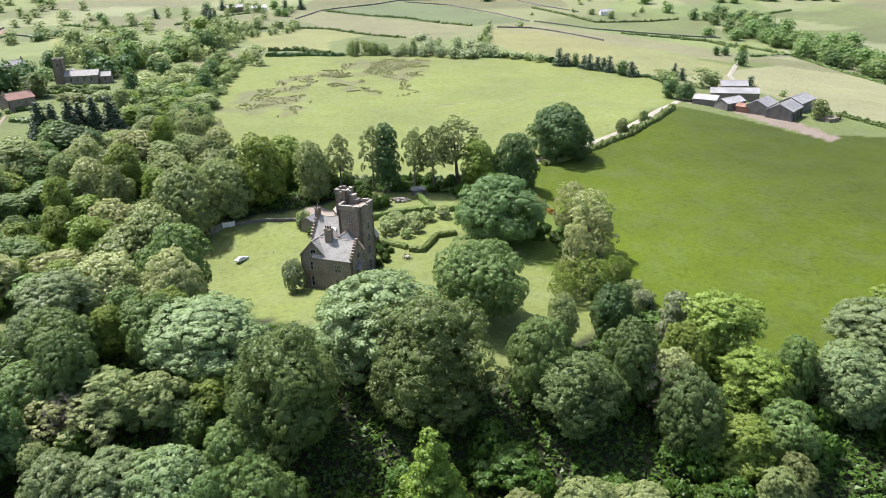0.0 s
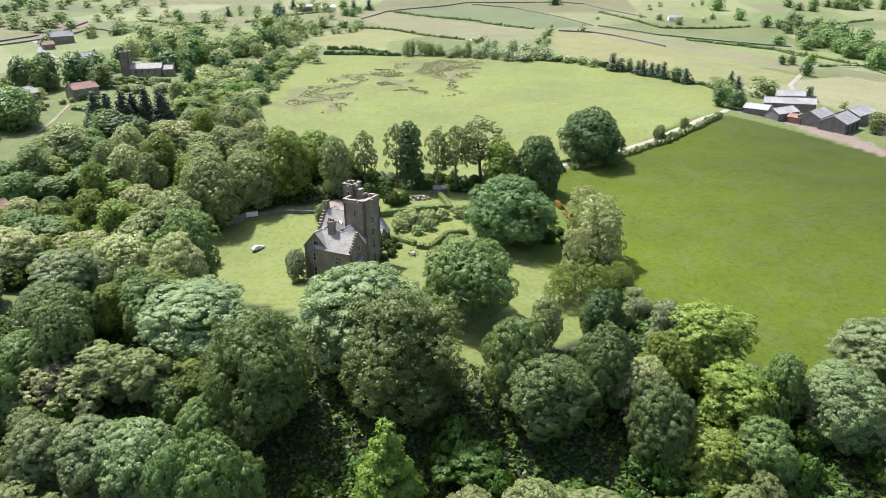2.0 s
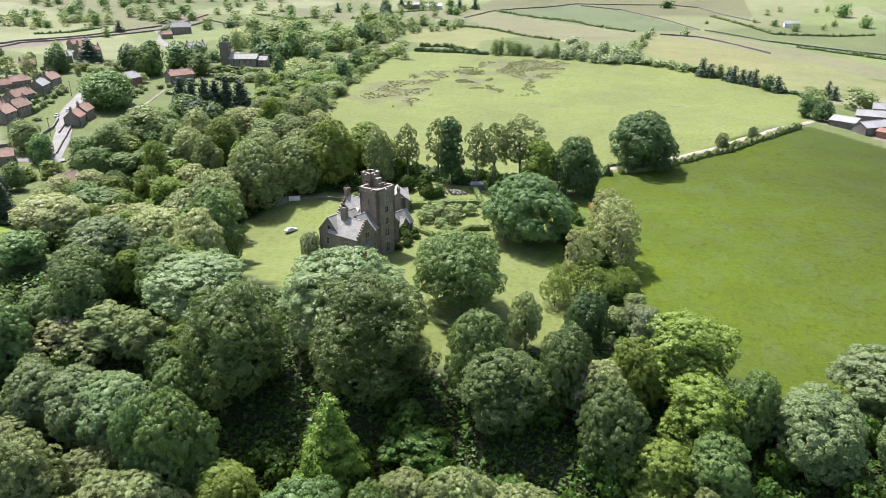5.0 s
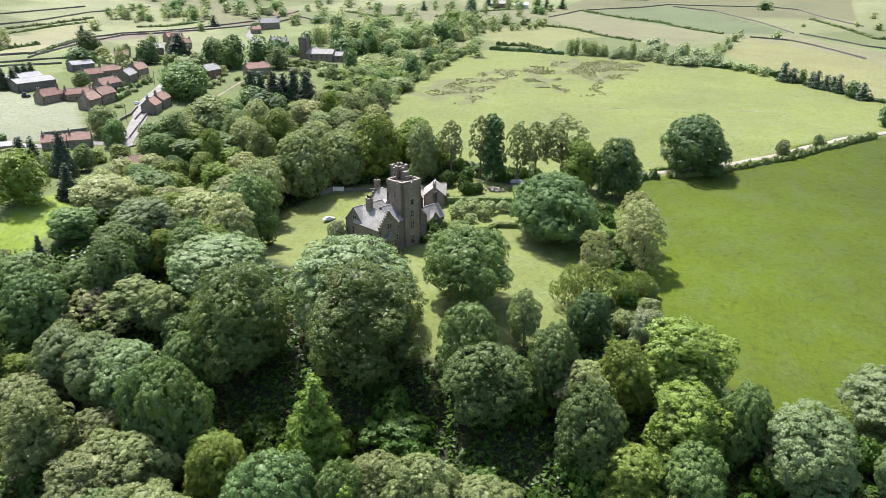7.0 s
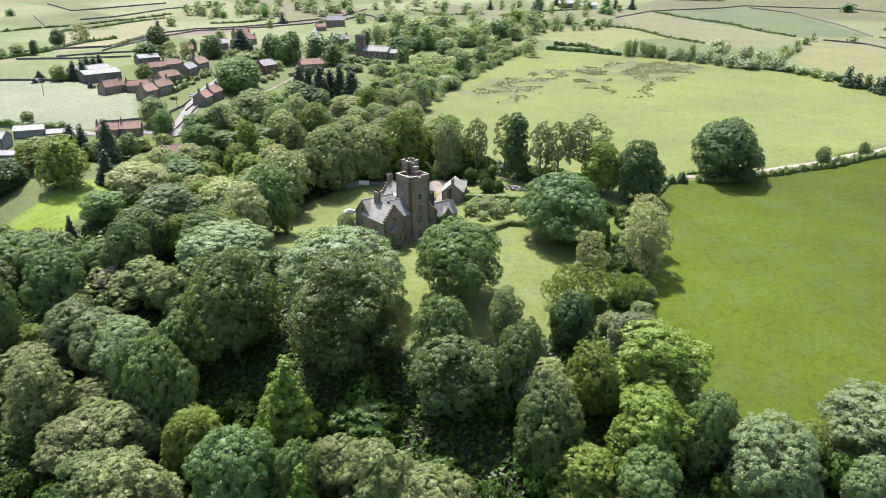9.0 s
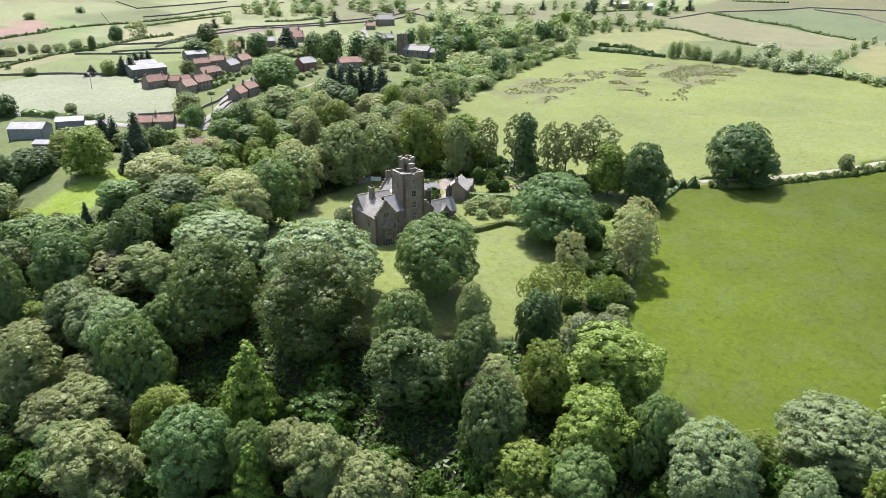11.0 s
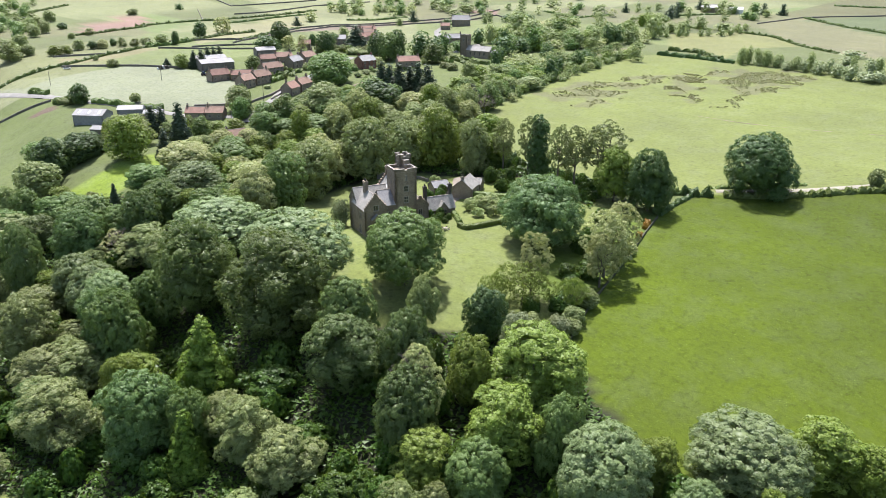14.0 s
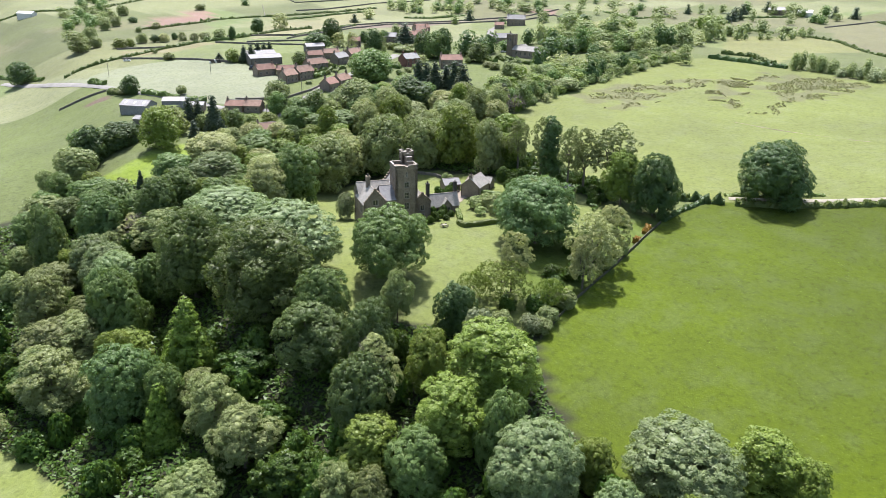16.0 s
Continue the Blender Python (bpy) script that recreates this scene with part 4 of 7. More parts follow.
def tower_house():
    h = anchor("manor_house", HOUSE, "dark stone baronial manor house with square tower", "house")
    # west wing, its gable to the south
    block(h, -13.7, -5.5, -11.0, 0.0, 10.0, 14.3, "v", STONE, SLATE,
          [("-v", 3.3, 4.9, 10.6, 11.9, 2, 1), ("-v", 2.9, 5.3, 6.0, 8.2, 3, 2), ("-v", 2.9, 5.3, 1.2, 4.0, 3, 2),
           ("-u", 2.0, 3.6, 6.0, 8.0, 2, 1), ("-u", 6.5, 8.1, 1.4, 4.0, 2, 2)], skip=("+v",))
    # east wing, its stepped gable to the east
    block(h, -9.6, 2.4, -11.3, -3.9, 10.0, 14.3, "u", STONE, SLATE,
          [("-v", 6.6, 8.4, 6.2, 8.3, 3, 2), ("-v", 6.6, 8.4, 1.2, 3.9, 3, 2), ("+u", 2.9, 4.5, 9.6, 11.3, 2, 1), ("+u", 6.2, 7.0, 5.6, 7.4, 1, 2)],
          steps=("+u",), skip=("-u",))
    # bay window on the stepped gable
    block(h, 2.2, 3.7, -9.3, -5.9, 7.0, 8.4, "u", STONE, DARK_SLATE,
          [("+u", 0.5, 2.9, 4.2, 6.4, 3, 2), ("+u", 0.5, 2.9, 0.9, 3.2, 3, 2)], over=0.12, skip=("-u",))
    # link between the east wing and the tower
    block(h, -9.6, 0.0, -4.6, 0.05, 10.0, 13.9, "v", STONE, DARK_SLATE, [("+u", 1.6, 2.8, 6.0, 8.0, 2, 1), ("+u", 1.6, 2.8, 1.6, 3.6, 2, 1)], skip=("-v", "+v"), over=0.1)
    # rear wing, its stepped gable to the west
    block(h, -16.5, -7.0, -0.6, 7.8, 11.0, 16.4, "u", STONE, SLATE, [("-u", 3.0, 4.8, 7.0, 9.0, 2, 1), ("-u", 3.0, 4.8, 2.0, 4.4, 2, 2)], steps=("-u",), skip=("+u",))
    bm = bmesh.new()
    add_box(bm, -10.6, -8.8, -0.9, 0.9, 0.0, 0.35, 0.05)
    bm.transform(Matrix.Translation((0, 0.9, 13.2)) @ Matrix.Rotation(radians(48), 4, "X"))
    part("skylight", bm, WHITE, h, "white-framed roof light")
    # kitchen block behind the tower
    block(h, -9.4, -3.9, 7.5, 13.4, 7.0, 9.8, "u", STONE, SLATE, [("+u", 2.3, 3.5, 4.2, 6.0, 2, 1), ("+u", 2.3, 3.5, 1.0, 3.0, 2, 1)], steps=("+u",))
    # low wing to the north
    block(h, -14.0, -8.2, 13.2, 25.4, 3.6, 7.3, "v", STONE, SLATE, [("+u", 1.2, 2.6, 1.0, 2.6, 2, 1), ("+u", 3.8, 5.0, 1.0, 2.6, 2, 1)])
    block(h, -11.0, -7.7, 19.0, 22.6, 3.6, 5.9, "u", STONE, SLATE, [("+u", 0.6, 1.6, 1.1, 3.1, 1, 2), ("+u", 2.0, 3.0, 1.1, 3.1, 1, 2)], skip=("-u",))
    # tower
    top = 20.4
    for side in SIDES:
        o, r, out, length = side_frame(side, -7.2, -0.1, 0.0, 7.5)
        holes = []
        if side == "+u":
            holes = [(3.1, 4.5, 1.6, 4.4), (3.1, 4.5, 6.4, 8.6), (3.1, 4.5, 10.2, 12.2), (3.1, 4.5, 13.9, 15.7), (3.6, 4.0, 17.6, 19.2)]
        if side == "-v":
            holes = [(3.3, 3.8, 16.4, 18.2)]
        wall(h, o, r, out, length, [(0, top), (length, top)], holes, STONE, 0.8)
        for hole in holes:
            window(h, o, r, out, hole, 2 if hole[1] - hole[0] > 1 else 1, 2)
    box("roof", -6.9, -0.4, 0.3, 7.2, 20.0, 20.3, SLATE, h, label="flat leaded tower roof")
    bm = bmesh.new()
    add_box(bm, -7.34, 0.04, -0.14, 7.64, 20.15, 20.45, 0.05)
    part("string_course", bm, STONE, h)
    parapet(h, -7.3, 0.0, -0.1, 7.6, 20.45, 0.9, STONE, {"-v": [(4.6, 5.2)], "+u": [(3.4, 4.4)], "+v": [(3.2, 3.9)], "-u": [(3.4, 4.1)]})
    # stair turret
    u0, u1, v0, v1, tz = -10.1, -6.3, 4.1, 8.0, 23.3
    for side in SIDES:
        o, r, out, length = side_frame(side, u0, u1, v0, v1)
        holes = [(1.6, 2.1, 21.2, 22.3)] if side in ("-v", "+u") else []
        wall(h, o, r, out, length, [(0, tz), (length, tz)], holes, STONE, 0.6)
        for hole in holes:
            window(h, o, r, out, hole, 1, 1)
    box("roof", u0 + 0.3, u1 - 0.3, v0 + 0.3, v1 - 0.3, tz - 0.5, tz - 0.2, SLATE, h)
    parapet(h, u0 - 0.1, u1 + 0.1, v0 - 0.1, v1 + 0.1, tz, 1.15, STONE, {"-v": [(1.3, 2.3)], "+u": [(1.5, 2.5)], "+v": [(1.3, 2.3)], "-u": [(1.5, 2.5)]})
    # stair head beside the turret, falling to the tower roof
    for k, (a, b, z) in enumerate(((-6.2, -4.6, 22.9), (-4.6, -3.8, 21.6))):
        head = box("stair_head", a, b, 5.0, 6.9, 20.2, z, STONE, h, 0.03)
        box("coping", a - 0.06, b + 0.06, 4.94, 6.96, z + 0.004, z + 0.16, DRESSED, head, 0.03, "pale coping stone")
    chimney(h, -5.9, -8.0, 2.0, 1.15, 12.0, 17.4, STONE, 4)
    chimney(h, -16.0, 3.6, 1.1, 1.6, 14.5, 18.8, STONE, 2)
    chimney(h, -6.2, 13.0, 1.3, 1.0, 7.0, 13.0, SOOT, 2)
    chimney(h, -12.2, 25.2, 1.0, 1.2, 3.0, 11.0, SOOT, 1)
    # drain pipes
    for u, v in ((-5.3, -11.1), (-13.4, -11.15)):
        bm = bmesh.new()
        add_tube(bm, (u, v - 0.12, 0), (u, v - 0.12, 9.6), 0.06, 0.06, 6)
        part("drain_pipe", bm, SOOT, h)
    return h


tower_house()


def cottage(name, x, y, length, depth, eave, ridge, turn, wall_mat, roof_mat, label, category="house", windows=True, stacks=1, group="", drop=0.0, doors=0):
    """A gabled building, its ridge along its own x."""
    h = anchor(name, pose(x, y, gz(x, y) - drop, 0, 0, turn), label, category, group)
    w = []
    if windows:
        n = max(2, int(length / 3.2))
        for k in range(n):
            c = length * (k + 0.5) / n
            for a in ([0.9, 3.4] if eave > 4.4 else [0.9]):
                w += [("-v", c - 0.5, c + 0.5, a, a + 1.25, 2, 2), ("+v", c - 0.5, c + 0.5, a, a + 1.25, 2, 2)]
    block(h, -length / 2, length / 2, -depth / 2, depth / 2, eave, ridge, "u", wall_mat, roof_mat, w, base=-2.5)
    for k in range(stacks):
        chimney(h, (length / 2 - 0.6) * (1 if k else -1), 0, 0.8, 1.1, ridge - 1.0, ridge + 1.3, wall_mat, 2)
    for k in range(doors):
        c = -length / 2 + length * (k + 0.5) / doors
        box("door", c - 1.3, c + 1.3, -depth / 2 - 0.09, -depth / 2 - 0.01, 0.0, 2.3, WHITE, h, label="white garage door")
    return h


cottage("outbuilding", -41.0, 234.6, 9.5, 7.6, 3.9, 7.0, 114, SANDSTONE, SLATE, "stone coach house with pale slate roof", "outbuilding", stacks=1)
cottage("outbuilding", -42.5, 242.0, 4.5, 4.6, 2.6, 4.4, 24, SANDSTONE, SLATE, "small lean stone store beside the coach house", "outbuilding", windows=False, stacks=0)
cottage("garage", -53.2, 232.4, 6.4, 6.0, 2.7, 4.4, 70, SANDSTONE, DARK_SLATE, "stone garage with white door and slate roof", "garage", windows=False, stacks=0, doors=1)
# ---- the trees that stand apart or show their own crowns ----
tree("flowering", -20.5, 144, 21.5, 30.5)
tree("beech", -8, 130, 28.5, 29.0)
tree("spreading", 3, 164, 20.6, 25.5)
tree("sycamore", 15.3, 134.5, 20.8, 15.1)
tree("ashdark", 21.5, 128.5, 18.5, 19.5)
tree("cone", -7.4, 108.6, 21.5, 17.0)
tree("maple", -5.2, 91.3, 21.5, 19.5)
tree("ash", 20, 103, 18.0, 15.0)
tree("ash", 31, 105, 15.0, 16.0)
tree("maple", 34.3, 136, 21.0, 13.5)
tree("maple", 44.7, 125.8, 19.5, 14.6)
tree("holm", 34.6, 161, 14.1, 11.4)
tree("pale", 43, 132, 19.0, 11.6)
tree("lime", 57.5, 152, 20.0, 22.0)
tree("lime", 47.5, 143, 17.0, 11.5)
tree("lime", 61.3, 138, 16.5, 16.6)
tree("sycamore", 71.8, 142, 18.2, 10.5)
tree("flowering", 83.4, 140, 18.5, 19.5)
tree("flowering", 100, 163, 15.0, 23.0)
tree("lime", 54, 122, 13.7, 14.0)
tree("beech", -36.5, 122.5, 28.5, 23.0)
tree("flowering", -60, 143.5, 16.0, 29.0)
tree("sycamore", -73, 146, 15.0, 15.6)
tree("maple", -85.4, 130, 19.2, 14.0)
tree("flowering", -76, 105, 17.0, 16.0)
tree("flowering", -66, 106, 17.5, 17.0)
tree("flowering", -56, 106, 18.5, 18.0)
tree("maple", -45, 100, 22.0, 13.0)
tree("sycamore", -37, 101, 24.0, 16.0)
tree("ash", -62, 86, 21.0, 17.5)
tree("ashdark", -94, 96, 25.0, 13.4)
tree("maple", -96, 113.7, 20.0, 17.6)
tree("ash", -46, 85, 14.0, 19.0)
tree("ash", -39, 91, 14.4, 16.6)
tree("lime", -22, 94, 16.5, 11.8)
tree("sycamore", -110, 122, 15.5, 18.0)
tree("chestnut", 10, 215, 21.6, 28.6, 0)
tree("pale", 36.5, 210, 20.0, 16.0, 0)
tree("pale", 39.2, 204, 16.0, 11.0, 0)
tree("pale", 33.2, 223, 18.0, 12.0, 0)
tree("pale", 29.4, 185.8, 18.0, 11.0, 0)
tree("feather", 30.6, 180.5, 11.5, 17.0, 0)
tree("ash", 21.9, 152.5, 14.8, 8.5)
tree("whitebeam", 49.4, 156.6, 16.5, 9.5)
tree("oak", 39, 306, 22.8, 27.5, 0)
tree("oak", 17.9, 265, 22.0, 18.0, 0)
tree("lime", 4, 265, 20.0, 15.0, 0)
tree("tall", -4, 270, 27.0, 21.0, 0)
tree("tall", -13, 264, 25.0, 13.0, 0)
tree("tall", -20, 263, 24.5, 11.0, 0)
tree("column", -30, 264, 26.1, 9.5, 0)
tree("tall", -36, 265, 25.0, 10.5, 0)
tree("tall", -48, 264, 22.0, 11.0, 0)
tree("wych", -57, 256, 22.2, 15.1)
tree("lime", -75, 253.5, 26.0, 20.3)
tree("wych", -85, 243, 21.0, 18.0)
tree("wych", -95, 230, 25.0, 20.0)
tree("wych", -96, 203, 23.5, 22.0)
tree("sycamore", -79, 177.5, 23.5, 20.0)
tree("youngleaf", -75, 165, 18.9, 16.3)
tree("sycamore", -131, 189, 12.2, 19.7)
tree("youngleaf", -124, 168, 12.9, 16.3)
tree("flowering", -100.5, 157, 14.8, 20.0)
tree("sycamore", -122, 148, 9.7, 15.1)
tree("lime", -177, 167, 12.1, 23.3)
tree("wych", -171, 265, 16.5, 22.9)
tree("holm", -168, 300, 14.9, 25.3)
tree("sycamore", -231, 315, 20.0, 27.7)
tree("wych", -211, 240, 13.0, 13.6)
tree("holm", -200, 235, 9.7, 11.0)
tree("sycamore", -91, 140, 15.9, 15.9)
tree("wych", -146, 280, 8.5, 20.8)
tree("lime", -167, 245, 9.7, 18.0)
tree("sycamore", -147, 242, 9.3, 20.7)
tree("shrub", 43, 108, 9.0, 14.0)
tree("ash", -24, 79, 18.6, 21.3)
tree("sycamore", 4, 98, 16.6, 10.5)
tree("holm", -176, 145, 11.1, 18.9)
tree("holm", -171, 131, 16.8, 15.8)
def bare_tree(x, y, height, width, seed):
    """A leafless tree: trunk, limbs and a fan of fine twigs."""
    rng = np.random.default_rng(seed)
    ob = anchor("bare_tree", Matrix.Translation((x, y, gz(x, y))), "leafless grey-brown tree among green crowns", "tree", "woodland trees")
    lobes = dome_lobes(width, height, height * 0.3, 26, 0.1, rng)
    trunk = new("trunk", trunk_mesh("trunk", height, width, height * 0.3, lobes, rng, 0.02, 22))
    trunk.parent = ob
    bm = bmesh.new()
    for x0, y0, z0, s in lobes:
        for k in range(26):
            d = Vector(rng.normal(size=3)) + Vector((x0, y0, z0 - height * 0.4)).normalized() * 0.9 + Vector((0, 0, 0.4))
            d = d.normalized() * s * rng.uniform(0.8, 1.7)
            a = Vector((x0, y0, z0))
            m = a + d * 0.5 + Vector(rng.normal(size=3)) * 0.08
            add_tube(bm, a, m, 0.035, 0.025, 3)
            add_tube(bm, m, a + d, 0.025, 0.012, 3)
    part("branchwork", bm, TWIG, ob, "fine bare twigs")
    return ob


bare_tree(-82, 122, 13.0, 9.0, 3)
bare_tree(40.5, 131, 17.5, 9.0, 4)
bare_tree(-118, 330, 12.0, 14.0, 5)
# more of them, filling the slope
tree("ashdark", -99, 145, 12.0, 16.6)
tree("sycamore", -126, 120, 12.0, 18.6)
tree("ashdark", -120, 110, 12.0, 14.1)
tree("youngleaf", -98, 178, 15.0, 18.7)
tree("wych", -102, 198, 18.0, 21.9)
tree("pale", -88, 122, 11.0, 13.7)
tree("ash", -75, 127, 13.0, 15.7)
tree("lime", -86, 100, 11.0, 10.6)
tree("ash", -77, 93, 13.0, 17.0)
tree("ash", -47, 90, 13.0, 13.6)
tree("lime", -27, 99, 12.0, 12.7)
tree("ashdark", -35, 79, 14.0, 15.6)
tree("cone", 8, 95, 15.0, 10.8)
tree("ash", 9, 105, 12.5, 12.0)
tree("shrub", 46, 112, 8.0, 10.5)
tree("conifer", -122, 136, 8.0, 4.2)
tree("thorn", -133, 132, 4.0, 5.4)
tree("sycamore", -111, 167, 10.0, 14.8)
tree("sycamore", -177, 139, 11.0, 17.2)
tree("ashdark", -88, 145, 9.0, 4.8)
tree("shrub", 28, 112, 8.0, 12.9)
tree("shrub", 7, 118, 7.0, 16.7)
tree("sycamore", 65, 126, 15.0, 12.9)
tree("lime", 88, 151, 12.0, 9.4)
tree("flowering", 100, 144, 14.0, 10.0)
tree("lime", 110, 152, 12.0, 8.1)
tree("shrub", 51, 114, 8.5, 11.0)
tree("ash", 63, 116, 13.0, 8.6)
tree("sycamore", -93, 127, 14.0, 15.0)
tree("pale", -78, 122, 12.0, 14.2)
tree("ash", -65, 126, 14.0, 13.9)
tree("sycamore", -47, 115, 16.0, 13.9)
tree("youngleaf", -132, 169, 12.0, 21.7)
tree("ash", -129, 103, 12.0, 20.3)
tree("sycamore", -122, 96, 11.0, 13.3)
tree("sycamore", -115, 121, 12.0, 13.2)
tree("lime", 110, 175, 13.0, 14.3)
tree("lime", 119, 176, 11.0, 8.4)
tree("ash", 58, 112, 14.0, 10.0)
tree("feather", 41, 189, 9.0, 9.0, 0)
tree("thorn", 45, 184, 4.5, 6.0, 0)
tree("thorn", 42.5, 192.5, 5.2, 7.0, 0)
tree("thorn", 47.5, 179.5, 4.0, 5.5, 0)
tree("thorn", 35.5, 218.5, 4.2, 5.0, 0)
tree("thorn", 32.0, 229.5, 5.0, 5.4, 0)
tree("willow", 45.5, 177, 5.0, 6.0, 0)
tree("thorn", 41, 171, 6.0, 6.5, 0)
tree("feather", 25, 176, 8.0, 9.0, 0)
# ---- the rest of the wood, filled between them ----
def fill_wood(outline, count, kinds, h_range, w_range, gap, seed, group="woodland trees"):
    rng = random.Random(seed)
    xs, ys = [p[0] for p in outline], [p[1] for p in outline]
    tries = made = 0
    while made < count and tries < 6000:
        tries += 1
        x, y = rng.uniform(min(xs), max(xs)), rng.uniform(min(ys), max(ys))
        if not bool(inside(outline, np.array(x), np.array(y))):
            continue
        if bool(inside(WEST_PASTURE, np.array(x), np.array(y)) | inside(GLADE, np.array(x), np.array(y))):
            continue
        w = rng.uniform(*w_range)
        if any((x - a) ** 2 + (y - b) ** 2 < (gap * (w + c) / 2) ** 2 for a, b, c in tree_places):
            continue
        tree(rng.choice(kinds), x, y, rng.uniform(*h_range), w, group=group)
        made += 1


fill_wood([(-112, 60), (-110, 118), (-98, 150), (-92, 180), (-88, 175), (-60, 150), (-45, 100), (-60, 50)], 14, ["wych", "lime", "wych", "sycamore"], (9, 13), (9, 13), 0.62, 1)
fill_wood([(-60, 40), (-45, 85), (0, 80), (60, 105), (110, 140), (130, 110), (90, 40)], 14, ["ash", "lime", "ash"], (9, 13), (10, 14), 0.66, 2)
# mostly pale kinds here: haze over the farther crowns put into leaf colour
fill_wood([(-112, 190), (-150, 230), (-155, 300), (-130, 330), (-98, 299), (-60, 283), (-55, 262), (-88, 250), (-100, 215)], 36, ["lime", "wych", "youngleaf", "wych", "wych", "ash", "lime", "wych"], (12, 19), (10, 17), 0.6, 3)
fill_wood([(-125, 168), (-108, 155), (-112, 190), (-150, 225), (-158, 190), (-148, 178)], 12, ["sycamore", "wych", "lime", "wych", "youngleaf"], (8, 12), (9, 13), 0.65, 4)
# ---- garden ----
def leafy_box(name, points, width, height, label, group="", size=0.26, density=34, leaf="hedge", kind="", category="hedge", wild=0.12):
    """A hedge along a line: a rounded leafy body, with leaves all over it."""
    rng = np.random.default_rng(int(abs(points[0][0] * 31 + points[0][1] * 17)) + len(points))
    pts = along(points, 0.9 if width < 3 else 1.8)
    prof = [(-0.5, 0.0), (-0.52, 0.55), (-0.42, 0.92), (0.0, 1.0), (0.42, 0.92), (0.52, 0.55), (0.5, 0.0)]
    verts, faces = [], []
    for i, (x, y, a) in enumerate(pts):
        f = 1 + wild * rng.normal()
        for u, w in prof:
            j = 1 + wild * 0.8 * rng.normal()
            px, py = x - math.sin(a) * u * width * j, y + math.cos(a) * u * width * j
            verts.append((px, py, gz(px, py) - 0.2 + w * height * f * (1 + wild * 0.4 * rng.normal())))
    m = len(prof)
    for i in range(len(pts) - 1):
        for k in range(m - 1):
            faces.append((i * m + k, i * m + k + 1, (i + 1) * m + k + 1, (i + 1) * m + k))
    faces += [tuple(range(m))[::-1], tuple(range((len(pts) - 1) * m, len(pts) * m))]
    # leaves over the body
    v = np.array(verts)
    quads = np.array(faces[:-2])
    a, b, c, d = (v[quads[:, k]] for k in range(4))
    area = np.linalg.norm(np.cross(c - a, d - b), axis=1) / 2
    n = int(area.sum() * density / (1 + 4 * size * size))
    pick = rng.choice(len(quads), n, p=area / area.sum())
    s, t = rng.random((n, 1)), rng.random((n, 1))
    pos = (a[pick] * (1 - s) + b[pick] * s) * (1 - t) + (d[pick] * (1 - s) + c[pick] * s) * t
    nr = np.cross(c - a, d - b)
    nr /= np.linalg.norm(nr, axis=1)[:, None] + 1e-9
    nr = nr[pick] * np.where((nr[pick][:, 2:] < -0.2), -1, 1)
    pos = pos + nr * rng.uniform(-0.02, 0.5 * size, (n, 1))
    nn = nr + rng.normal(scale=0.6, size=(n, 3))
    nn /= np.linalg.norm(nn, axis=1)[:, None]
    tt = np.cross(nn, rng.normal(size=(n, 3)))
    tt /= np.linalg.norm(tt, axis=1)[:, None]
    bb = np.cross(nn, tt)
    sz = size * rng.uniform(0.6, 1.4, (n, 1))
    q = np.stack([pos - tt * sz * 0.6, pos + bb * sz * 0.4, pos + tt * sz * 0.6, pos - bb * sz * 0.4], 1).reshape(-1, 3)
    base = len(verts)
    verts += q.tolist()
    faces += (np.arange(n * 4).reshape(-1, 4) + base).tolist()
    return tagged(mesh_object(name, verts, faces, LEAF[leaf]), label, category, group, kind)


clip = "clipped green garden hedge"
leafy_box("hedge", [(-28.5, 215.2), (-19.2, 208.8)], 1.7, 1.7, clip, "garden hedges", wild=0.05)
leafy_box("hedge", [(-18.2, 207.0), (-14.4, 206.0), (-12.0, 213.0), (-10.6, 218.4), (-4.0, 220.6)], 1.7, 1.7, clip, "garden hedges", wild=0.05)
leafy_box("hedge", [(-37.5, 234.0), (-22.0, 239.5), (-11.6, 242.4)], 1.9, 2.5, "tall clipped hedge behind the orchard", "garden hedges", wild=0.05)
leafy_box("hedge", [(-18.6, 257.0), (-12.4, 243.0)], 1.8, 2.2, "tall clipped hedge behind the orchard", "garden hedges", wild=0.05)
leafy_box("hedge", [(-10.4, 242.4), (-3.0, 244.0)], 1.8, 2.0, clip, "garden hedges", wild=0.05)
for x, y, h, w in ((-27, 222, 4.2, 4.6), (-22.5, 226, 4.6, 5.0), (-18.5, 229.5, 4.2, 4.8), (-24.5, 231, 4.0, 4.4), (-17.0, 223, 3.4, 3.8), (-14.0, 233, 3.6, 4.0), (-20, 218.5, 3.0, 3.4), (-9, 236, 3.8, 4.0), (-27.5, 227.5, 4.0, 4.0)):
    tree("apple", x, y, h * 1.1, w * 1.4, 0, "orchard trees")
for x, y, h, w in ((-26.5, 196.5, 2.2, 3.0), (-25.0, 200.0, 2.6, 3.4), (-26.2, 203.6, 3.2, 3.8), (-27.6, 207.2, 2.8, 3.6), (-29.6, 209.6, 3.6, 4.0), (-26.0, 210.4, 2.2, 3.0), (-30.4, 205.5, 3.8, 3.6), (-24.2, 206.4, 1.8, 2.8),
                   (-50, 231, 4.0, 5.0), (-47, 226.5, 4.2, 5.0), (-52, 225.5, 3.4, 4.4), (-33, 246, 5.0, 6.0), (-36.5, 250, 5.5, 6.5), (-30, 249, 4.0, 5.0), (-38, 256, 6, 7), (-44, 252, 6, 7)):
    tree("shrub", x, y, h, w, 1, "garden shrubs")
tree("willow", -48.2, 181.5, 9.5, 6.8, 0, "garden trees")
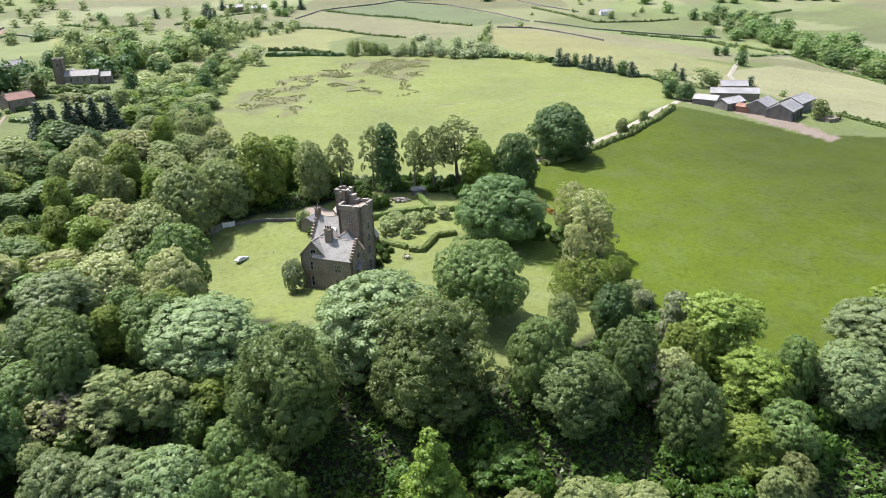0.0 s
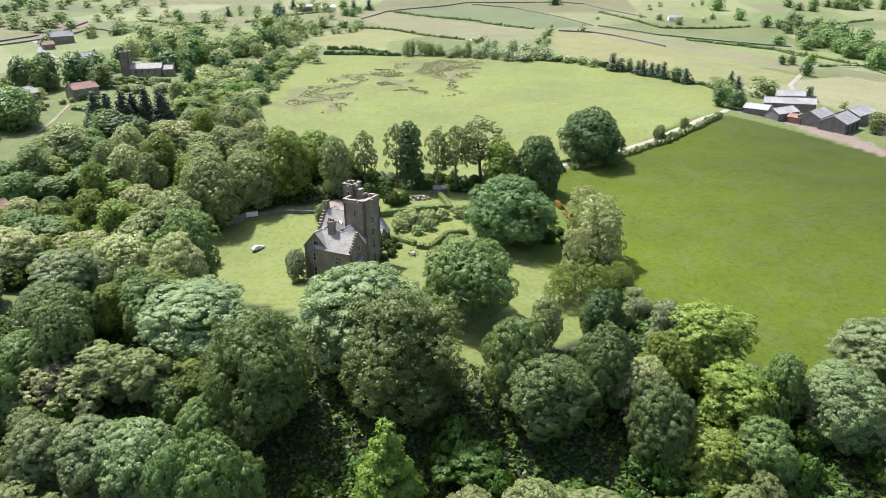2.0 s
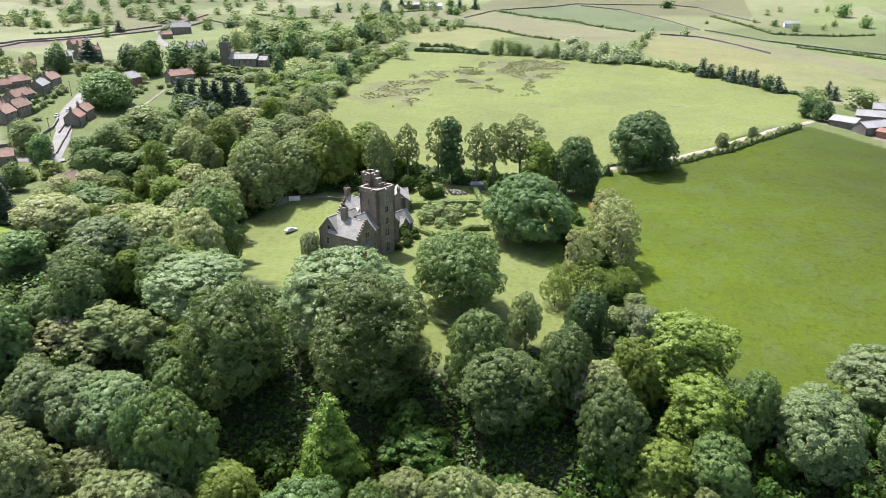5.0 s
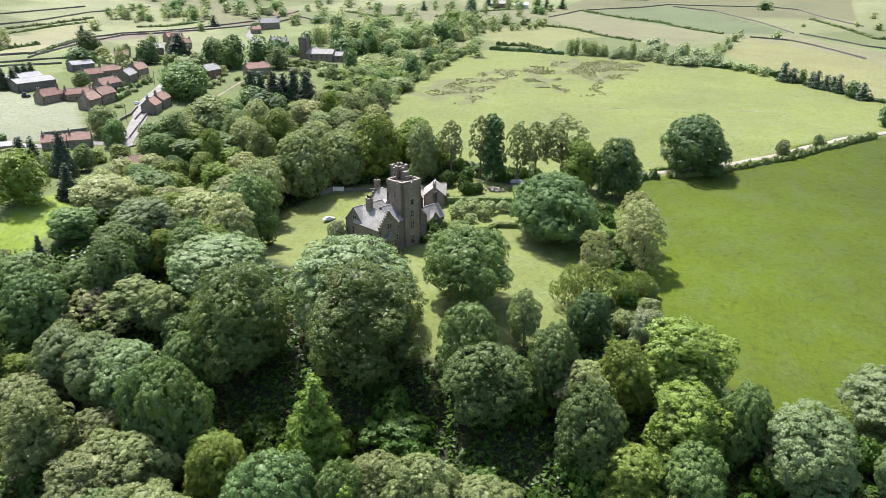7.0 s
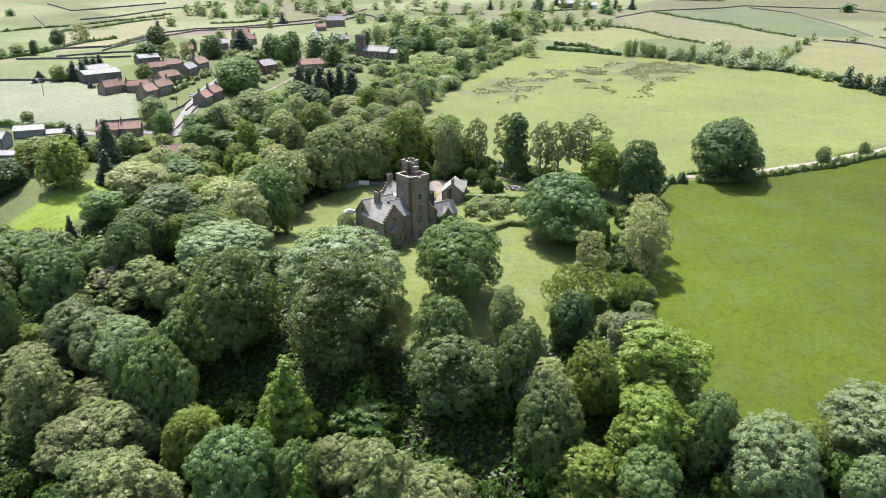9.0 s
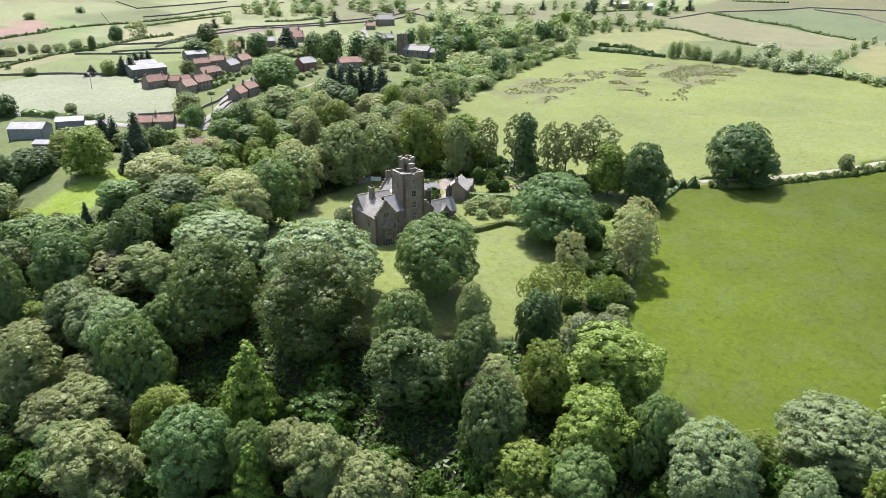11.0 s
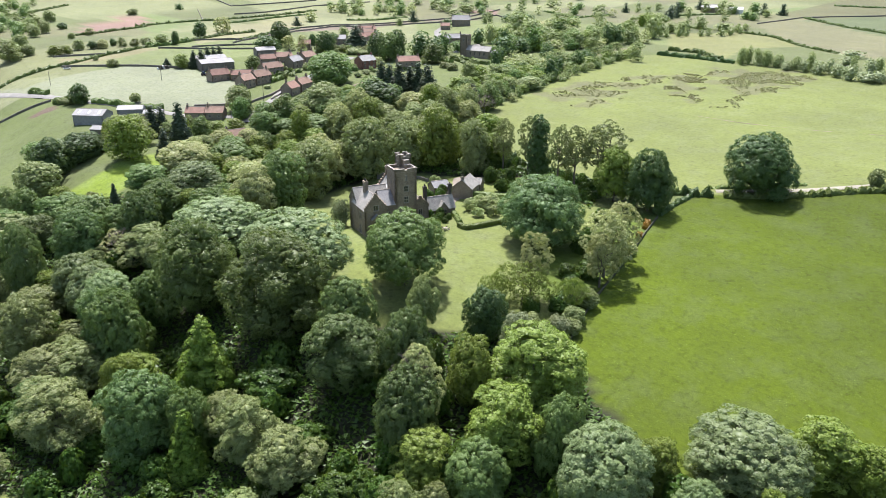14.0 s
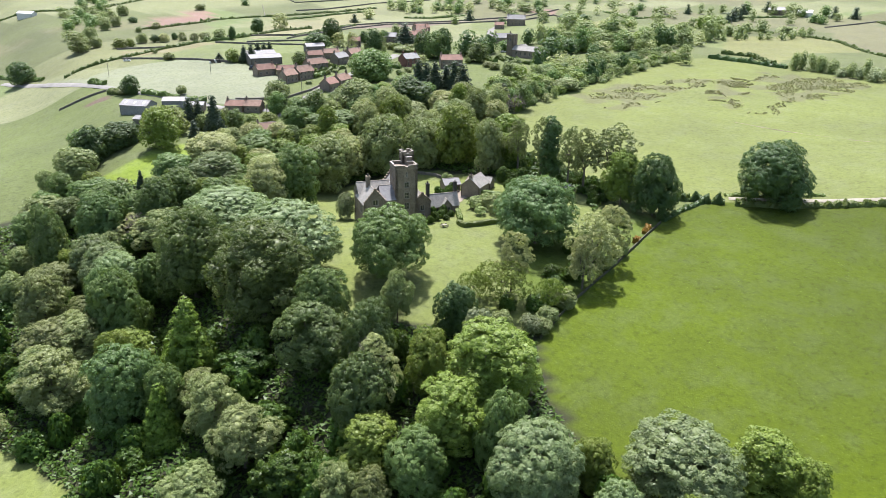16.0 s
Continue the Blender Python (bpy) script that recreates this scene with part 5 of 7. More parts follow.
tree("thorn", -56.5, 233.5, 6.0, 5.5, 1, "garden trees")


def rock_heap():
    """A rockery of pale stones, each with its own shape."""
    rng = random.Random(5)
    heap = anchor("rockery", pose(-25.6, 253.4, gz(-25.6, 253.4)), "rockery of tumbled pale and reddish stones on the lawn", "rockery")
    for k in range(46):
        bm = bmesh.new()
        bmesh.ops.create_icosphere(bm, subdivisions=1, radius=1.0)
        s = rng.uniform(0.35, 0.85)
        for v in bm.verts:
            v.co *= s * rng.uniform(0.75, 1.2)
        a, d = rng.uniform(0, 6.28), math.sqrt(rng.random())
        bm.transform(pose(4.8 * d * math.cos(a), 1.9 * d * math.sin(a), 0.2 + 0.9 * (1 - d), rng.uniform(0, 90), rng.uniform(0, 90), 0) @ Matrix.Diagonal((1, 0.8, 0.65, 1)))
        part("stone", bm, DRESSED if k % 3 else SANDSTONE, heap)


rock_heap()


def garden_table(x, y):
    """A round table with four chairs round it."""
    z = gz(x, y) + 0.05
    t = anchor("garden_table", pose(x, y, z), "round weathered teak garden table on the lawn", "table")
    bm = bmesh.new()
    bmesh.ops.create_cone(bm, cap_ends=True, segments=20, radius1=0.75, radius2=0.75, depth=0.06, matrix=Matrix.Translation((0, 0, 0.74)))
    part("tabletop", bm, TEAK, t)
    for k in range(4):
        a = math.pi / 4 + k * math.pi / 2
        bm = bmesh.new()
        add_tube(bm, (0.5 * math.cos(a), 0.5 * math.sin(a), -0.05), (0.45 * math.cos(a), 0.45 * math.sin(a), 0.72), 0.035, 0.035, 6)
        part("leg", bm, TEAK, t)
    first = None
    for k in range(6):
        m = pose(x, y, z) @ Matrix.Rotation(k * math.pi / 3, 4, "Z") @ Matrix.Translation((1.15, 0, 0))
        if first:
            copy_thing(first, m)
            continue
        c = anchor("garden_chair", m, "weathered teak garden chair beside the round table", "chair", "chairs round the garden table")
        box("seat", -0.24, 0.24, -0.24, 0.24, 0.41, 0.45, TEAK, c)
        box("backrest", 0.21, 0.26, -0.24, 0.24, 0.5, 0.92, TEAK, c)
        for sx in (-0.21, 0.21):
            for sy in (-0.21, 0.21):
                box("leg", sx - 0.025, sx + 0.025, sy - 0.025, sy + 0.025, -0.05, 0.5 if sx > 0 else 0.41, TEAK, c)
        first = c


garden_table(-18.6, 201.2)


def car(x, y, turn, paint, label, glass=PANE):
    z = gz(x, y) + 0.05
    c = anchor("car", pose(x, y, z, 0, 0, turn), label, "car")
    prof = [(-2.2, 0.35), (-2.25, 0.75), (-2.1, 0.95), (-1.2, 1.02), (1.35, 1.0), (2.1, 0.82), (2.25, 0.6), (2.2, 0.35)]
    bm = bmesh.new()
    rows = []
    for y_, s in ((-0.88, 0.0), (-0.82, 0.03), (0.82, 0.03), (0.88, 0.0)):
        rows.append([bm.verts.new((px, y_, pz + s)) for px, pz in prof])
    for r0, r1 in zip(rows, rows[1:]):
        for k in range(len(prof) - 1):
            bm.faces.new((r0[k], r0[k + 1], r1[k + 1], r1[k]))
    bm.faces.new(rows[0])
    bm.faces.new(rows[-1][::-1])
    body = part("body", bm, paint, c)
    bm = bmesh.new()
    cab = [(-1.75, 0.98), (-1.2, 1.46), (0.35, 1.48), (1.25, 1.0)]
    lo = [bm.verts.new((px, -0.78 + 0.12 * (pz > 1.1), pz)) for px, pz in cab]
    hi = [bm.verts.new((px, 0.78 - 0.12 * (pz > 1.1), pz)) for px, pz in cab]
    for k in range(3):
        bm.faces.new((lo[k], lo[k + 1], hi[k + 1], hi[k]))
    bm.faces.new(lo)
    bm.faces.new(hi[::-1])
    part("window_glass", bm, glass, c, "dark car glass" if glass is PANE else "cover drawn over the windows")
    box("car_roof", -1.18, 0.34, -0.66, 0.66, 1.465, 1.51, paint, c, 0.02)
    for sx in (-1.35, 1.4):
        for sy in (-0.86, 0.86):
            bm = bmesh.new()
            bmesh.ops.create_cone(bm, cap_ends=True, segments=14, radius1=0.33, radius2=0.33, depth=0.22, matrix=Matrix.Translation((sx, sy, 0.3)) @ Matrix.Rotation(radians(90), 4, "X"))
            wheel = part("wheel", bm, RUBBER, c)
            bm = bmesh.new()
            bmesh.ops.create_cone(bm, cap_ends=True, segments=10, radius1=0.2, radius2=0.18, depth=0.02, matrix=Matrix.Translation((sx, sy * 1.14, 0.3)) @ Matrix.Rotation(radians(90), 4, "X"))
            part("rim", bm, SILVER, wheel)
    for sy in (-0.62, 0.62):
        box("headlight", 2.18, 2.27, sy - 0.18, sy + 0.18, 0.62, 0.74, WHITE, c)
    return c


car(-72.8, 213.3, 55, COVER, "saloon car under a pale silver cover on the lawn", COVER)
car(-47.4, 230.0, 110, PANE, "black car parked in the yard by the garage")


def drystone(points, height, label="dark dry stone wall", thick=0.5, group="field walls", material=DRYSTONE):
    """A wall that follows the land, with an uneven top."""
    rng = random.Random(int(abs(points[0][0]) * 7 + abs(points[0][1])))
    pts = along(points, 1.2 if height > 1.5 or group == "garden walls" else 4.0)
    verts, faces = [], []
    for x, y, a in pts:
        h = height * rng.uniform(0.9, 1.08)
        for side, z in ((-1, -0.8), (-0.8, h), (0.8, h), (1, -0.8)):
            px, py = x - math.sin(a) * side * thick / 2, y + math.cos(a) * side * thick / 2
            verts.append((px, py, gz(px, py) + z + (0.35 if z > 0 else 0)))
    for k in range(len(pts) - 1):
        for s in range(3):
            i = k * 4 + s
            faces.append((i, i + 1, i + 5, i + 4))
    faces += [(3, 2, 1, 0), tuple(len(verts) - 4 + j for j in range(4))]
    return tagged(mesh_object("stone_wall", verts, faces, material), label, "wall", group)


drystone([(-81.0, 237.0), (-72.0, 239.5), (-61.0, 238.5), (-57.0, 236.0)], 0.8, "garden wall of dark stone by the drive", 0.5, "garden walls")
drystone([(-85.5, 235.0), (-88.5, 231.0)], 1.9, "garden wall of dark stone by the drive", 0.5, "garden walls")
drystone([(-38.6, 217.5), (-36.4, 217.8)], 2.2, "low yard wall", 0.4, "garden walls")
drystone([(49.0, 177.0), (45.6, 187.0), (42.0, 198.5), (38.4, 212.3), (34.4, 227.1), (28.4, 246.5), (24.0, 261.6)], 0.42, "dark mossy stone wall between garden and pasture", 0.45, "garden walls", MOSSY_STONE)


def white_gate(x, y, turn):
    g = anchor("gate", pose(x, y, gz(x, y), 0, 0, turn), "pair of white painted boarded gates, closed", "gate")
    for s in (-1, 1):
        leaf = box("gate_leaf", min(0, s * 1.9), max(0, s * 1.9), -0.04, 0.04, 0.15, 1.9, WHITE, g, 0.01)
        box("post", s * 2.0 - 0.12, s * 2.0 + 0.12, -0.12, 0.12, -0.3, 2.1, WHITE, g, 0.02)
        for z in (0.4, 1.6):
            box("rail", min(0.05 * s, s * 1.85), max(0.05 * s, s * 1.85), -0.07, -0.03, z, z + 0.14, WHITE, leaf)


white_gate(-83.4, 236.2, 25)


def cold_frame(x, y, turn):
    c = anchor("cold_frame", pose(x, y, gz(x, y), 0, 0, turn), "white-framed garden cold frame beside the hedge", "cold frame")
    box("base", -1.9, 1.9, -0.8, 0.8, -0.3, 0.45, DRESSED, c)
    for k in range(4):
        box("light", -1.88 + 0.95 * k, -0.98 + 0.95 * k, -0.8, 0.8, 0.46, 0.54, WHITE, c, 0.02)


cold_frame(-8.2, 239.2, 8)
cottage("shed", -18.9, 261.0, 4.6, 3.0, 1.9, 2.7, 10, BOARD, DARK_SLATE, "small dark garden shed", "shed", windows=False, stacks=0)


strip("yard", [(-57, 249), (-51, 243), (-46, 238), (-43.5, 229), (-40, 222)], 6.5, GRAVEL, "reddish gravel yard between house and coach house", "yard", -0.04, 1.2)
# ---- lane, roads, field boundaries ----
strip("farm_lane", [(26, 300), (40, 311), (52, 319.5), (71, 335), (88, 356), (103, 386), (117, 412)], 3.2, LANE, "narrow pale farm lane between fields", "lane")
strip("farm_lane", [(170, 470), (175, 503), (193, 545), (218, 596), (259, 609)], 3.4, LANE, "narrow pale farm lane over the hill", "lane")
strip("village_road", [(-188, 232), (-194, 235), (-205, 252), (-217, 267), (-238, 290), (-254, 314), (-270, 340), (-300, 385)], 7.0, ASPHALT, "grey village street", "road")
strip("village_road", [(-194, 235), (-208, 229), (-222, 214), (-235, 206), (-242, 198), (-269, 187), (-314, 180), (-371, 169), (-470, 150)], 4.5, ASPHALT, "narrow grey road past the meadow", "road")
strip("village_road", [(-350, 525), (-384, 557), (-404, 588), (-425, 607)], 6.0, ASPHALT, "grey road climbing out of the village", "road")
strip("village_lane", [(-176, 222), (-168, 231), (-166, 240), (-168, 246), (-172, 257), (-184, 270)], 3.5, EARTH, "stony brown lane between trees", "lane")
strip("cattle_track", [(-36, 406), (-17, 406.5), (1, 409), (23, 415), (43, 424), (62, 428), (85, 420), (104, 408)], 0.7, EARTH, "narrow trodden cattle track across the pasture", "path", -0.26, 0.3)
strip("footpath", [(-217, 312), (-227, 340), (-240, 372)], 1.6, EARTH, "trodden pale path over the grass", "path")


def hedge(points, height, width, leaf="hedge", size=0.55, label="overgrown green field hedge"):
    return leafy_box("hedge", points, width, height, label, "field hedges", size, 10, leaf, wild=0.28)


def far_hedge(points, height=1.7, width=2.2):
    return leafy_box("hedge", points, width, height, "dark distant field hedge", "field hedges", 0.5, 6, "beech", wild=0.3)


hedge([(-99, 297), (-75, 286), (-51, 277), (-28, 274), (-6, 274), (12, 284), (28, 294)], 2.6, 2.4, "holm", 0.5, "tall dark hedge behind the garden")
hedge([(31, 296), (44, 305), (55, 315), (74, 331), (91, 352), (107, 384)], 2.0, 2.2, "hedge", 0.45, "low green hedge along the lane")
hedge([(23, 302), (38, 315), (50, 324)], 1.1, 1.4, "hedge", 0.45, "low green hedge along the lane")
hedge([(-152, 565), (-125, 567), (-92, 566)], 2.4, 3.0, "holm")
hedge([(11, 556), (32, 553), (53, 546), (60, 534)], 3.0, 4.0, "holm")
hedge([(60, 534), (82, 513), (118, 485), (124, 470), (119, 440)], 1.6, 2.2, "holm")
hedge([(23.6, 263.5), (22.4, 276.0), (22.2, 290.0)], 1.5, 1.6, "holm", 0.45, "low dark hedge under the oak")
for shrub in ([(29.4, 240.5), (27.6, 244.5)], [(26.6, 249.0), (25.0, 253.5)]):
    leafy_box("shrub", shrub, 1.8, 1.6, "low azalea in orange flower beside the garden wall", "azaleas", 0.34, 26, "azalea", category="shrub", wild=0.25)
hedge([(16, 290), (8, 282), (-6, 276)], 1.6, 1.8, "hedge")
for line in ([(-542, 409), (-548, 444), (-559, 490), (-560, 533)], [(-505, 542), (-486, 567), (-477, 604)], [(-214, 684), (-212, 729), (-190, 728)], [(-165, 733), (-132, 726), (-88, 681), (-53, 658)],
             [(-169, 895), (-111, 847), (-64, 816), (-29, 768), (5, 740)], [(-387, 174), (-390, 196), (-392, 215), (-408, 248), (-421, 285), (-427, 322), (-458, 374), (-469, 409)], [(-570, 344), (-576, 398), (-572, 439), (-575, 554)],
             [(-540, 277), (-545, 298), (-562, 351)], [(-393, 734), (-337, 712), (-319, 755)], [(-409, 360), (-462, 427), (-484, 468)], [(-286, 744), (-273, 804), (-244, 854)], [(-184, 1028), (-122, 1050)], [(-723, 283), (-744, 312), (-779, 360)],
             [(141, 700), (208, 666), (257, 616)], [(75, 892), (128, 776), (220, 805)], [(252, 817), (297, 810), (348, 838)], [(180, 695), (208, 666), (223, 636)], [(221, 595), (260, 614), (279, 504)], [(185, 392), (195, 385), (204, 360), (240, 330)], [(-497, 153), (-418, 167)], [(-792, 209), (-731, 255), (-738, 311)]):
    far_hedge(line)
for line in ([(-156, 589), (-135, 593), (-104, 572)], [(-269, 187), (-242, 198), (-238, 211)], [(-342, 178), (-324, 182)], [(-426, 288), (-421, 305), (-429, 325)], [(-252, 443), (-208, 425), (-199, 418)], [(-272, 436), (-239, 429)], [(-328, 401), (-304, 405), (-294, 424)],
             [(-260, 338), (-265, 352), (-257, 357)], [(-343, 384), (-335, 402), (-317, 410)], [(-251, 440), (-235, 442), (-218, 445)], [(-231, 361), (-219, 360)], [(-281, 305), (-270, 306), (-275, 323)], [(-295, 176), (-272, 184)], [(-262, 300), (-256, 288)], [(-243, 384), (-228, 392)]):
    hedge(line, 2.3, 3.0, "beech", 0.6)
for line in ([(-398, 311), (-390, 338), (-379, 367)], [(-400, 347), (-462, 449), (-478, 499), (-456, 546), (-420, 610), (-437, 710)], [(-415, 359), (-484, 468), (-487, 508), (-464, 555), (-435, 629)], [(-601, 466), (-596, 501), (-606, 573), (-590, 645)],
             [(-181, 808), (-169, 895), (-144, 931), (-109, 971), (-89, 1007)], [(-79, 988), (-25, 947), (30, 847), (63, 771)], [(-89, 1007), (31, 1004), (62, 980), (90, 904), (123, 846)], [(29, 726), (61, 719), (78, 701), (116, 646)], [(68, 771), (119, 722), (228, 690)],
             [(-388, 213), (-351, 251), (-329, 267)], [(-432, 223), (-412, 253)], [(-411, 291), (-384, 313), (-364, 344)], [(-437, 312), (-416, 376)], [(-314, 152), (-309, 166), (-304, 177)], [(-656, 453), (-572, 414)], [(-728, 514), (-660, 497), (-643, 604)],
             [(-217, 249), (-224, 268), (-234, 282)], [(-232, 225), (-221, 241)], [(-215, 262), (-245, 307), (-256, 325)], [(-371, 657), (-411, 674), (-409, 614)], [(-196, 240), (-209, 260), (-222, 278)]):
    drystone(line, 0.9, "dark dry stone field wall", 0.55)


# ---- village ----
V = "village houses"
red, brown = "sandstone cottage with red pantile roof", "stone cottage with weathered brown roof"
BROWN_TILE = surface("brown pantile", (0.20, 0.125, 0.09), (0.27, 0.175, 0.13), 0.5, 3.0, 0.85, c=(0.13, 0.09, 0.07))
BRICK = surface("dark red brick", (0.15, 0.075, 0.055), (0.20, 0.10, 0.075), 0.5, 4.0, 0.9, c=(0.10, 0.06, 0.045))
GREY_TILE = surface("grey slate roof", (0.20, 0.195, 0.185), (0.27, 0.265, 0.25), 0.5, 3.0, 0.7, c=(0.14, 0.135, 0.125))
low = "low stone cottage with weathered pantile roof"
for x, y, l, d, e, r, turn, roof, lab in (
        (-278.8, 266.3, 12.5, 7, 4.0, 7.0, 92, PANTILE, red), (-272.5, 279, 13.5, 6, 3.6, 6.0, 64, PANTILE, red), (-252.5, 269, 10, 7, 4.6, 7.6, 108, BROWN_TILE, brown), (-257.5, 282, 13, 7, 4.8, 8.0, 106, BROWN_TILE, brown),
        (-277.2, 302.3, 16, 7, 4.8, 7.8, 101, BROWN_TILE, brown), (-289, 328, 14, 7, 4.8, 7.8, 118, GREY_TILE, "stone cottage with grey slate roof"), (-298, 345, 14, 7, 4.8, 8.0, 112, BROWN_TILE, brown), (-309.4, 320, 11, 7, 3.8, 6.4, 80, PANTILE, red),
        (-310.8, 334, 12, 7, 3.8, 6.4, 80, BROWN_TILE, brown), (-221, 279, 10, 7, 4.2, 7.2, 117, PANTILE, red), (-227, 291, 12, 7, 4.4, 7.4, 115, BROWN_TILE, brown), (-263, 368.6, 12, 9, 5.2, 8.4, 91, GREY_TILE, "dark brick villa with grey slate roof"),
        (-242.5, 389.5, 15, 9, 5.8, 8.8, 61, PANTILE, "large stone house with red tiled roof"), (-392.8, 599.6, 18, 9, 6.0, 10.0, 44, GREY_TILE, "large dark stone house with gables"), (-386.5, 570.7, 9, 7, 4.0, 6.5, 45, PANTILE, red), (-309.6, 502.7, 14, 8, 4.8, 8.0, 61, GREY_TILE, "stone hall with grey slate roof"),
        (-358.5, 420, 11, 8, 4.8, 7.8, 47, GREY_TILE, "stone cottage with pale slate roof"), (-415.6, 496.6, 15, 8, 4.6, 7.6, 79, PANTILE, red), (-362.3, 443, 13, 8, 4.8, 7.8, 101, PANTILE, red), (-372, 462, 12, 7, 4.6, 7.4, 60, PANTILE, red), (-395, 480, 12, 7, 4.6, 7.4, 85, BROWN_TILE, brown),
        (-335.4, 388, 11, 7, 4.4, 7.2, 93, PANTILE, red), (-347, 378, 9, 7, 4.4, 7.2, 48, PANTILE, red), (-216.7, 218.2, 9.5, 7, 3.0, 5.4, 46, PANTILE, low), (-209.6, 225.4, 9, 7, 3.2, 5.8, 44, BROWN_TILE, low), (-160.9, 208, 9, 7, 3.4, 6.2, 80, BROWN_TILE, low)):
    cottage("cottage", x, y, l, d, e, r, turn, BRICK if "brick" in lab else SANDSTONE, roof, lab, group=V, stacks=2 if l > 11 else 1)
    tree_places.append((x, y, l))


def village_church():
    c = anchor("church", pose(-246, 462, gz(-246, 462), 0, 0, 12), "stone village church with square tower and grey roofs", "church")
    block(c, -6, 14, -4, 4, 5.0, 8.0, "u", SANDSTONE, SLATE, [("-v", x, x + 1.1, 1.6, 4.0, 2, 1) for x in (3, 7, 11, 15)], base=-2)
    block(c, 14, 21, -3, 3, 4.0, 6.4, "u", SANDSTONE, SLATE, [("-v", 3, 4.2, 1.4, 3.2, 2, 1)], base=-2)
    block(c, -9, -1, 4.2, 13, 5.0, 8.0, "v", SANDSTONE, SLATE, base=-2)
    for side in SIDES:
        o, r, out, length = side_frame(side, -12, -6.2, -2.8, 3.0)
        hole = (length / 2 - 0.6, length / 2 + 0.6, 11.0, 13.0)
        wall(c, o, r, out, length, [(0, 15.0), (length, 15.0)], [hole], STONE, 0.6, -2)
        window(c, o, r, out, hole, 2, 1)
    box("roof", -11.7, -6.5, -2.5, 2.7, 14.4, 14.8, SLATE, c)
    parapet(c, -12.1, -6.1, -2.9, 3.1, 15.0, 0.9, STONE, {k: [(1.0, 1.8), (3.4, 4.2)] for k in SIDES})


village_church()
tree_places.append((-244, 462, 26))


def shed_building(x, y, length, depth, eave, ridge, turn, roof_mat, wall_mat, label, group="", open_front=False, rooflights=0):
    h = cottage("barn", x, y, length, depth, eave, ridge, turn, wall_mat, roof_mat, label, "barn", False, 0, group)
    if open_front:
        n = int(length / 5)
        for k in range(n):
            c = -length / 2 + length * (k + 0.5) / n
            # solid near-black panel on the wall face, coloured as the shade of an opening
            box("doorway", c - 1.7, c + 1.7, -depth / 2 - 0.06, -depth / 2 - 0.01, -1, min(eave - 0.5, 3.4), SOOT, h, label="dark panel standing in for the shade inside an opening")
    for k in range(rooflights):
        c = -length / 2 + length * (k + 0.5) / rooflights
        s = math.atan2(ridge - eave, depth / 2)
        bm = bmesh.new()
        add_box(bm, c - 0.5, c + 0.5, -1.2, 1.2, 0.17, 0.22)
        bm.transform(Matrix.Translation((0, -depth / 4, (eave + ridge) / 2)) @ Matrix.Rotation(s, 4, "X"))
        part("roof_light", bm, WHITE, h, "pale translucent roof sheet")
    # corrugations
    s = math.atan2(ridge - eave, depth / 2)
    run = math.hypot(depth / 2, ridge - eave)
    for sign in (-1, 1):
        bm = bmesh.new()
        k = -length / 2 + 0.5
        while k < length / 2:
            add_box(bm, k - 0.08, k + 0.08, -run / 2, run / 2, 0.16, 0.22)
            k += 1.0
        bm.transform(Matrix.Translation((0, sign * depth / 4, (eave + ridge) / 2)) @ Matrix.Rotation(-sign * s, 4, "X"))
        part("roof_ribs", bm, roof_mat, h)
    tree_places.append((x, y, length))
    return h


F = "farm buildings"
STEEL = surface("weathered steel cladding", (0.19, 0.192, 0.195), (0.25, 0.25, 0.25), 0.3, 2.0, 0.6, c=(0.10, 0.095, 0.09))
grey = "farm barn with grey sheet roof"
shed_building(131, 406, 13, 8, 3.4, 5.4, -38, GREY_SHEET, BOARD, grey, F)
shed_building(141, 399, 15, 9, 3.6, 5.8, 35, GREY_SHEET, BOARD, grey, F)
shed_building(146, 391, 7, 6, 3.0, 4.2, -40, RUST, RUST, "small barn clad in rusted red sheet", F)
shed_building(155, 391, 17, 11, 4.6, 7.4, 52, GREY_SHEET, BOARD, grey, F, True)
shed_building(163, 381, 18, 13, 4.6, 7.8, 52, GREY_SHEET, BOARD, "large barn with grey sheet roof and open front", F, True)
shed_building(178, 402, 20, 12, 4.8, 7.6, 48, GREY_SHEET, BOARD, grey, F)
shed_building(152, 425, 26, 9, 4.0, 6.4, -14, GREY_SHEET, SANDSTONE, "long stone barn with grey roof", F)
shed_building(157, 442, 15, 8, 5.0, 7.6, -8, GREY_SHEET, SANDSTONE, "stone farmhouse with grey roof", F)
shed_building(183, 374, 7, 6, 1.6, 2.0, 30, EARTH, SANDSTONE, "low roofless stone fold", F)
shed_building(-231, 172, 15, 10, 4.2, 6.4, 39, GREY_SHEET, STEEL, "steel barn with grey roof and pale roof lights", F, False, 3)
shed_building(-206, 166, 8, 6, 2.6, 3.8, 33, GREY_SHEET, BOARD, "small grey lean barn", F)
shed_building(-314.5, 284, 21.5, 12, 4.2, 6.2, 81, GREY_SHEET, BOARD, "long dark barn with grey roof", F)
shed_building(-326.5, 286, 21.5, 12, 4.6, 6.6, 81, GREY_SHEET, BOARD, "long dark barn with grey roof", F)
shed_building(-337.6, 336.4, 14, 8, 4.0, 6.0, 78, GREY_SHEET, BOARD, "dark timber barn with grey roof", F)
shed_building(-226, 200, 9, 7, 3.0, 4.2, 55, GREY_SHEET, SANDSTONE, "low workshop with pale grey roof", F)
shed_building(-236, 193, 12, 9, 3.0, 4.4, 55, GREY_SHEET, STEEL, "low workshop with pale grey roof", F)
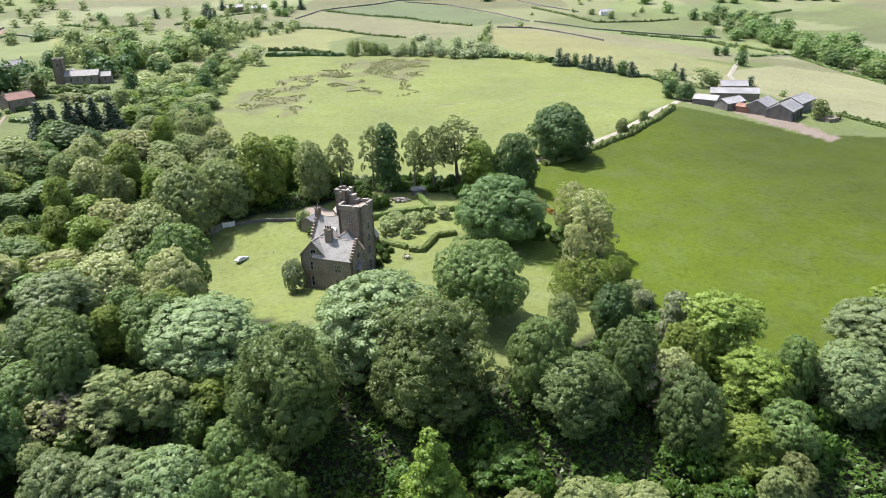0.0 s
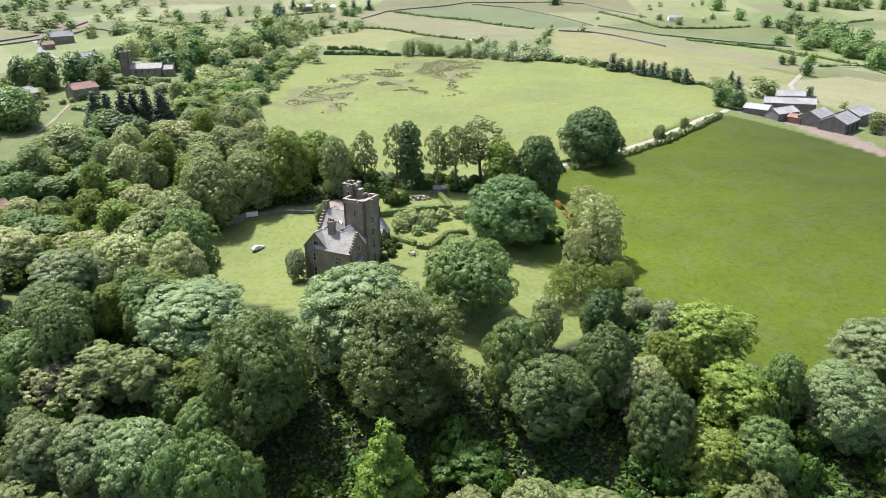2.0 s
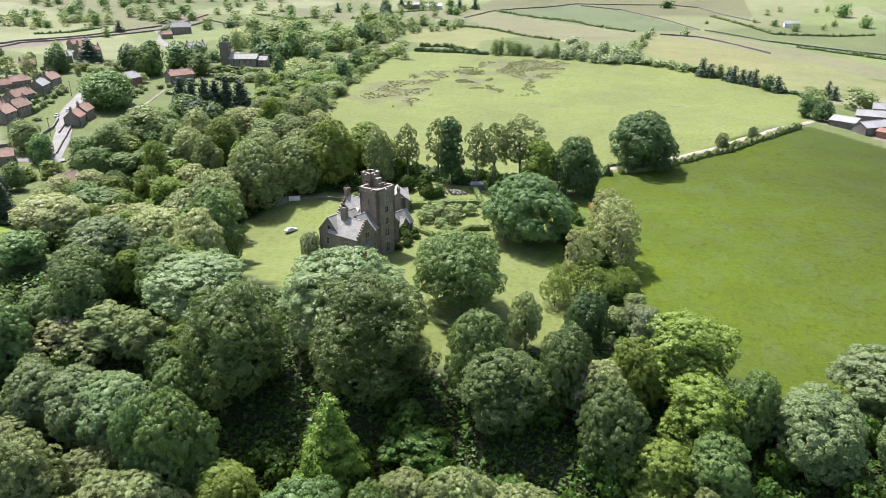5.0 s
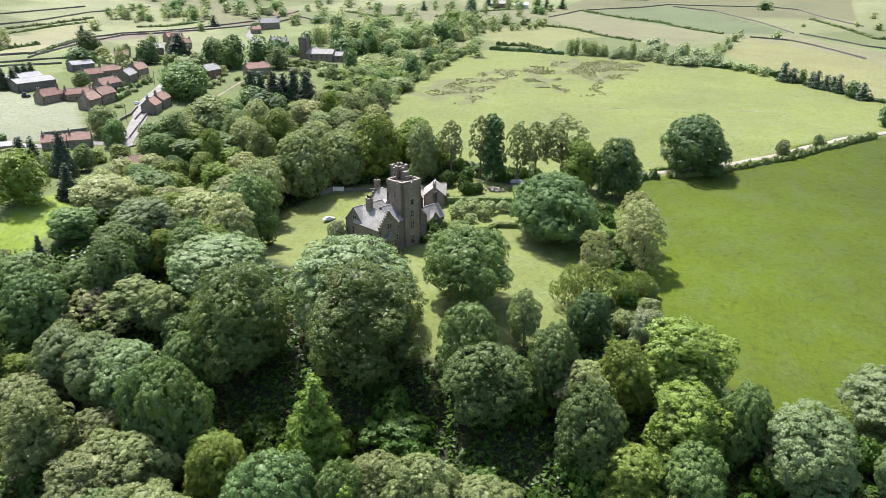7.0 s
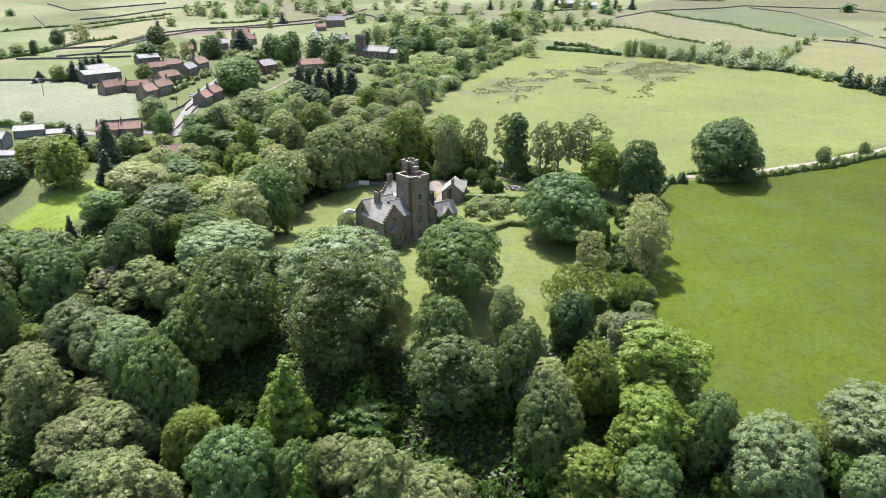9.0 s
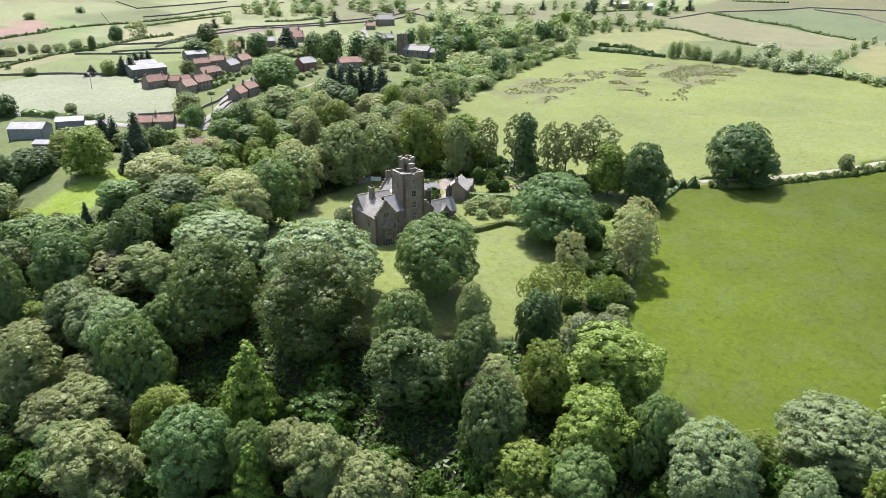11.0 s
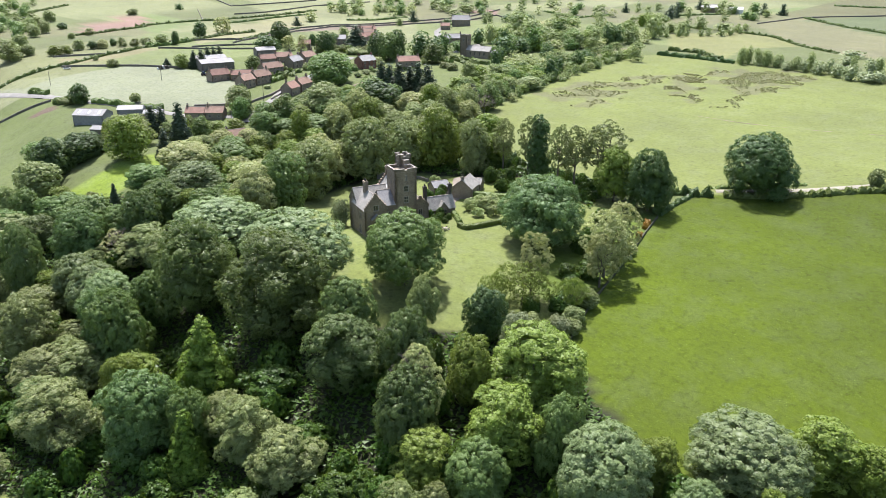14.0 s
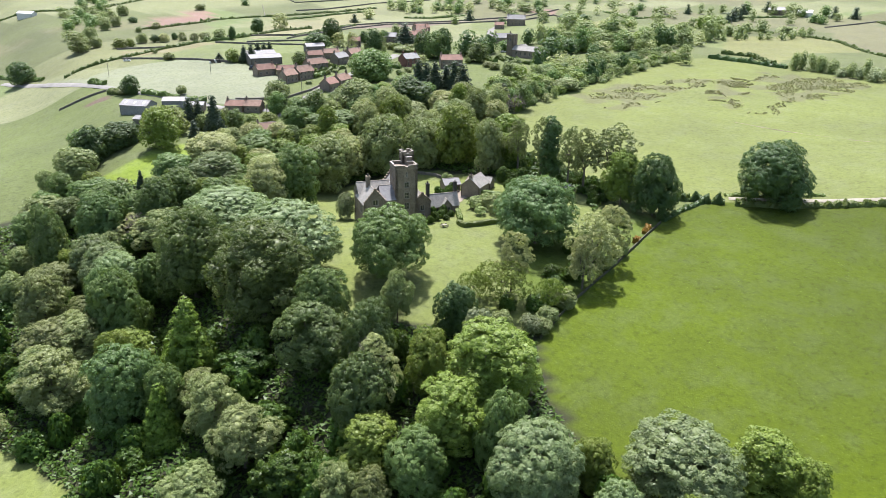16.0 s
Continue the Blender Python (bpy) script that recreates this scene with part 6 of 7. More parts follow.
cottage("farmhouse", -262, 868, 18, 9, 5, 8, 10, SANDSTONE, DARK_SLATE, "distant stone farmhouse with dark roof", group=F)
shed_building(-238, 880, 16, 10, 4, 6.5, 20, WHITE, WHITE, "distant white farm barn", F)
shed_building(150, 830, 14, 7, 3.5, 6, 10, GREY_SHEET, WHITE, "distant pale moorland farm", F)
shed_building(-735, 225, 18, 8, 4, 6, 40, WHITE, WHITE, "distant white farm building", F)

# ---- hedgerow trees and thickets ----
def row(points, step, kinds, h_range, w_range, seed, side=1.5, group="hedgerow trees", lod=2):
    rng = random.Random(seed)
    for x, y, a in along(points, step):
        x, y = x + rng.uniform(-side, side), y + rng.uniform(-side, side)
        tree(rng.choice(kinds), x, y, rng.uniform(*h_range), rng.uniform(*w_range), lod, group)


row([(-122, 320), (-132, 356), (-143, 400), (-148, 431), (-156, 480), (-160, 545)], 6.0, ["thorn", "ash", "thorn", "lime", "beech", "pale"], (4, 7.5), (6, 9), 11, 3)
row([(-130, 326), (-142, 360), (-154, 400), (-160, 440)], 8.0, ["ash", "sycamore", "thorn", "lime"], (6, 11), (7, 11), 12, 4)
row([(-62, 574), (-30, 572), (0, 562), (30, 556)], 7.0, ["willow", "willow", "thorn"], (4, 6), (6, 9), 15, 3)
row([(11, 565), (16, 610), (19, 650)], 7.0, ["thorn", "willow", "thorn"], (4, 6), (5, 7), 16, 2)
row([(124, 480), (127, 460), (121, 440)], 5.0, ["holm", "ash", "thorn"], (6, 9), (6, 9), 18, 2)
row([(-203, 640), (-188, 662), (-160, 706), (-172, 760)], 9.0, ["thorn", "ash"], (5, 8), (6, 9), 19, 3)
tree("thorn", 70.5, 332.5, 7.0, 6.4, 1, "lane trees")
tree("thorn", 83.5, 348.0, 5.6, 4.6, 1, "lane trees")
tree("shrub", 75.5, 334.5, 2.6, 3.6, 1, "lane trees")
# pale kinds outnumber dark ones, their leaf colour standing in for distance haze
fill_wood([(-160, 545), (-152, 440), (-130, 335), (-150, 300), (-172, 318), (-176, 370), (-190, 415), (-195, 440), (-186, 520), (-178, 560)], 44, ["ash", "lime", "pale", "ash", "beech", "ash"], (6, 11), (9, 14), 0.5, 21, "hedgerow trees")
fill_wood([(-178, 590), (-195, 520), (-235, 500), (-300, 540), (-330, 620), (-260, 740), (-215, 680)], 46, ["ash", "ash", "lime", "pale", "sycamore"], (8, 13), (10, 15), 0.5, 22, "hedgerow trees")
fill_wood([(-150, 250), (-160, 300), (-180, 318), (-195, 285), (-185, 245), (-165, 205)], 20, ["ash", "lime", "sycamore", "sycamore"], (7, 11), (10, 14), 0.55, 23, "village trees")
fill_wood([(-185, 150), (-175, 190), (-190, 205), (-196, 180), (-195, 150)], 8, ["lime", "ash", "thorn"], (6, 10), (6, 10), 0.6, 24, "village trees")
fill_wood([(-300, 350), (-318, 372), (-300, 410), (-320, 440), (-350, 410), (-345, 365)], 22, ["thorn", "ash", "lime", "thorn"], (3, 7), (4, 8), 0.6, 25, "village trees")
fill_wood([(-262, 300), (-270, 330), (-285, 345), (-292, 312), (-280, 290), (-268, 286)], 14, ["thorn", "shrub", "lime"], (2, 4.5), (3, 5), 0.8, 26, "village trees")
fill_wood([(-250, 320), (-262, 352), (-250, 385), (-236, 378), (-240, 345)], 8, ["thorn", "shrub"], (2, 4.5), (3, 6), 0.8, 31, "village trees")
fill_wood([(-480, 640), (-430, 800), (-330, 780), (-290, 720), (-330, 640), (-420, 615)], 26, ["ash", "pale", "sycamore"], (7, 12), (10, 16), 0.5, 32, "distant trees")
fill_wood([(-560, 580), (-480, 640), (-420, 860), (-600, 1000), (-720, 760)], 60, ["ash", "sycamore", "ash"], (8, 12), (12, 18), 0.45, 27, "distant trees")
fill_wood([(-585, 560), (-520, 545), (-480, 610), (-500, 640), (-590, 620)], 26, ["ash", "sycamore", "pale"], (7, 12), (9, 14), 0.5, 33, "distant trees")
fill_wood([(-800, 300), (-700, 250), (-560, 220), (-500, 190), (-490, 215), (-560, 250), (-700, 300), (-800, 340)], 34, ["ash", "ash", "sycamore"], (6, 11), (10, 15), 0.45, 28, "distant trees")
fill_wood([(-330, 800), (-290, 720), (-200, 800), (-170, 900), (-250, 960)], 24, ["ash", "sycamore", "conifer"], (8, 13), (9, 14), 0.55, 34, "distant trees")
fill_wood([(-1300, 900), (-900, 500), (-700, 900), (-500, 1250), (-900, 1500)], 40, ["sycamore", "beech", "ash"], (8, 13), (14, 20), 0.5, 35, "distant trees")
fill_wood([(226, 807), (252, 817), (290, 843), (292, 778), (282, 707), (308, 683), (325, 600), (330, 540), (293, 525), (270, 545), (264, 623), (251, 676), (241, 740)], 60, ["beech", "ashdark", "holm", "ash"], (9, 14), (12, 17), 0.45, 29, "distant trees")
fill_wood([(267, 888), (334, 900), (428, 881), (480, 950), (300, 960)], 24, ["beech", "ashdark"], (8, 13), (12, 18), 0.5, 30, "distant trees")
fill_wood([(120, 800), (220, 810), (300, 930), (100, 1000)], 10, ["thorn", "ash"], (4, 8), (6, 10), 0.9, 36, "distant trees")


def rush_tufts(outline, count, seed):
    """Tussocks of rushes over the wet part of the field."""
    rng = np.random.default_rng(seed)
    v, fc = [], []
    xs, ys = [p[0] for p in outline], [p[1] for p in outline]
    made = 0
    while made < count:
        x, y = rng.uniform(min(xs), max(xs)), rng.uniform(min(ys), max(ys))
        p = Vector((x * 0.09, y * 0.09, 1.0))
        wx, wy = x + 9 * noise.noise(p), y + 16 * noise.noise(p + Vector((7, 3, 0)))
        if not bool(inside(outline, np.array(wx), np.array(wy))) or noise.noise(Vector((x * 0.06, y * 0.06, 5))) < -0.12:
            continue
        made += 1
        z = gz(x, y)
        s = rng.uniform(0.5, 1.15)
        for k in range(14):
            a, r = rng.uniform(0, 6.28), rng.uniform(0.15, 0.9) * s
            c, sn = math.cos(a), math.sin(a)
            w = 0.22 * s
            i = len(v)
            v += [(x + 0.4 * c * r - w * sn, y + 0.4 * sn * r + w * c, z - 0.1), (x + 0.4 * c * r + w * sn, y + 0.4 * sn * r - w * c, z - 0.1), (x + 1.5 * c * r, y + 1.5 * sn * r, z + rng.uniform(0.35, 0.8) * s)]
            fc.append((i, i + 1, i + 2))
    return tagged(mesh_object("rushes", v, fc, LEAF["rush"]), "olive-brown tussocks of rushes in the pasture", "rushes", kind="stuff")


rush_tufts([(-127, 400), (-129, 436), (-119, 471), (-101, 501), (-98, 440), (-89, 394), (-102, 383)], 620, 3)
rush_tufts([(-101, 501), (-84, 509), (-65, 464), (-71, 452), (-85, 466)], 420, 4)
rush_tufts([(-91, 530), (-76, 550), (-26, 546), (-27, 500), (-40, 465), (-57, 487), (-77, 500)], 1150, 5)
rush_tufts([(-72, 448), (-50, 425), (-60, 458)], 90, 6)
rush_tufts([(-42, 456), (-37, 466), (-23, 407), (-30, 410)], 70, 7)


# ---- farm and street clutter ----
TRACTOR_BLUE = surface("dark blue paint", (0.03, 0.045, 0.08), (0.05, 0.065, 0.10), 1.0, 8.0, 0.4)
def bale_stack(x, y, turn):
    ob = anchor("bale_stack", pose(x, y, gz(x, y), 0, 0, turn), "stack of wrapped black and white silage bales", "bales")
    for row_n, (n, z) in enumerate(((6, 0.62), (5, 1.72))):
        for k in range(n):
            bm = bmesh.new()
            bmesh.ops.create_cone(bm, cap_ends=True, segments=14, radius1=0.62, radius2=0.62, depth=1.2, matrix=Matrix.Translation(((k - n / 2 + 0.5) * 1.3, 0, z)) @ Matrix.Rotation(math.pi / 2, 4, "X"))
            part("bale", bm, WHITE if (k + row_n) % 3 == 0 else SOOT, ob)
    return ob


def tractor(x, y, turn):
    ob = anchor("tractor", pose(x, y, gz(x, y), 0, 0, turn), "dark blue farm tractor standing by the meadow", "tractor")
    box("bonnet", 0.2, 2.3, -0.45, 0.45, 0.9, 1.6, TRACTOR_BLUE, ob, 0.08)
    box("cab", -1.3, 0.2, -0.75, 0.75, 0.9, 2.7, TRACTOR_BLUE, ob, 0.1)
    for u, r in ((-0.8, 0.85), (1.7, 0.55)):
        for v in (-0.95, 0.95):
            bm = bmesh.new()
            bmesh.ops.create_cone(bm, cap_ends=True, segments=18, radius1=r, radius2=r, depth=0.45, matrix=Matrix.Translation((u, v, r)) @ Matrix.Rotation(math.pi / 2, 4, "X"))
            part("wheel", bm, SOOT, ob)
    return ob


def utility_pole(x, y, h=8.5):
    ob = anchor("utility_pole", pose(x, y, gz(x, y)), "weathered wooden utility pole", "pole", "utility poles")
    bm = bmesh.new()
    add_tube(bm, (0, 0, -0.5), (0, 0, h), 0.17, 0.12)
    part("pole", bm, BOARD, ob)
    box("crossarm", -0.8, 0.8, -0.07, 0.07, h - 0.6, h - 0.45, BOARD, ob)
    return ob


bale_stack(-333, 257, 80)
tractor(-298, 267, 20)
for x, y in ((-246, 262), (-188, 222), (-216, 258), (-300, 240), (-342, 190), (-270, 330)):
    utility_pole(x, y)
for x, y, turn, paint, lab in ((-245, 300, 125, WHITE, "white car parked on the village street"), (-240.5, 288, 125, SILVER, "silver car parked on the village street"), (-263, 333, 118, PANE, "dark car parked on the village street"), (-378, 213, 70, WHITE, "white van standing by the field gate"), (-269, 465, 30, WHITE, "white car parked beside the church"), (-234, 201, 50, PANE, "dark car parked by the workshop"), (-246, 390, 60, WHITE, "white car beside the large house")):
    car(x, y, turn, paint, lab)
# ---- field, farm and village trees ----
tree("holm", 114, 423, 11.0, 9.8, 2, "field and village trees")
tree("holm", 122, 416, 10.8, 11.4, 2, "field and village trees")
tree("holm", 199, 550, 11.6, 9.9, 2, "field and village trees")
tree("holm", 194, 593, 7.2, 7.5, 2, "field and village trees")
tree("holm", 202, 595, 7.3, 7.6, 2, "field and village trees")
tree("conifer", 171, 454, 8.6, 9.7, 2, "field and village trees")
tree("conifer", 135, 490, 9.0, 6.7, 2, "field and village trees")
tree("conifer", 137, 480, 7.9, 7.7, 2, "field and village trees")
tree("ash", 143, 458, 12.0, 13.6, 2, "field and village trees")
tree("wych", 151, 459, 11.0, 11.7, 2, "field and village trees")
tree("wych", 179, 377, 10.5, 10.2, 2, "field and village trees")
tree("wych", 135, 832, 6.9, 10.1, 2, "field and village trees")
tree("ash", 151, 809, 8.4, 9.8, 2, "field and village trees")
tree("thorn", 189, 378, 3.9, 5.1, 2, "field and village trees")
tree("thorn", 185, 438, 4.0, 5.0, 2, "field and village trees")
tree("lime", 222, 615, 7.0, 8.4, 2, "field and village trees")
tree("sycamore", 208, 908, 15.3, 20.0, 2, "field and village trees")
tree("sycamore", 219, 843, 10.7, 13.9, 2, "field and village trees")
tree("sycamore", 222, 708, 9.2, 14.8, 2, "field and village trees")
tree("sycamore", 238, 681, 10.4, 17.3, 2, "field and village trees")
tree("sycamore", 260, 699, 16.0, 20.0, 2, "field and village trees")
tree("sycamore", 262, 668, 13.3, 17.2, 2, "field and village trees")
tree("sycamore", 267, 657, 16.0, 19.9, 2, "field and village trees")
tree("sycamore", 264, 603, 16.0, 20.0, 2, "field and village trees")
tree("sycamore", 278, 596, 16.0, 20.0, 2, "field and village trees")
tree("sycamore", 290, 587, 16.0, 20.0, 2, "field and village trees")
tree("sycamore", 299, 573, 16.0, 20.0, 2, "field and village trees")
tree("sycamore", 301, 556, 16.0, 17.8, 2, "field and village trees")
tree("sycamore", 336, 670, 12.3, 20.0, 2, "field and village trees")
tree("sycamore", 316, 666, 12.1, 20.0, 2, "field and village trees")
tree("sycamore", 298, 670, 12.1, 20.0, 2, "field and village trees")
tree("sycamore", 301, 730, 13.0, 18.9, 2, "field and village trees")
tree("sycamore", 287, 745, 14.8, 20.0, 2, "field and village trees")
tree("sycamore", 276, 762, 10.0, 19.4, 2, "field and village trees")
tree("holm", -442, 158, 16.0, 20.0, 2, "field and village trees")
tree("holm", -448, 345, 13.0, 13.2, 2, "village trees")
tree("holm", -368, 371, 18.8, 17.6, 2, "village trees")
tree("holm", -345, 343, 12.8, 20.6, 2, "village trees")
tree("holm", -327, 383, 15.8, 15.6, 2, "village trees")
tree("holm", -286, 400, 19.5, 17.1, 2, "village trees")
tree("holm", -279, 411, 20.8, 17.2, 2, "village trees")
tree("holm", -275, 432, 18.5, 18.4, 2, "village trees")
tree("holm", -273, 454, 16.2, 13.5, 2, "village trees")
tree("holm", -290, 513, 13.2, 13.2, 2, "village trees")
tree("holm", -233, 502, 12.2, 18.2, 2, "village trees")
tree("holm", -203, 442, 14.2, 10.2, 2, "village trees")
tree("holm", -214, 510, 9.8, 13.5, 2, "village trees")
tree("holm", -155, 436, 15.2, 12.9, 2, "village trees")
tree("holm", -166, 480, 12.0, 11.1, 2, "village trees")
tree("holm", -142, 382, 6.2, 5.5, 2, "village trees")
tree("holm", -420, 309, 10.2, 6.2, 2, "village trees")
tree("holm", -275, 182, 11.0, 11.9, 2, "village trees")
tree("holm", -451, 274, 5.5, 5.9, 2, "village trees")
tree("holm", -447, 257, 6.2, 8.7, 2, "village trees")
tree("holm", -598, 289, 5.8, 9.6, 2, "village trees")
tree("holm", -671, 439, 7.2, 10.4, 2, "village trees")
tree("holm", -361, 395, 9.2, 7.1, 2, "village trees")
tree("holm", -221, 247, 10.2, 11.3, 2, "village trees")
tree("holm", -178, 153, 6.5, 5.6, 2, "village trees")
tree("holm", -397, 583, 9.0, 11.7, 2, "village trees")
tree("sycamore", -239, 321, 18.2, 28.5, 2, "village trees")
tree("sycamore", -276, 401, 19.5, 20.2, 2, "village trees")
tree("sycamore", -256, 515, 11.0, 17.5, 2, "village trees")
tree("sycamore", -195, 231, 12.0, 10.5, 2, "village trees")
tree("sycamore", -173, 299, 16.0, 18.2, 2, "village trees")
tree("sycamore", -170, 310, 11.5, 14.0, 2, "village trees")
tree("sycamore", -199, 136, 8.8, 13.8, 2, "village trees")
tree("sycamore", -174, 233, 12.0, 13.5, 2, "village trees")
tree("sycamore", -233, 515, 19.5, 16.2, 2, "village trees")
tree("sycamore", -220, 550, 15.0, 16.7, 2, "village trees")
tree("sycamore", -361, 416, 9.5, 9.6, 2, "village trees")
tree("beech", -172, 371, 8.0, 15.4, 2, "village trees")
tree("beech", -167, 239, 16.0, 14.8, 2, "village trees")
tree("beech", -294, 300, 10.0, 10.9, 2, "village trees")
tree("beech", -249, 420, 14.2, 18.8, 2, "village trees")
tree("beech", -177, 200, 10.8, 10.5, 2, "village trees")
tree("beech", -127, 345, 15.0, 11.3, 2, "village trees")
tree("beech", -268, 596, 16.5, 16.4, 2, "village trees")
tree("conifer", -324, 274, 11.2, 7.9, 2, "village trees")
tree("conifer", -321, 278, 12.0, 9.9, 2, "village trees")
tree("conifer", -329, 287, 11.5, 9.5, 2, "village trees")
tree("conifer", -330, 292, 11.2, 9.5, 2, "village trees")
tree("conifer", -331, 297, 11.0, 8.9, 2, "village trees")
tree("conifer", -333, 417, 18.1, 21.3, 2, "village trees")
tree("conifer", -195, 325, 18.1, 12.9, 2, "village trees")
tree("conifer", -190, 327, 17.8, 13.6, 2, "village trees")
tree("conifer", -182, 327, 19.2, 13.5, 2, "village trees")
tree("conifer", -182, 336, 16.5, 15.8, 2, "village trees")
tree("conifer", -175, 336, 19.8, 12.0, 2, "village trees")
tree("conifer", -166, 335, 19.8, 16.2, 2, "village trees")
tree("conifer", -188, 182, 14.5, 10.6, 2, "village trees")
tree("conifer", -187, 186, 14.3, 9.2, 2, "village trees")
tree("conifer", -174, 188, 17.3, 10.3, 2, "village trees")
tree("conifer", -504, 479, 8.4, 10.9, 2, "village trees")
tree("conifer", -127, 330, 15.8, 13.1, 2, "village trees")
tree("conifer", -147, 168, 12.2, 8.6, 2, "village trees")
tree("conifer", -452, 589, 10.7, 12.2, 2, "village trees")
tree("conifer", -342, 264, 4.8, 6.8, 2, "village trees")
tree("lime", -330, 269, 8.8, 10.5, 2, "village trees")
tree("lime", -188, 432, 7.8, 18.4, 2, "village trees")
tree("lime", -185, 212, 5.8, 9.2, 2, "village trees")
tree("lime", -178, 218, 6.8, 10.2, 2, "village trees")
tree("lime", -440, 227, 7.2, 11.2, 2, "village trees")
tree("lime", -439, 235, 6.2, 8.5, 2, "village trees")
tree("lime", -164, 232, 6.0, 5.6, 2, "village trees")
tree("lime", -229, 517, 10.8, 12.0, 2, "village trees")
tree("lime", -210, 559, 14.2, 15.4, 2, "village trees")
tree("lime", -154, 156, 17.8, 17.5, 2, "village trees")
tree("lime", -146, 195, 8.8, 9.0, 2, "village trees")
tree("lime", -140, 207, 10.0, 10.2, 2, "village trees")
tree("wych", -308, 588, 19.8, 25.4, 2, "village trees")
tree("wych", -227, 526, 14.5, 8.4, 2, "village trees")
tree("ash", -538, 290, 5.8, 10.0, 2, "village trees")
tree("wych", -523, 269, 5.0, 6.5, 2, "village trees")
tree("wych", -659, 381, 6.5, 13.3, 2, "village trees")
tree("wych", -146, 401, 7.8, 19.5, 2, "village trees")
tree("ash", -130, 312, 15.8, 9.5, 2, "village trees")
tree("wych", -238, 542, 15.2, 26.3, 2, "village trees")
tree("wych", -443, 562, 8.5, 9.6, 2, "village trees")
tree("wych", -158, 423, 7.0, 12.0, 2, "village trees")
tree("ash", -624, 277, 9.5, 12.3, 2, "village trees")
tree("wych", -560, 252, 10.2, 11.2, 2, "village trees")
tree("wych", -580, 268, 10.0, 11.6, 2, "village trees")
tree("wych", -501, 223, 11.2, 12.8, 2, "village trees")
tree("ash", -453, 201, 15.2, 18.8, 2, "village trees")
tree("wych", -460, 216, 8.2, 10.6, 2, "village trees")
tree("wych", -464, 207, 11.0, 14.4, 2, "village trees")
tree("wych", -659, 299, 11.0, 12.9, 2, "village trees")
tree("ash", -437, 285, 5.5, 9.6, 2, "village trees")
tree("wych", -431, 291, 6.2, 9.6, 2, "village trees")
tree("wych", -428, 302, 8.0, 12.0, 2, "village trees")
tree("wych", -451, 248, 7.8, 9.6, 2, "village trees")
tree("ash", -440, 276, 7.0, 8.2, 2, "village trees")
tree("wych", -393, 451, 11.5, 9.3, 2, "village trees")
tree("pale", -468, 377, 14.2, 18.1, 2, "village trees")
tree("youngleaf", -444, 263, 6.5, 9.6, 2, "village trees")
tree("pale", -191, 442, 11.0, 16.8, 2, "village trees")
tree("youngleaf", -213, 516, 10.5, 17.2, 2, "village trees")
tree("pale", -186, 403, 9.2, 7.5, 2, "village trees")
tree("youngleaf", -138, 302, 12.5, 16.9, 2, "village trees")
tree("pale", -336, 368, 12.5, 10.2, 2, "village trees")
tree("youngleaf", -287, 524, 17.0, 10.9, 2, "village trees")
tree("pale", -349, 365, 11.0, 11.3, 2, "village trees")
tree("youngleaf", -520, 507, 10.2, 13.6, 2, "village trees")
tree("pale", -264, 381, 6.2, 9.0, 2, "village trees")
tree("thorn", -327, 378, 5.8, 6.7, 2, "village trees")
tree("thorn", -310, 396, 4.8, 13.2, 2, "village trees")
tree("thorn", -304, 400, 4.0, 10.1, 2, "village trees")
tree("thorn", -281, 395, 4.5, 10.6, 2, "village trees")
tree("thorn", -280, 416, 3.0, 6.5, 2, "village trees")
tree("thorn", -242, 443, 3.8, 6.4, 2, "village trees")
tree("thorn", -281, 316, 3.2, 3.9, 2, "village trees")
tree("thorn", -275, 317, 3.2, 2.7, 2, "village trees")
tree("thorn", -276, 330, 2.8, 3.1, 2, "village trees")
tree("thorn", -251, 321, 5.0, 3.7, 2, "village trees")
tree("thorn", -255, 204, 5.0, 6.6, 2, "village trees")
tree("thorn", -289, 178, 3.5, 7.0, 2, "village trees")
tree("thorn", -281, 178, 3.5, 6.9, 2, "village trees")
tree("thorn", -363, 237, 5.0, 8.3, 2, "village trees")
tree("thorn", -395, 238, 3.5, 4.4, 2, "village trees")
tree("thorn", -242, 277, 2.2, 5.2, 2, "village trees")
tree("thorn", -310, 380, 5.8, 4.4, 2, "village trees")
tree("thorn", -247, 409, 4.8, 5.0, 2, "village trees")
tree("thorn", -261, 357, 4.5, 5.5, 2, "village trees")
tree("thorn", -244, 372, 2.8, 4.7, 2, "village trees")
tree("thorn", -149, 251, 4.8, 2.8, 2, "village trees")
tree("willow", -53, 560, 4.8, 7.9, 2, "thicket trees")
tree("willow", -51, 569, 7.5, 7.5, 2, "thicket trees")
tree("willow", -42, 562, 8.2, 7.9, 2, "thicket trees")
tree("willow", -32, 559, 8.0, 9.5, 2, "thicket trees")
tree("willow", -27, 566, 10.0, 7.0, 2, "thicket trees")
tree("willow", -20, 557, 8.5, 9.4, 2, "thicket trees")
tree("willow", -10, 551, 9.8, 11.0, 2, "thicket trees")
tree("willow", -8, 584, 10.2, 9.9, 2, "thicket trees")
tree("willow", 1, 551, 6.8, 15.6, 2, "thicket trees")
tree("willow", 3, 590, 8.5, 11.3, 2, "thicket trees")
tree("willow", 10, 580, 8.0, 12.4, 2, "thicket trees")
tree("willow", 16, 563, 9.2, 10.7, 2, "thicket trees")
tree("willow", -42, 582, 5.8, 9.0, 2, "thicket trees")
tree("willow", -39, 644, 6.0, 19.8, 2, "thicket trees")
tree("willow", 5, 555, 7.2, 11.9, 2, "thicket trees")
tree("willow", 20, 559, 9.0, 10.7, 2, "thicket trees")
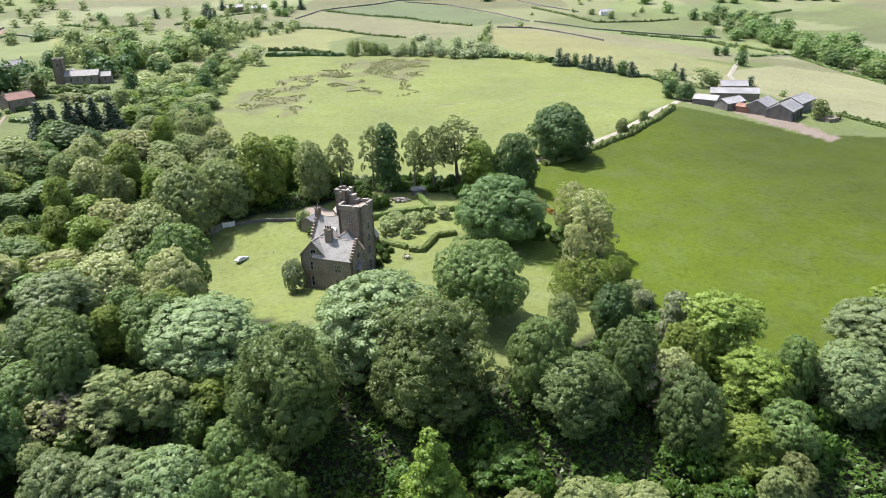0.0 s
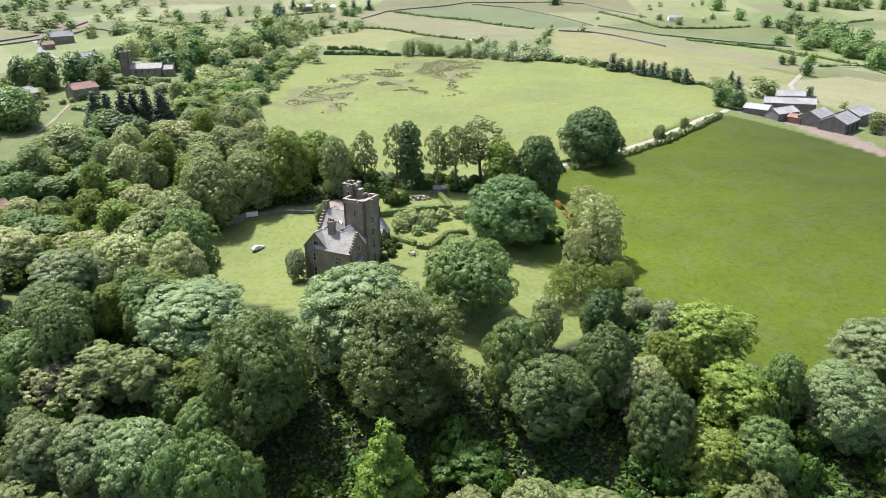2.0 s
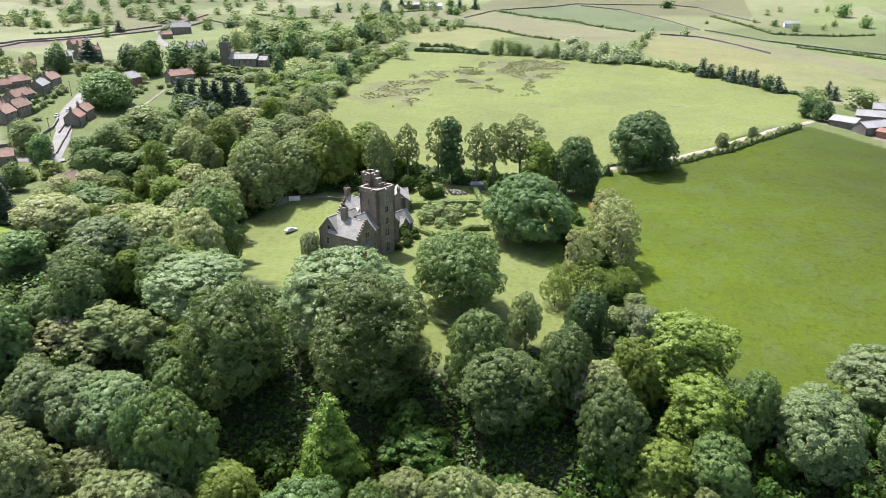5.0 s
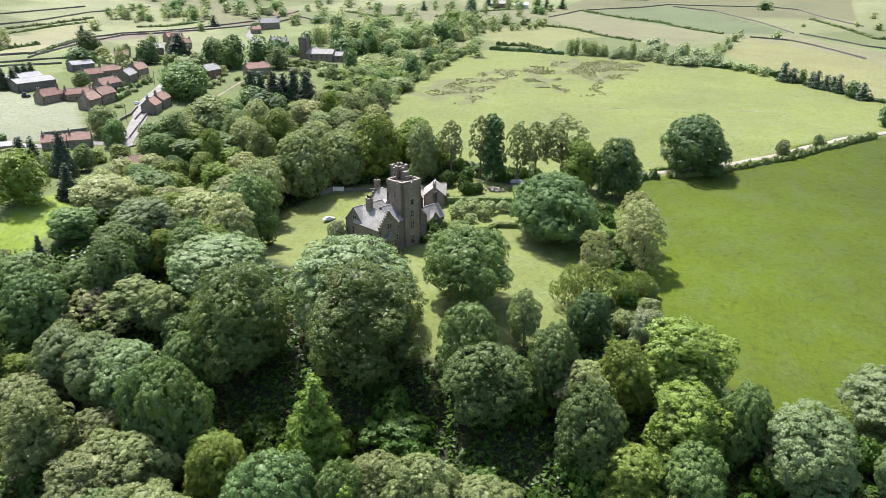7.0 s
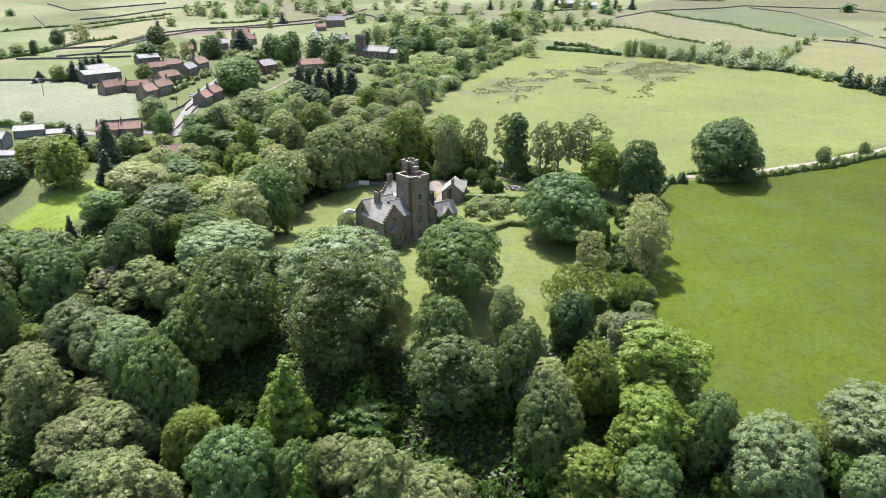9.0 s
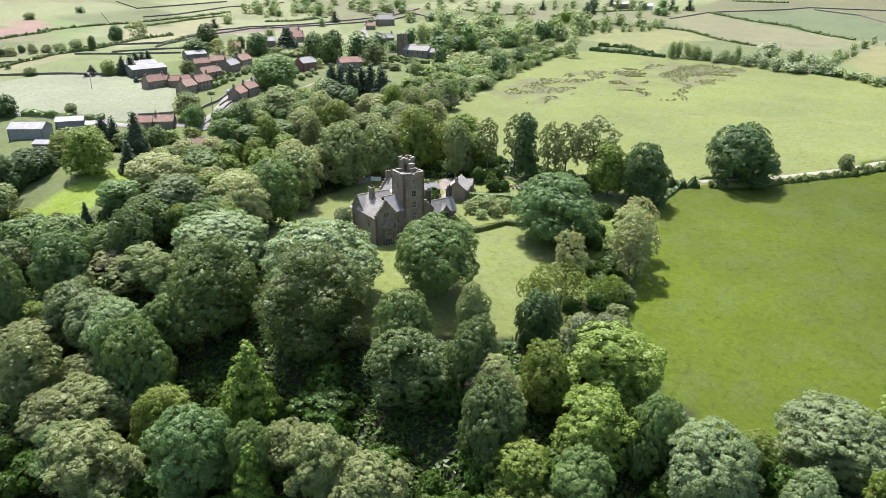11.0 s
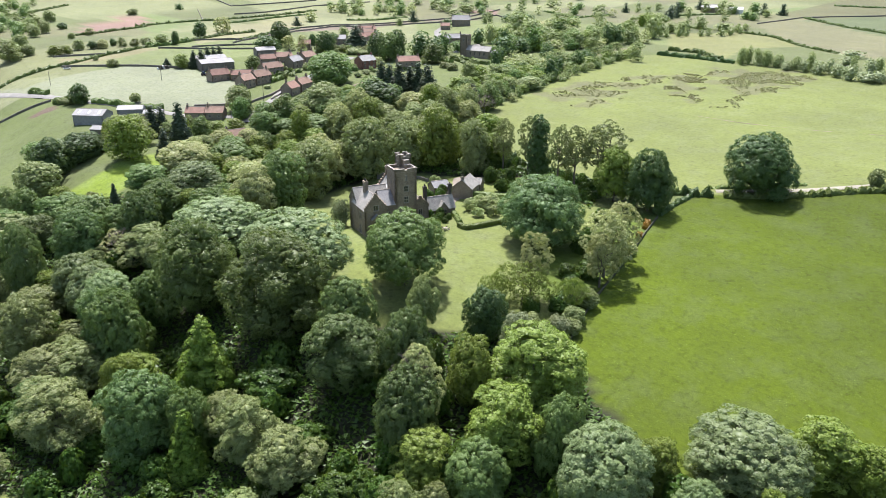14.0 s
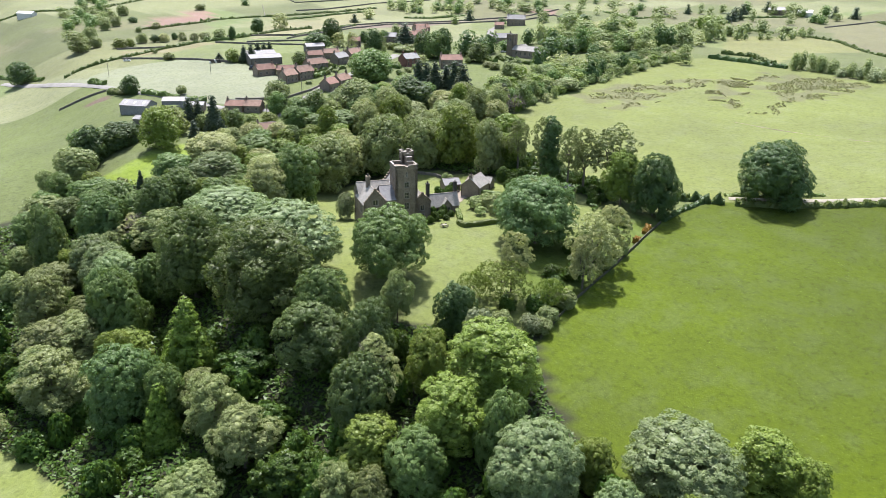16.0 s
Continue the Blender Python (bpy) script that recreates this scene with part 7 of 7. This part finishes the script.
tree("wych", -86, 564, 12.5, 6.7, 2, "thicket trees")
tree("wych", -83, 569, 12.8, 6.3, 2, "thicket trees")
tree("ash", -78, 571, 11.2, 6.3, 2, "thicket trees")
tree("wych", -73, 573, 10.5, 5.4, 2, "thicket trees")
tree("wych", -64, 574, 9.0, 7.2, 2, "thicket trees")
tree("wych", -61, 572, 8.0, 4.5, 2, "thicket trees")
tree("ash", -22, 596, 8.8, 6.4, 2, "thicket trees")
tree("wych", -7, 598, 9.5, 7.3, 2, "thicket trees")
tree("wych", 16, 667, 7.2, 7.6, 2, "thicket trees")
tree("wych", 19, 693, 6.8, 9.5, 2, "thicket trees")
tree("ash", 22, 719, 7.8, 6.6, 2, "thicket trees")
tree("wych", -214, 547, 15.2, 16.4, 2, "thicket trees")
tree("wych", -202, 555, 17.8, 16.5, 2, "thicket trees")
tree("wych", -200, 640, 20.5, 17.4, 2, "thicket trees")
tree("ash", -149, 528, 14.0, 13.9, 2, "thicket trees")
tree("wych", -208, 713, 10.0, 12.8, 2, "thicket trees")
tree("wych", -200, 725, 12.5, 14.7, 2, "thicket trees")
tree("wych", -182, 734, 7.5, 20.6, 2, "thicket trees")
tree("ash", -199, 599, 18.8, 15.0, 2, "thicket trees")
tree("wych", -207, 682, 10.5, 11.2, 2, "thicket trees")
tree("wych", 12, 633, 6.8, 9.7, 2, "thicket trees")
tree("holm", -174, 501, 9.5, 10.2, 2, "thicket trees")
tree("holm", -203, 575, 18.8, 14.5, 2, "thicket trees")
tree("holm", 26, 977, 10.2, 19.3, 2, "thicket trees")
tree("holm", -200, 584, 16.5, 14.7, 2, "thicket trees")
tree("holm", 75, 520, 9.2, 5.9, 2, "thicket trees")
tree("holm", 102, 492, 9.8, 10.1, 2, "thicket trees")
tree("thorn", 51, 726, 7.2, 9.9, 2, "thicket trees")
tree("thorn", 27, 554, 5.2, 10.6, 2, "thicket trees")
tree("thorn", 34, 548, 5.2, 10.4, 2, "thicket trees")
tree("thorn", 44, 543, 6.2, 10.3, 2, "thicket trees")
tree("thorn", 51, 536, 5.8, 9.4, 2, "thicket trees")
tree("thorn", 70, 826, 3.8, 6.3, 2, "thicket trees")
tree("conifer", 64, 523, 12.0, 10.5, 2, "thicket trees")
tree("conifer", 69, 523, 8.4, 13.1, 2, "thicket trees")
tree("conifer", 80, 515, 8.7, 9.7, 2, "thicket trees")
tree("conifer", 83, 511, 10.2, 9.0, 2, "thicket trees")
tree("conifer", 88, 508, 8.9, 8.9, 2, "thicket trees")
tree("conifer", 92, 506, 8.7, 9.6, 2, "thicket trees")
tree("conifer", 95, 501, 11.0, 8.8, 2, "thicket trees")
tree("conifer", 107, 489, 9.4, 11.1, 2, "thicket trees")
tree("holm", -259, 510, 16.0, 14.1, 2, "village trees")
tree("holm", -235, 483, 14.2, 21.4, 2, "village trees")
tree("holm", -196, 428, 17.0, 10.2, 2, "village trees")
tree("holm", -203, 493, 10.5, 12.3, 2, "village trees")
tree("holm", -164, 456, 10.8, 9.0, 2, "village trees")
tree("holm", -169, 498, 8.5, 11.4, 2, "village trees")
tree("holm", -365, 671, 5.8, 16.4, 2, "village trees")
tree("holm", -270, 443, 14.2, 18.0, 2, "village trees")
tree("holm", -140, 363, 9.2, 7.6, 2, "village trees")
tree("holm", -369, 646, 8.2, 17.1, 2, "village trees")
tree("sycamore", -247, 542, 15.0, 20.6, 2, "village trees")
tree("sycamore", -179, 417, 9.0, 17.5, 2, "village trees")
tree("sycamore", -272, 471, 8.8, 16.7, 2, "village trees")
tree("sycamore", -289, 620, 8.2, 15.7, 2, "village trees")
tree("wych", -280, 574, 16.5, 24.4, 2, "village trees")
tree("wych", -195, 596, 12.2, 16.8, 2, "village trees")
tree("wych", -227, 687, 7.5, 16.6, 2, "village trees")
tree("ash", -203, 659, 18.2, 15.9, 2, "village trees")
tree("wych", -195, 679, 11.2, 13.6, 2, "village trees")
tree("wych", -229, 695, 15.0, 16.8, 2, "village trees")
tree("wych", -186, 390, 12.8, 10.1, 2, "village trees")
tree("ash", -151, 374, 9.5, 7.9, 2, "village trees")
tree("wych", -153, 342, 7.0, 14.6, 2, "village trees")
tree("wych", -158, 324, 7.0, 11.3, 2, "village trees")
tree("wych", -159, 362, 10.5, 9.3, 2, "village trees")
tree("ash", -230, 413, 4.0, 9.2, 2, "village trees")
tree("wych", -221, 411, 4.8, 9.0, 2, "village trees")
tree("wych", -209, 416, 5.5, 12.6, 2, "village trees")
tree("wych", -223, 435, 5.2, 8.7, 2, "village trees")
tree("pale", -182, 448, 11.2, 11.2, 2, "village trees")
tree("youngleaf", -176, 457, 7.8, 13.3, 2, "village trees")
tree("pale", -154, 393, 7.5, 13.1, 2, "village trees")
tree("youngleaf", -162, 548, 8.8, 11.0, 2, "village trees")
tree("pale", -202, 463, 8.2, 9.4, 2, "village trees")
tree("youngleaf", -285, 541, 11.5, 12.7, 2, "village trees")
tree("lime", -151, 347, 8.5, 13.3, 2, "village trees")
tree("wych", -89, 572, 10.2, 8.9, 2, "thicket trees")
tree("ash", -75, 567, 10.8, 7.1, 2, "thicket trees")
tree("wych", -69, 567, 11.5, 7.5, 2, "thicket trees")
tree("wych", -63, 568, 8.2, 9.7, 2, "thicket trees")
tree("wych", -40, 568, 12.8, 6.6, 2, "thicket trees")
tree("ash", -48, 563, 9.5, 7.4, 2, "thicket trees")
tree("willow", -53, 564, 6.0, 9.6, 2, "thicket trees")
tree("willow", -33, 563, 7.8, 10.9, 2, "thicket trees")
tree("willow", -22, 566, 7.0, 13.1, 2, "thicket trees")
tree("willow", -30, 608, 6.2, 14.0, 2, "thicket trees")
# by the west pasture
tree("wych", -160, 123, 14.0, 17.6, 1, "woodland trees")
tree("wych", -156, 110, 11.2, 9.2, 1, "woodland trees")
tree("sycamore", -143, 113, 12.8, 11.6, 1, "woodland trees")
tree("sycamore", -134, 104, 12.0, 11.7, 1, "woodland trees")
tree("sycamore", -133, 116, 11.0, 10.0, 1, "woodland trees")
tree("lime", -137, 123, 10.2, 10.3, 1, "woodland trees")
# ---- understorey of the ravine ----
def underwood(outline, count, seed, h_range=(3, 7), w_range=(6, 10)):
    rng = random.Random(seed)
    xs, ys = [p[0] for p in outline], [p[1] for p in outline]
    made = 0
    while made < count:
        x, y = rng.uniform(min(xs), max(xs)), rng.uniform(min(ys), max(ys))
        if bool(inside(outline, np.array(x), np.array(y)) & ~inside(GLADE, np.array(x), np.array(y))):
            tree("shrub", x, y, rng.uniform(*h_range), rng.uniform(*w_range), 2, "understorey shrubs", 0.4)
            made += 1


underwood([(-100, 70), (-95, 125), (-60, 145), (-20, 138), (10, 132), (40, 150), (62, 160), (100, 150), (118, 150), (110, 115), (60, 95), (10, 70), (-40, 65)], 95, 41, (4.5, 9), (7, 11))
underwood([(-122, 160), (-110, 150), (-100, 200), (-105, 235), (-60, 262), (-55, 280), (-130, 325), (-150, 250), (-150, 200)], 40, 42)
underwood([(-60, 252), (-60, 276), (-6, 272), (4, 252), (-12, 264), (-36, 266)], 34, 43, (2.5, 5.5), (4, 7))
underwood([(10, 245), (18, 252), (27, 236), (33, 212), (37, 198), (40, 184), (34, 178), (27, 202), (14, 232)], 26, 44, (2.5, 5), (5, 8))


def undergrowth(outline, count, seed, size=0.8):
    """Ferns, brambles and nettles over the floor of the wood."""
    rng = np.random.default_rng(seed)
    xs, ys = np.array([p[0] for p in outline]), np.array([p[1] for p in outline])
    x = rng.uniform(xs.min(), xs.max(), count * 3)
    y = rng.uniform(ys.min(), ys.max(), count * 3)
    ok = np.where(inside(outline, x, y) & ~inside(GLADE, x, y))[0][:count]
    x, y = x[ok], y[ok]
    patch = np.array([noise.noise(Vector((a * 0.12, b * 0.12, 8))) for a, b in zip(x, y)])
    z = ground_height(x, y) + 0.2 + rng.uniform(0.0, 1.0, len(x)) * (1.0 + 1.4 * np.clip(patch + 0.3, 0, 1))
    pos = np.stack([x, y, z], 1)
    nrm = rng.normal(scale=0.5, size=(len(x), 3)) + np.array((0, 0, 1))
    nrm /= np.linalg.norm(nrm, axis=1)[:, None]
    t = np.cross(nrm, rng.normal(size=(len(x), 3)))
    t /= np.linalg.norm(t, axis=1)[:, None]
    b = np.cross(nrm, t)
    s = size * rng.uniform(0.5, 1.4, (len(x), 1))
    v = np.stack([pos - t * s * 0.6 - b * s * 0.3, pos + t * s * 0.7, pos + b * s * 0.55], 1).reshape(-1, 3)
    return tagged(mesh_object("undergrowth", v.tolist(), np.arange(len(v)).reshape(-1, 3).tolist(), LEAF["shrub"]), "green ferns and brambles on the woodland floor", "undergrowth", kind="stuff")


undergrowth([(-140, 40), (-140, 130), (-112, 150), (-95, 180), (-72, 166), (-45, 157), (-25, 147), (-10, 137), (5, 137), (28, 155), (40, 172), (48, 176), (66, 162), (86, 156), (114, 158), (140, 130), (120, 70), (40, 50)], 80000, 51, 0.95)
undergrowth([(-112, 190), (-150, 230), (-150, 300), (-130, 328), (-98, 297), (-51, 277), (-6, 274), (4, 250), (-10, 263), (-40, 264), (-60, 249), (-88, 242), (-98, 208)], 28000, 52, 0.95)


def grass_tufts(outline, count, seed):
    """Tufts of longer grass over the near pasture."""
    rng = np.random.default_rng(seed)
    xs, ys = np.array([p[0] for p in outline]), np.array([p[1] for p in outline])
    x, y = rng.uniform(xs.min(), xs.max(), count * 3), rng.uniform(ys.min(), ys.max(), count * 3)
    patch = np.array([noise.noise(Vector((a * 0.09, b * 0.09, 2))) + 0.6 * noise.noise(Vector((a * 0.4, b * 0.4, 6))) for a, b in zip(x, y)])
    ok = np.where(inside(outline, x, y) & (patch > rng.uniform(-0.5, 0.4, len(x))))[0][:count]
    x, y = x[ok], y[ok]
    rough = np.array([noise.noise(Vector((a * 0.07, b * 0.07, 0.0))) for a, b in zip(x, y)])
    z = ground_height(x, y) + 0.35 * rough
    a = rng.uniform(0, 6.28, len(x))
    s = rng.uniform(0.12, 0.30, len(x))
    c, sn = np.cos(a) * s, np.sin(a) * s
    v = np.stack([np.stack([x - c, y - sn, z - 0.05], 1), np.stack([x + c, y + sn, z - 0.05], 1), np.stack([x - sn * 1.3, y + c * 1.3, z + 0.22 * s], 1)], 1).reshape(-1, 3)
    return tagged(mesh_object("grass", v.tolist(), np.arange(len(v)).reshape(-1, 3).tolist(), LEAF["meadow"]), "tufts of longer grass in the grazed pasture", "grass", kind="stuff")


grass_tufts([(48, 180), (66, 166), (86, 160), (114, 162), (170, 158), (185, 230), (160, 335), (112, 388), (60, 318), (32, 294), (28, 250), (38, 222)], 16000, 61)
fill_wood([(-170, -70), (-150, 60), (-60, 45), (60, 55), (150, 70), (210, -60)], 40, ["ash", "lime", "sycamore"], (8, 12), (10, 14), 0.7, 71, "distant trees")
undergrowth([(-170, -70), (-140, 45), (40, 55), (120, 75), (210, -60)], 16000, 53, 1.2)
join_far_trees()
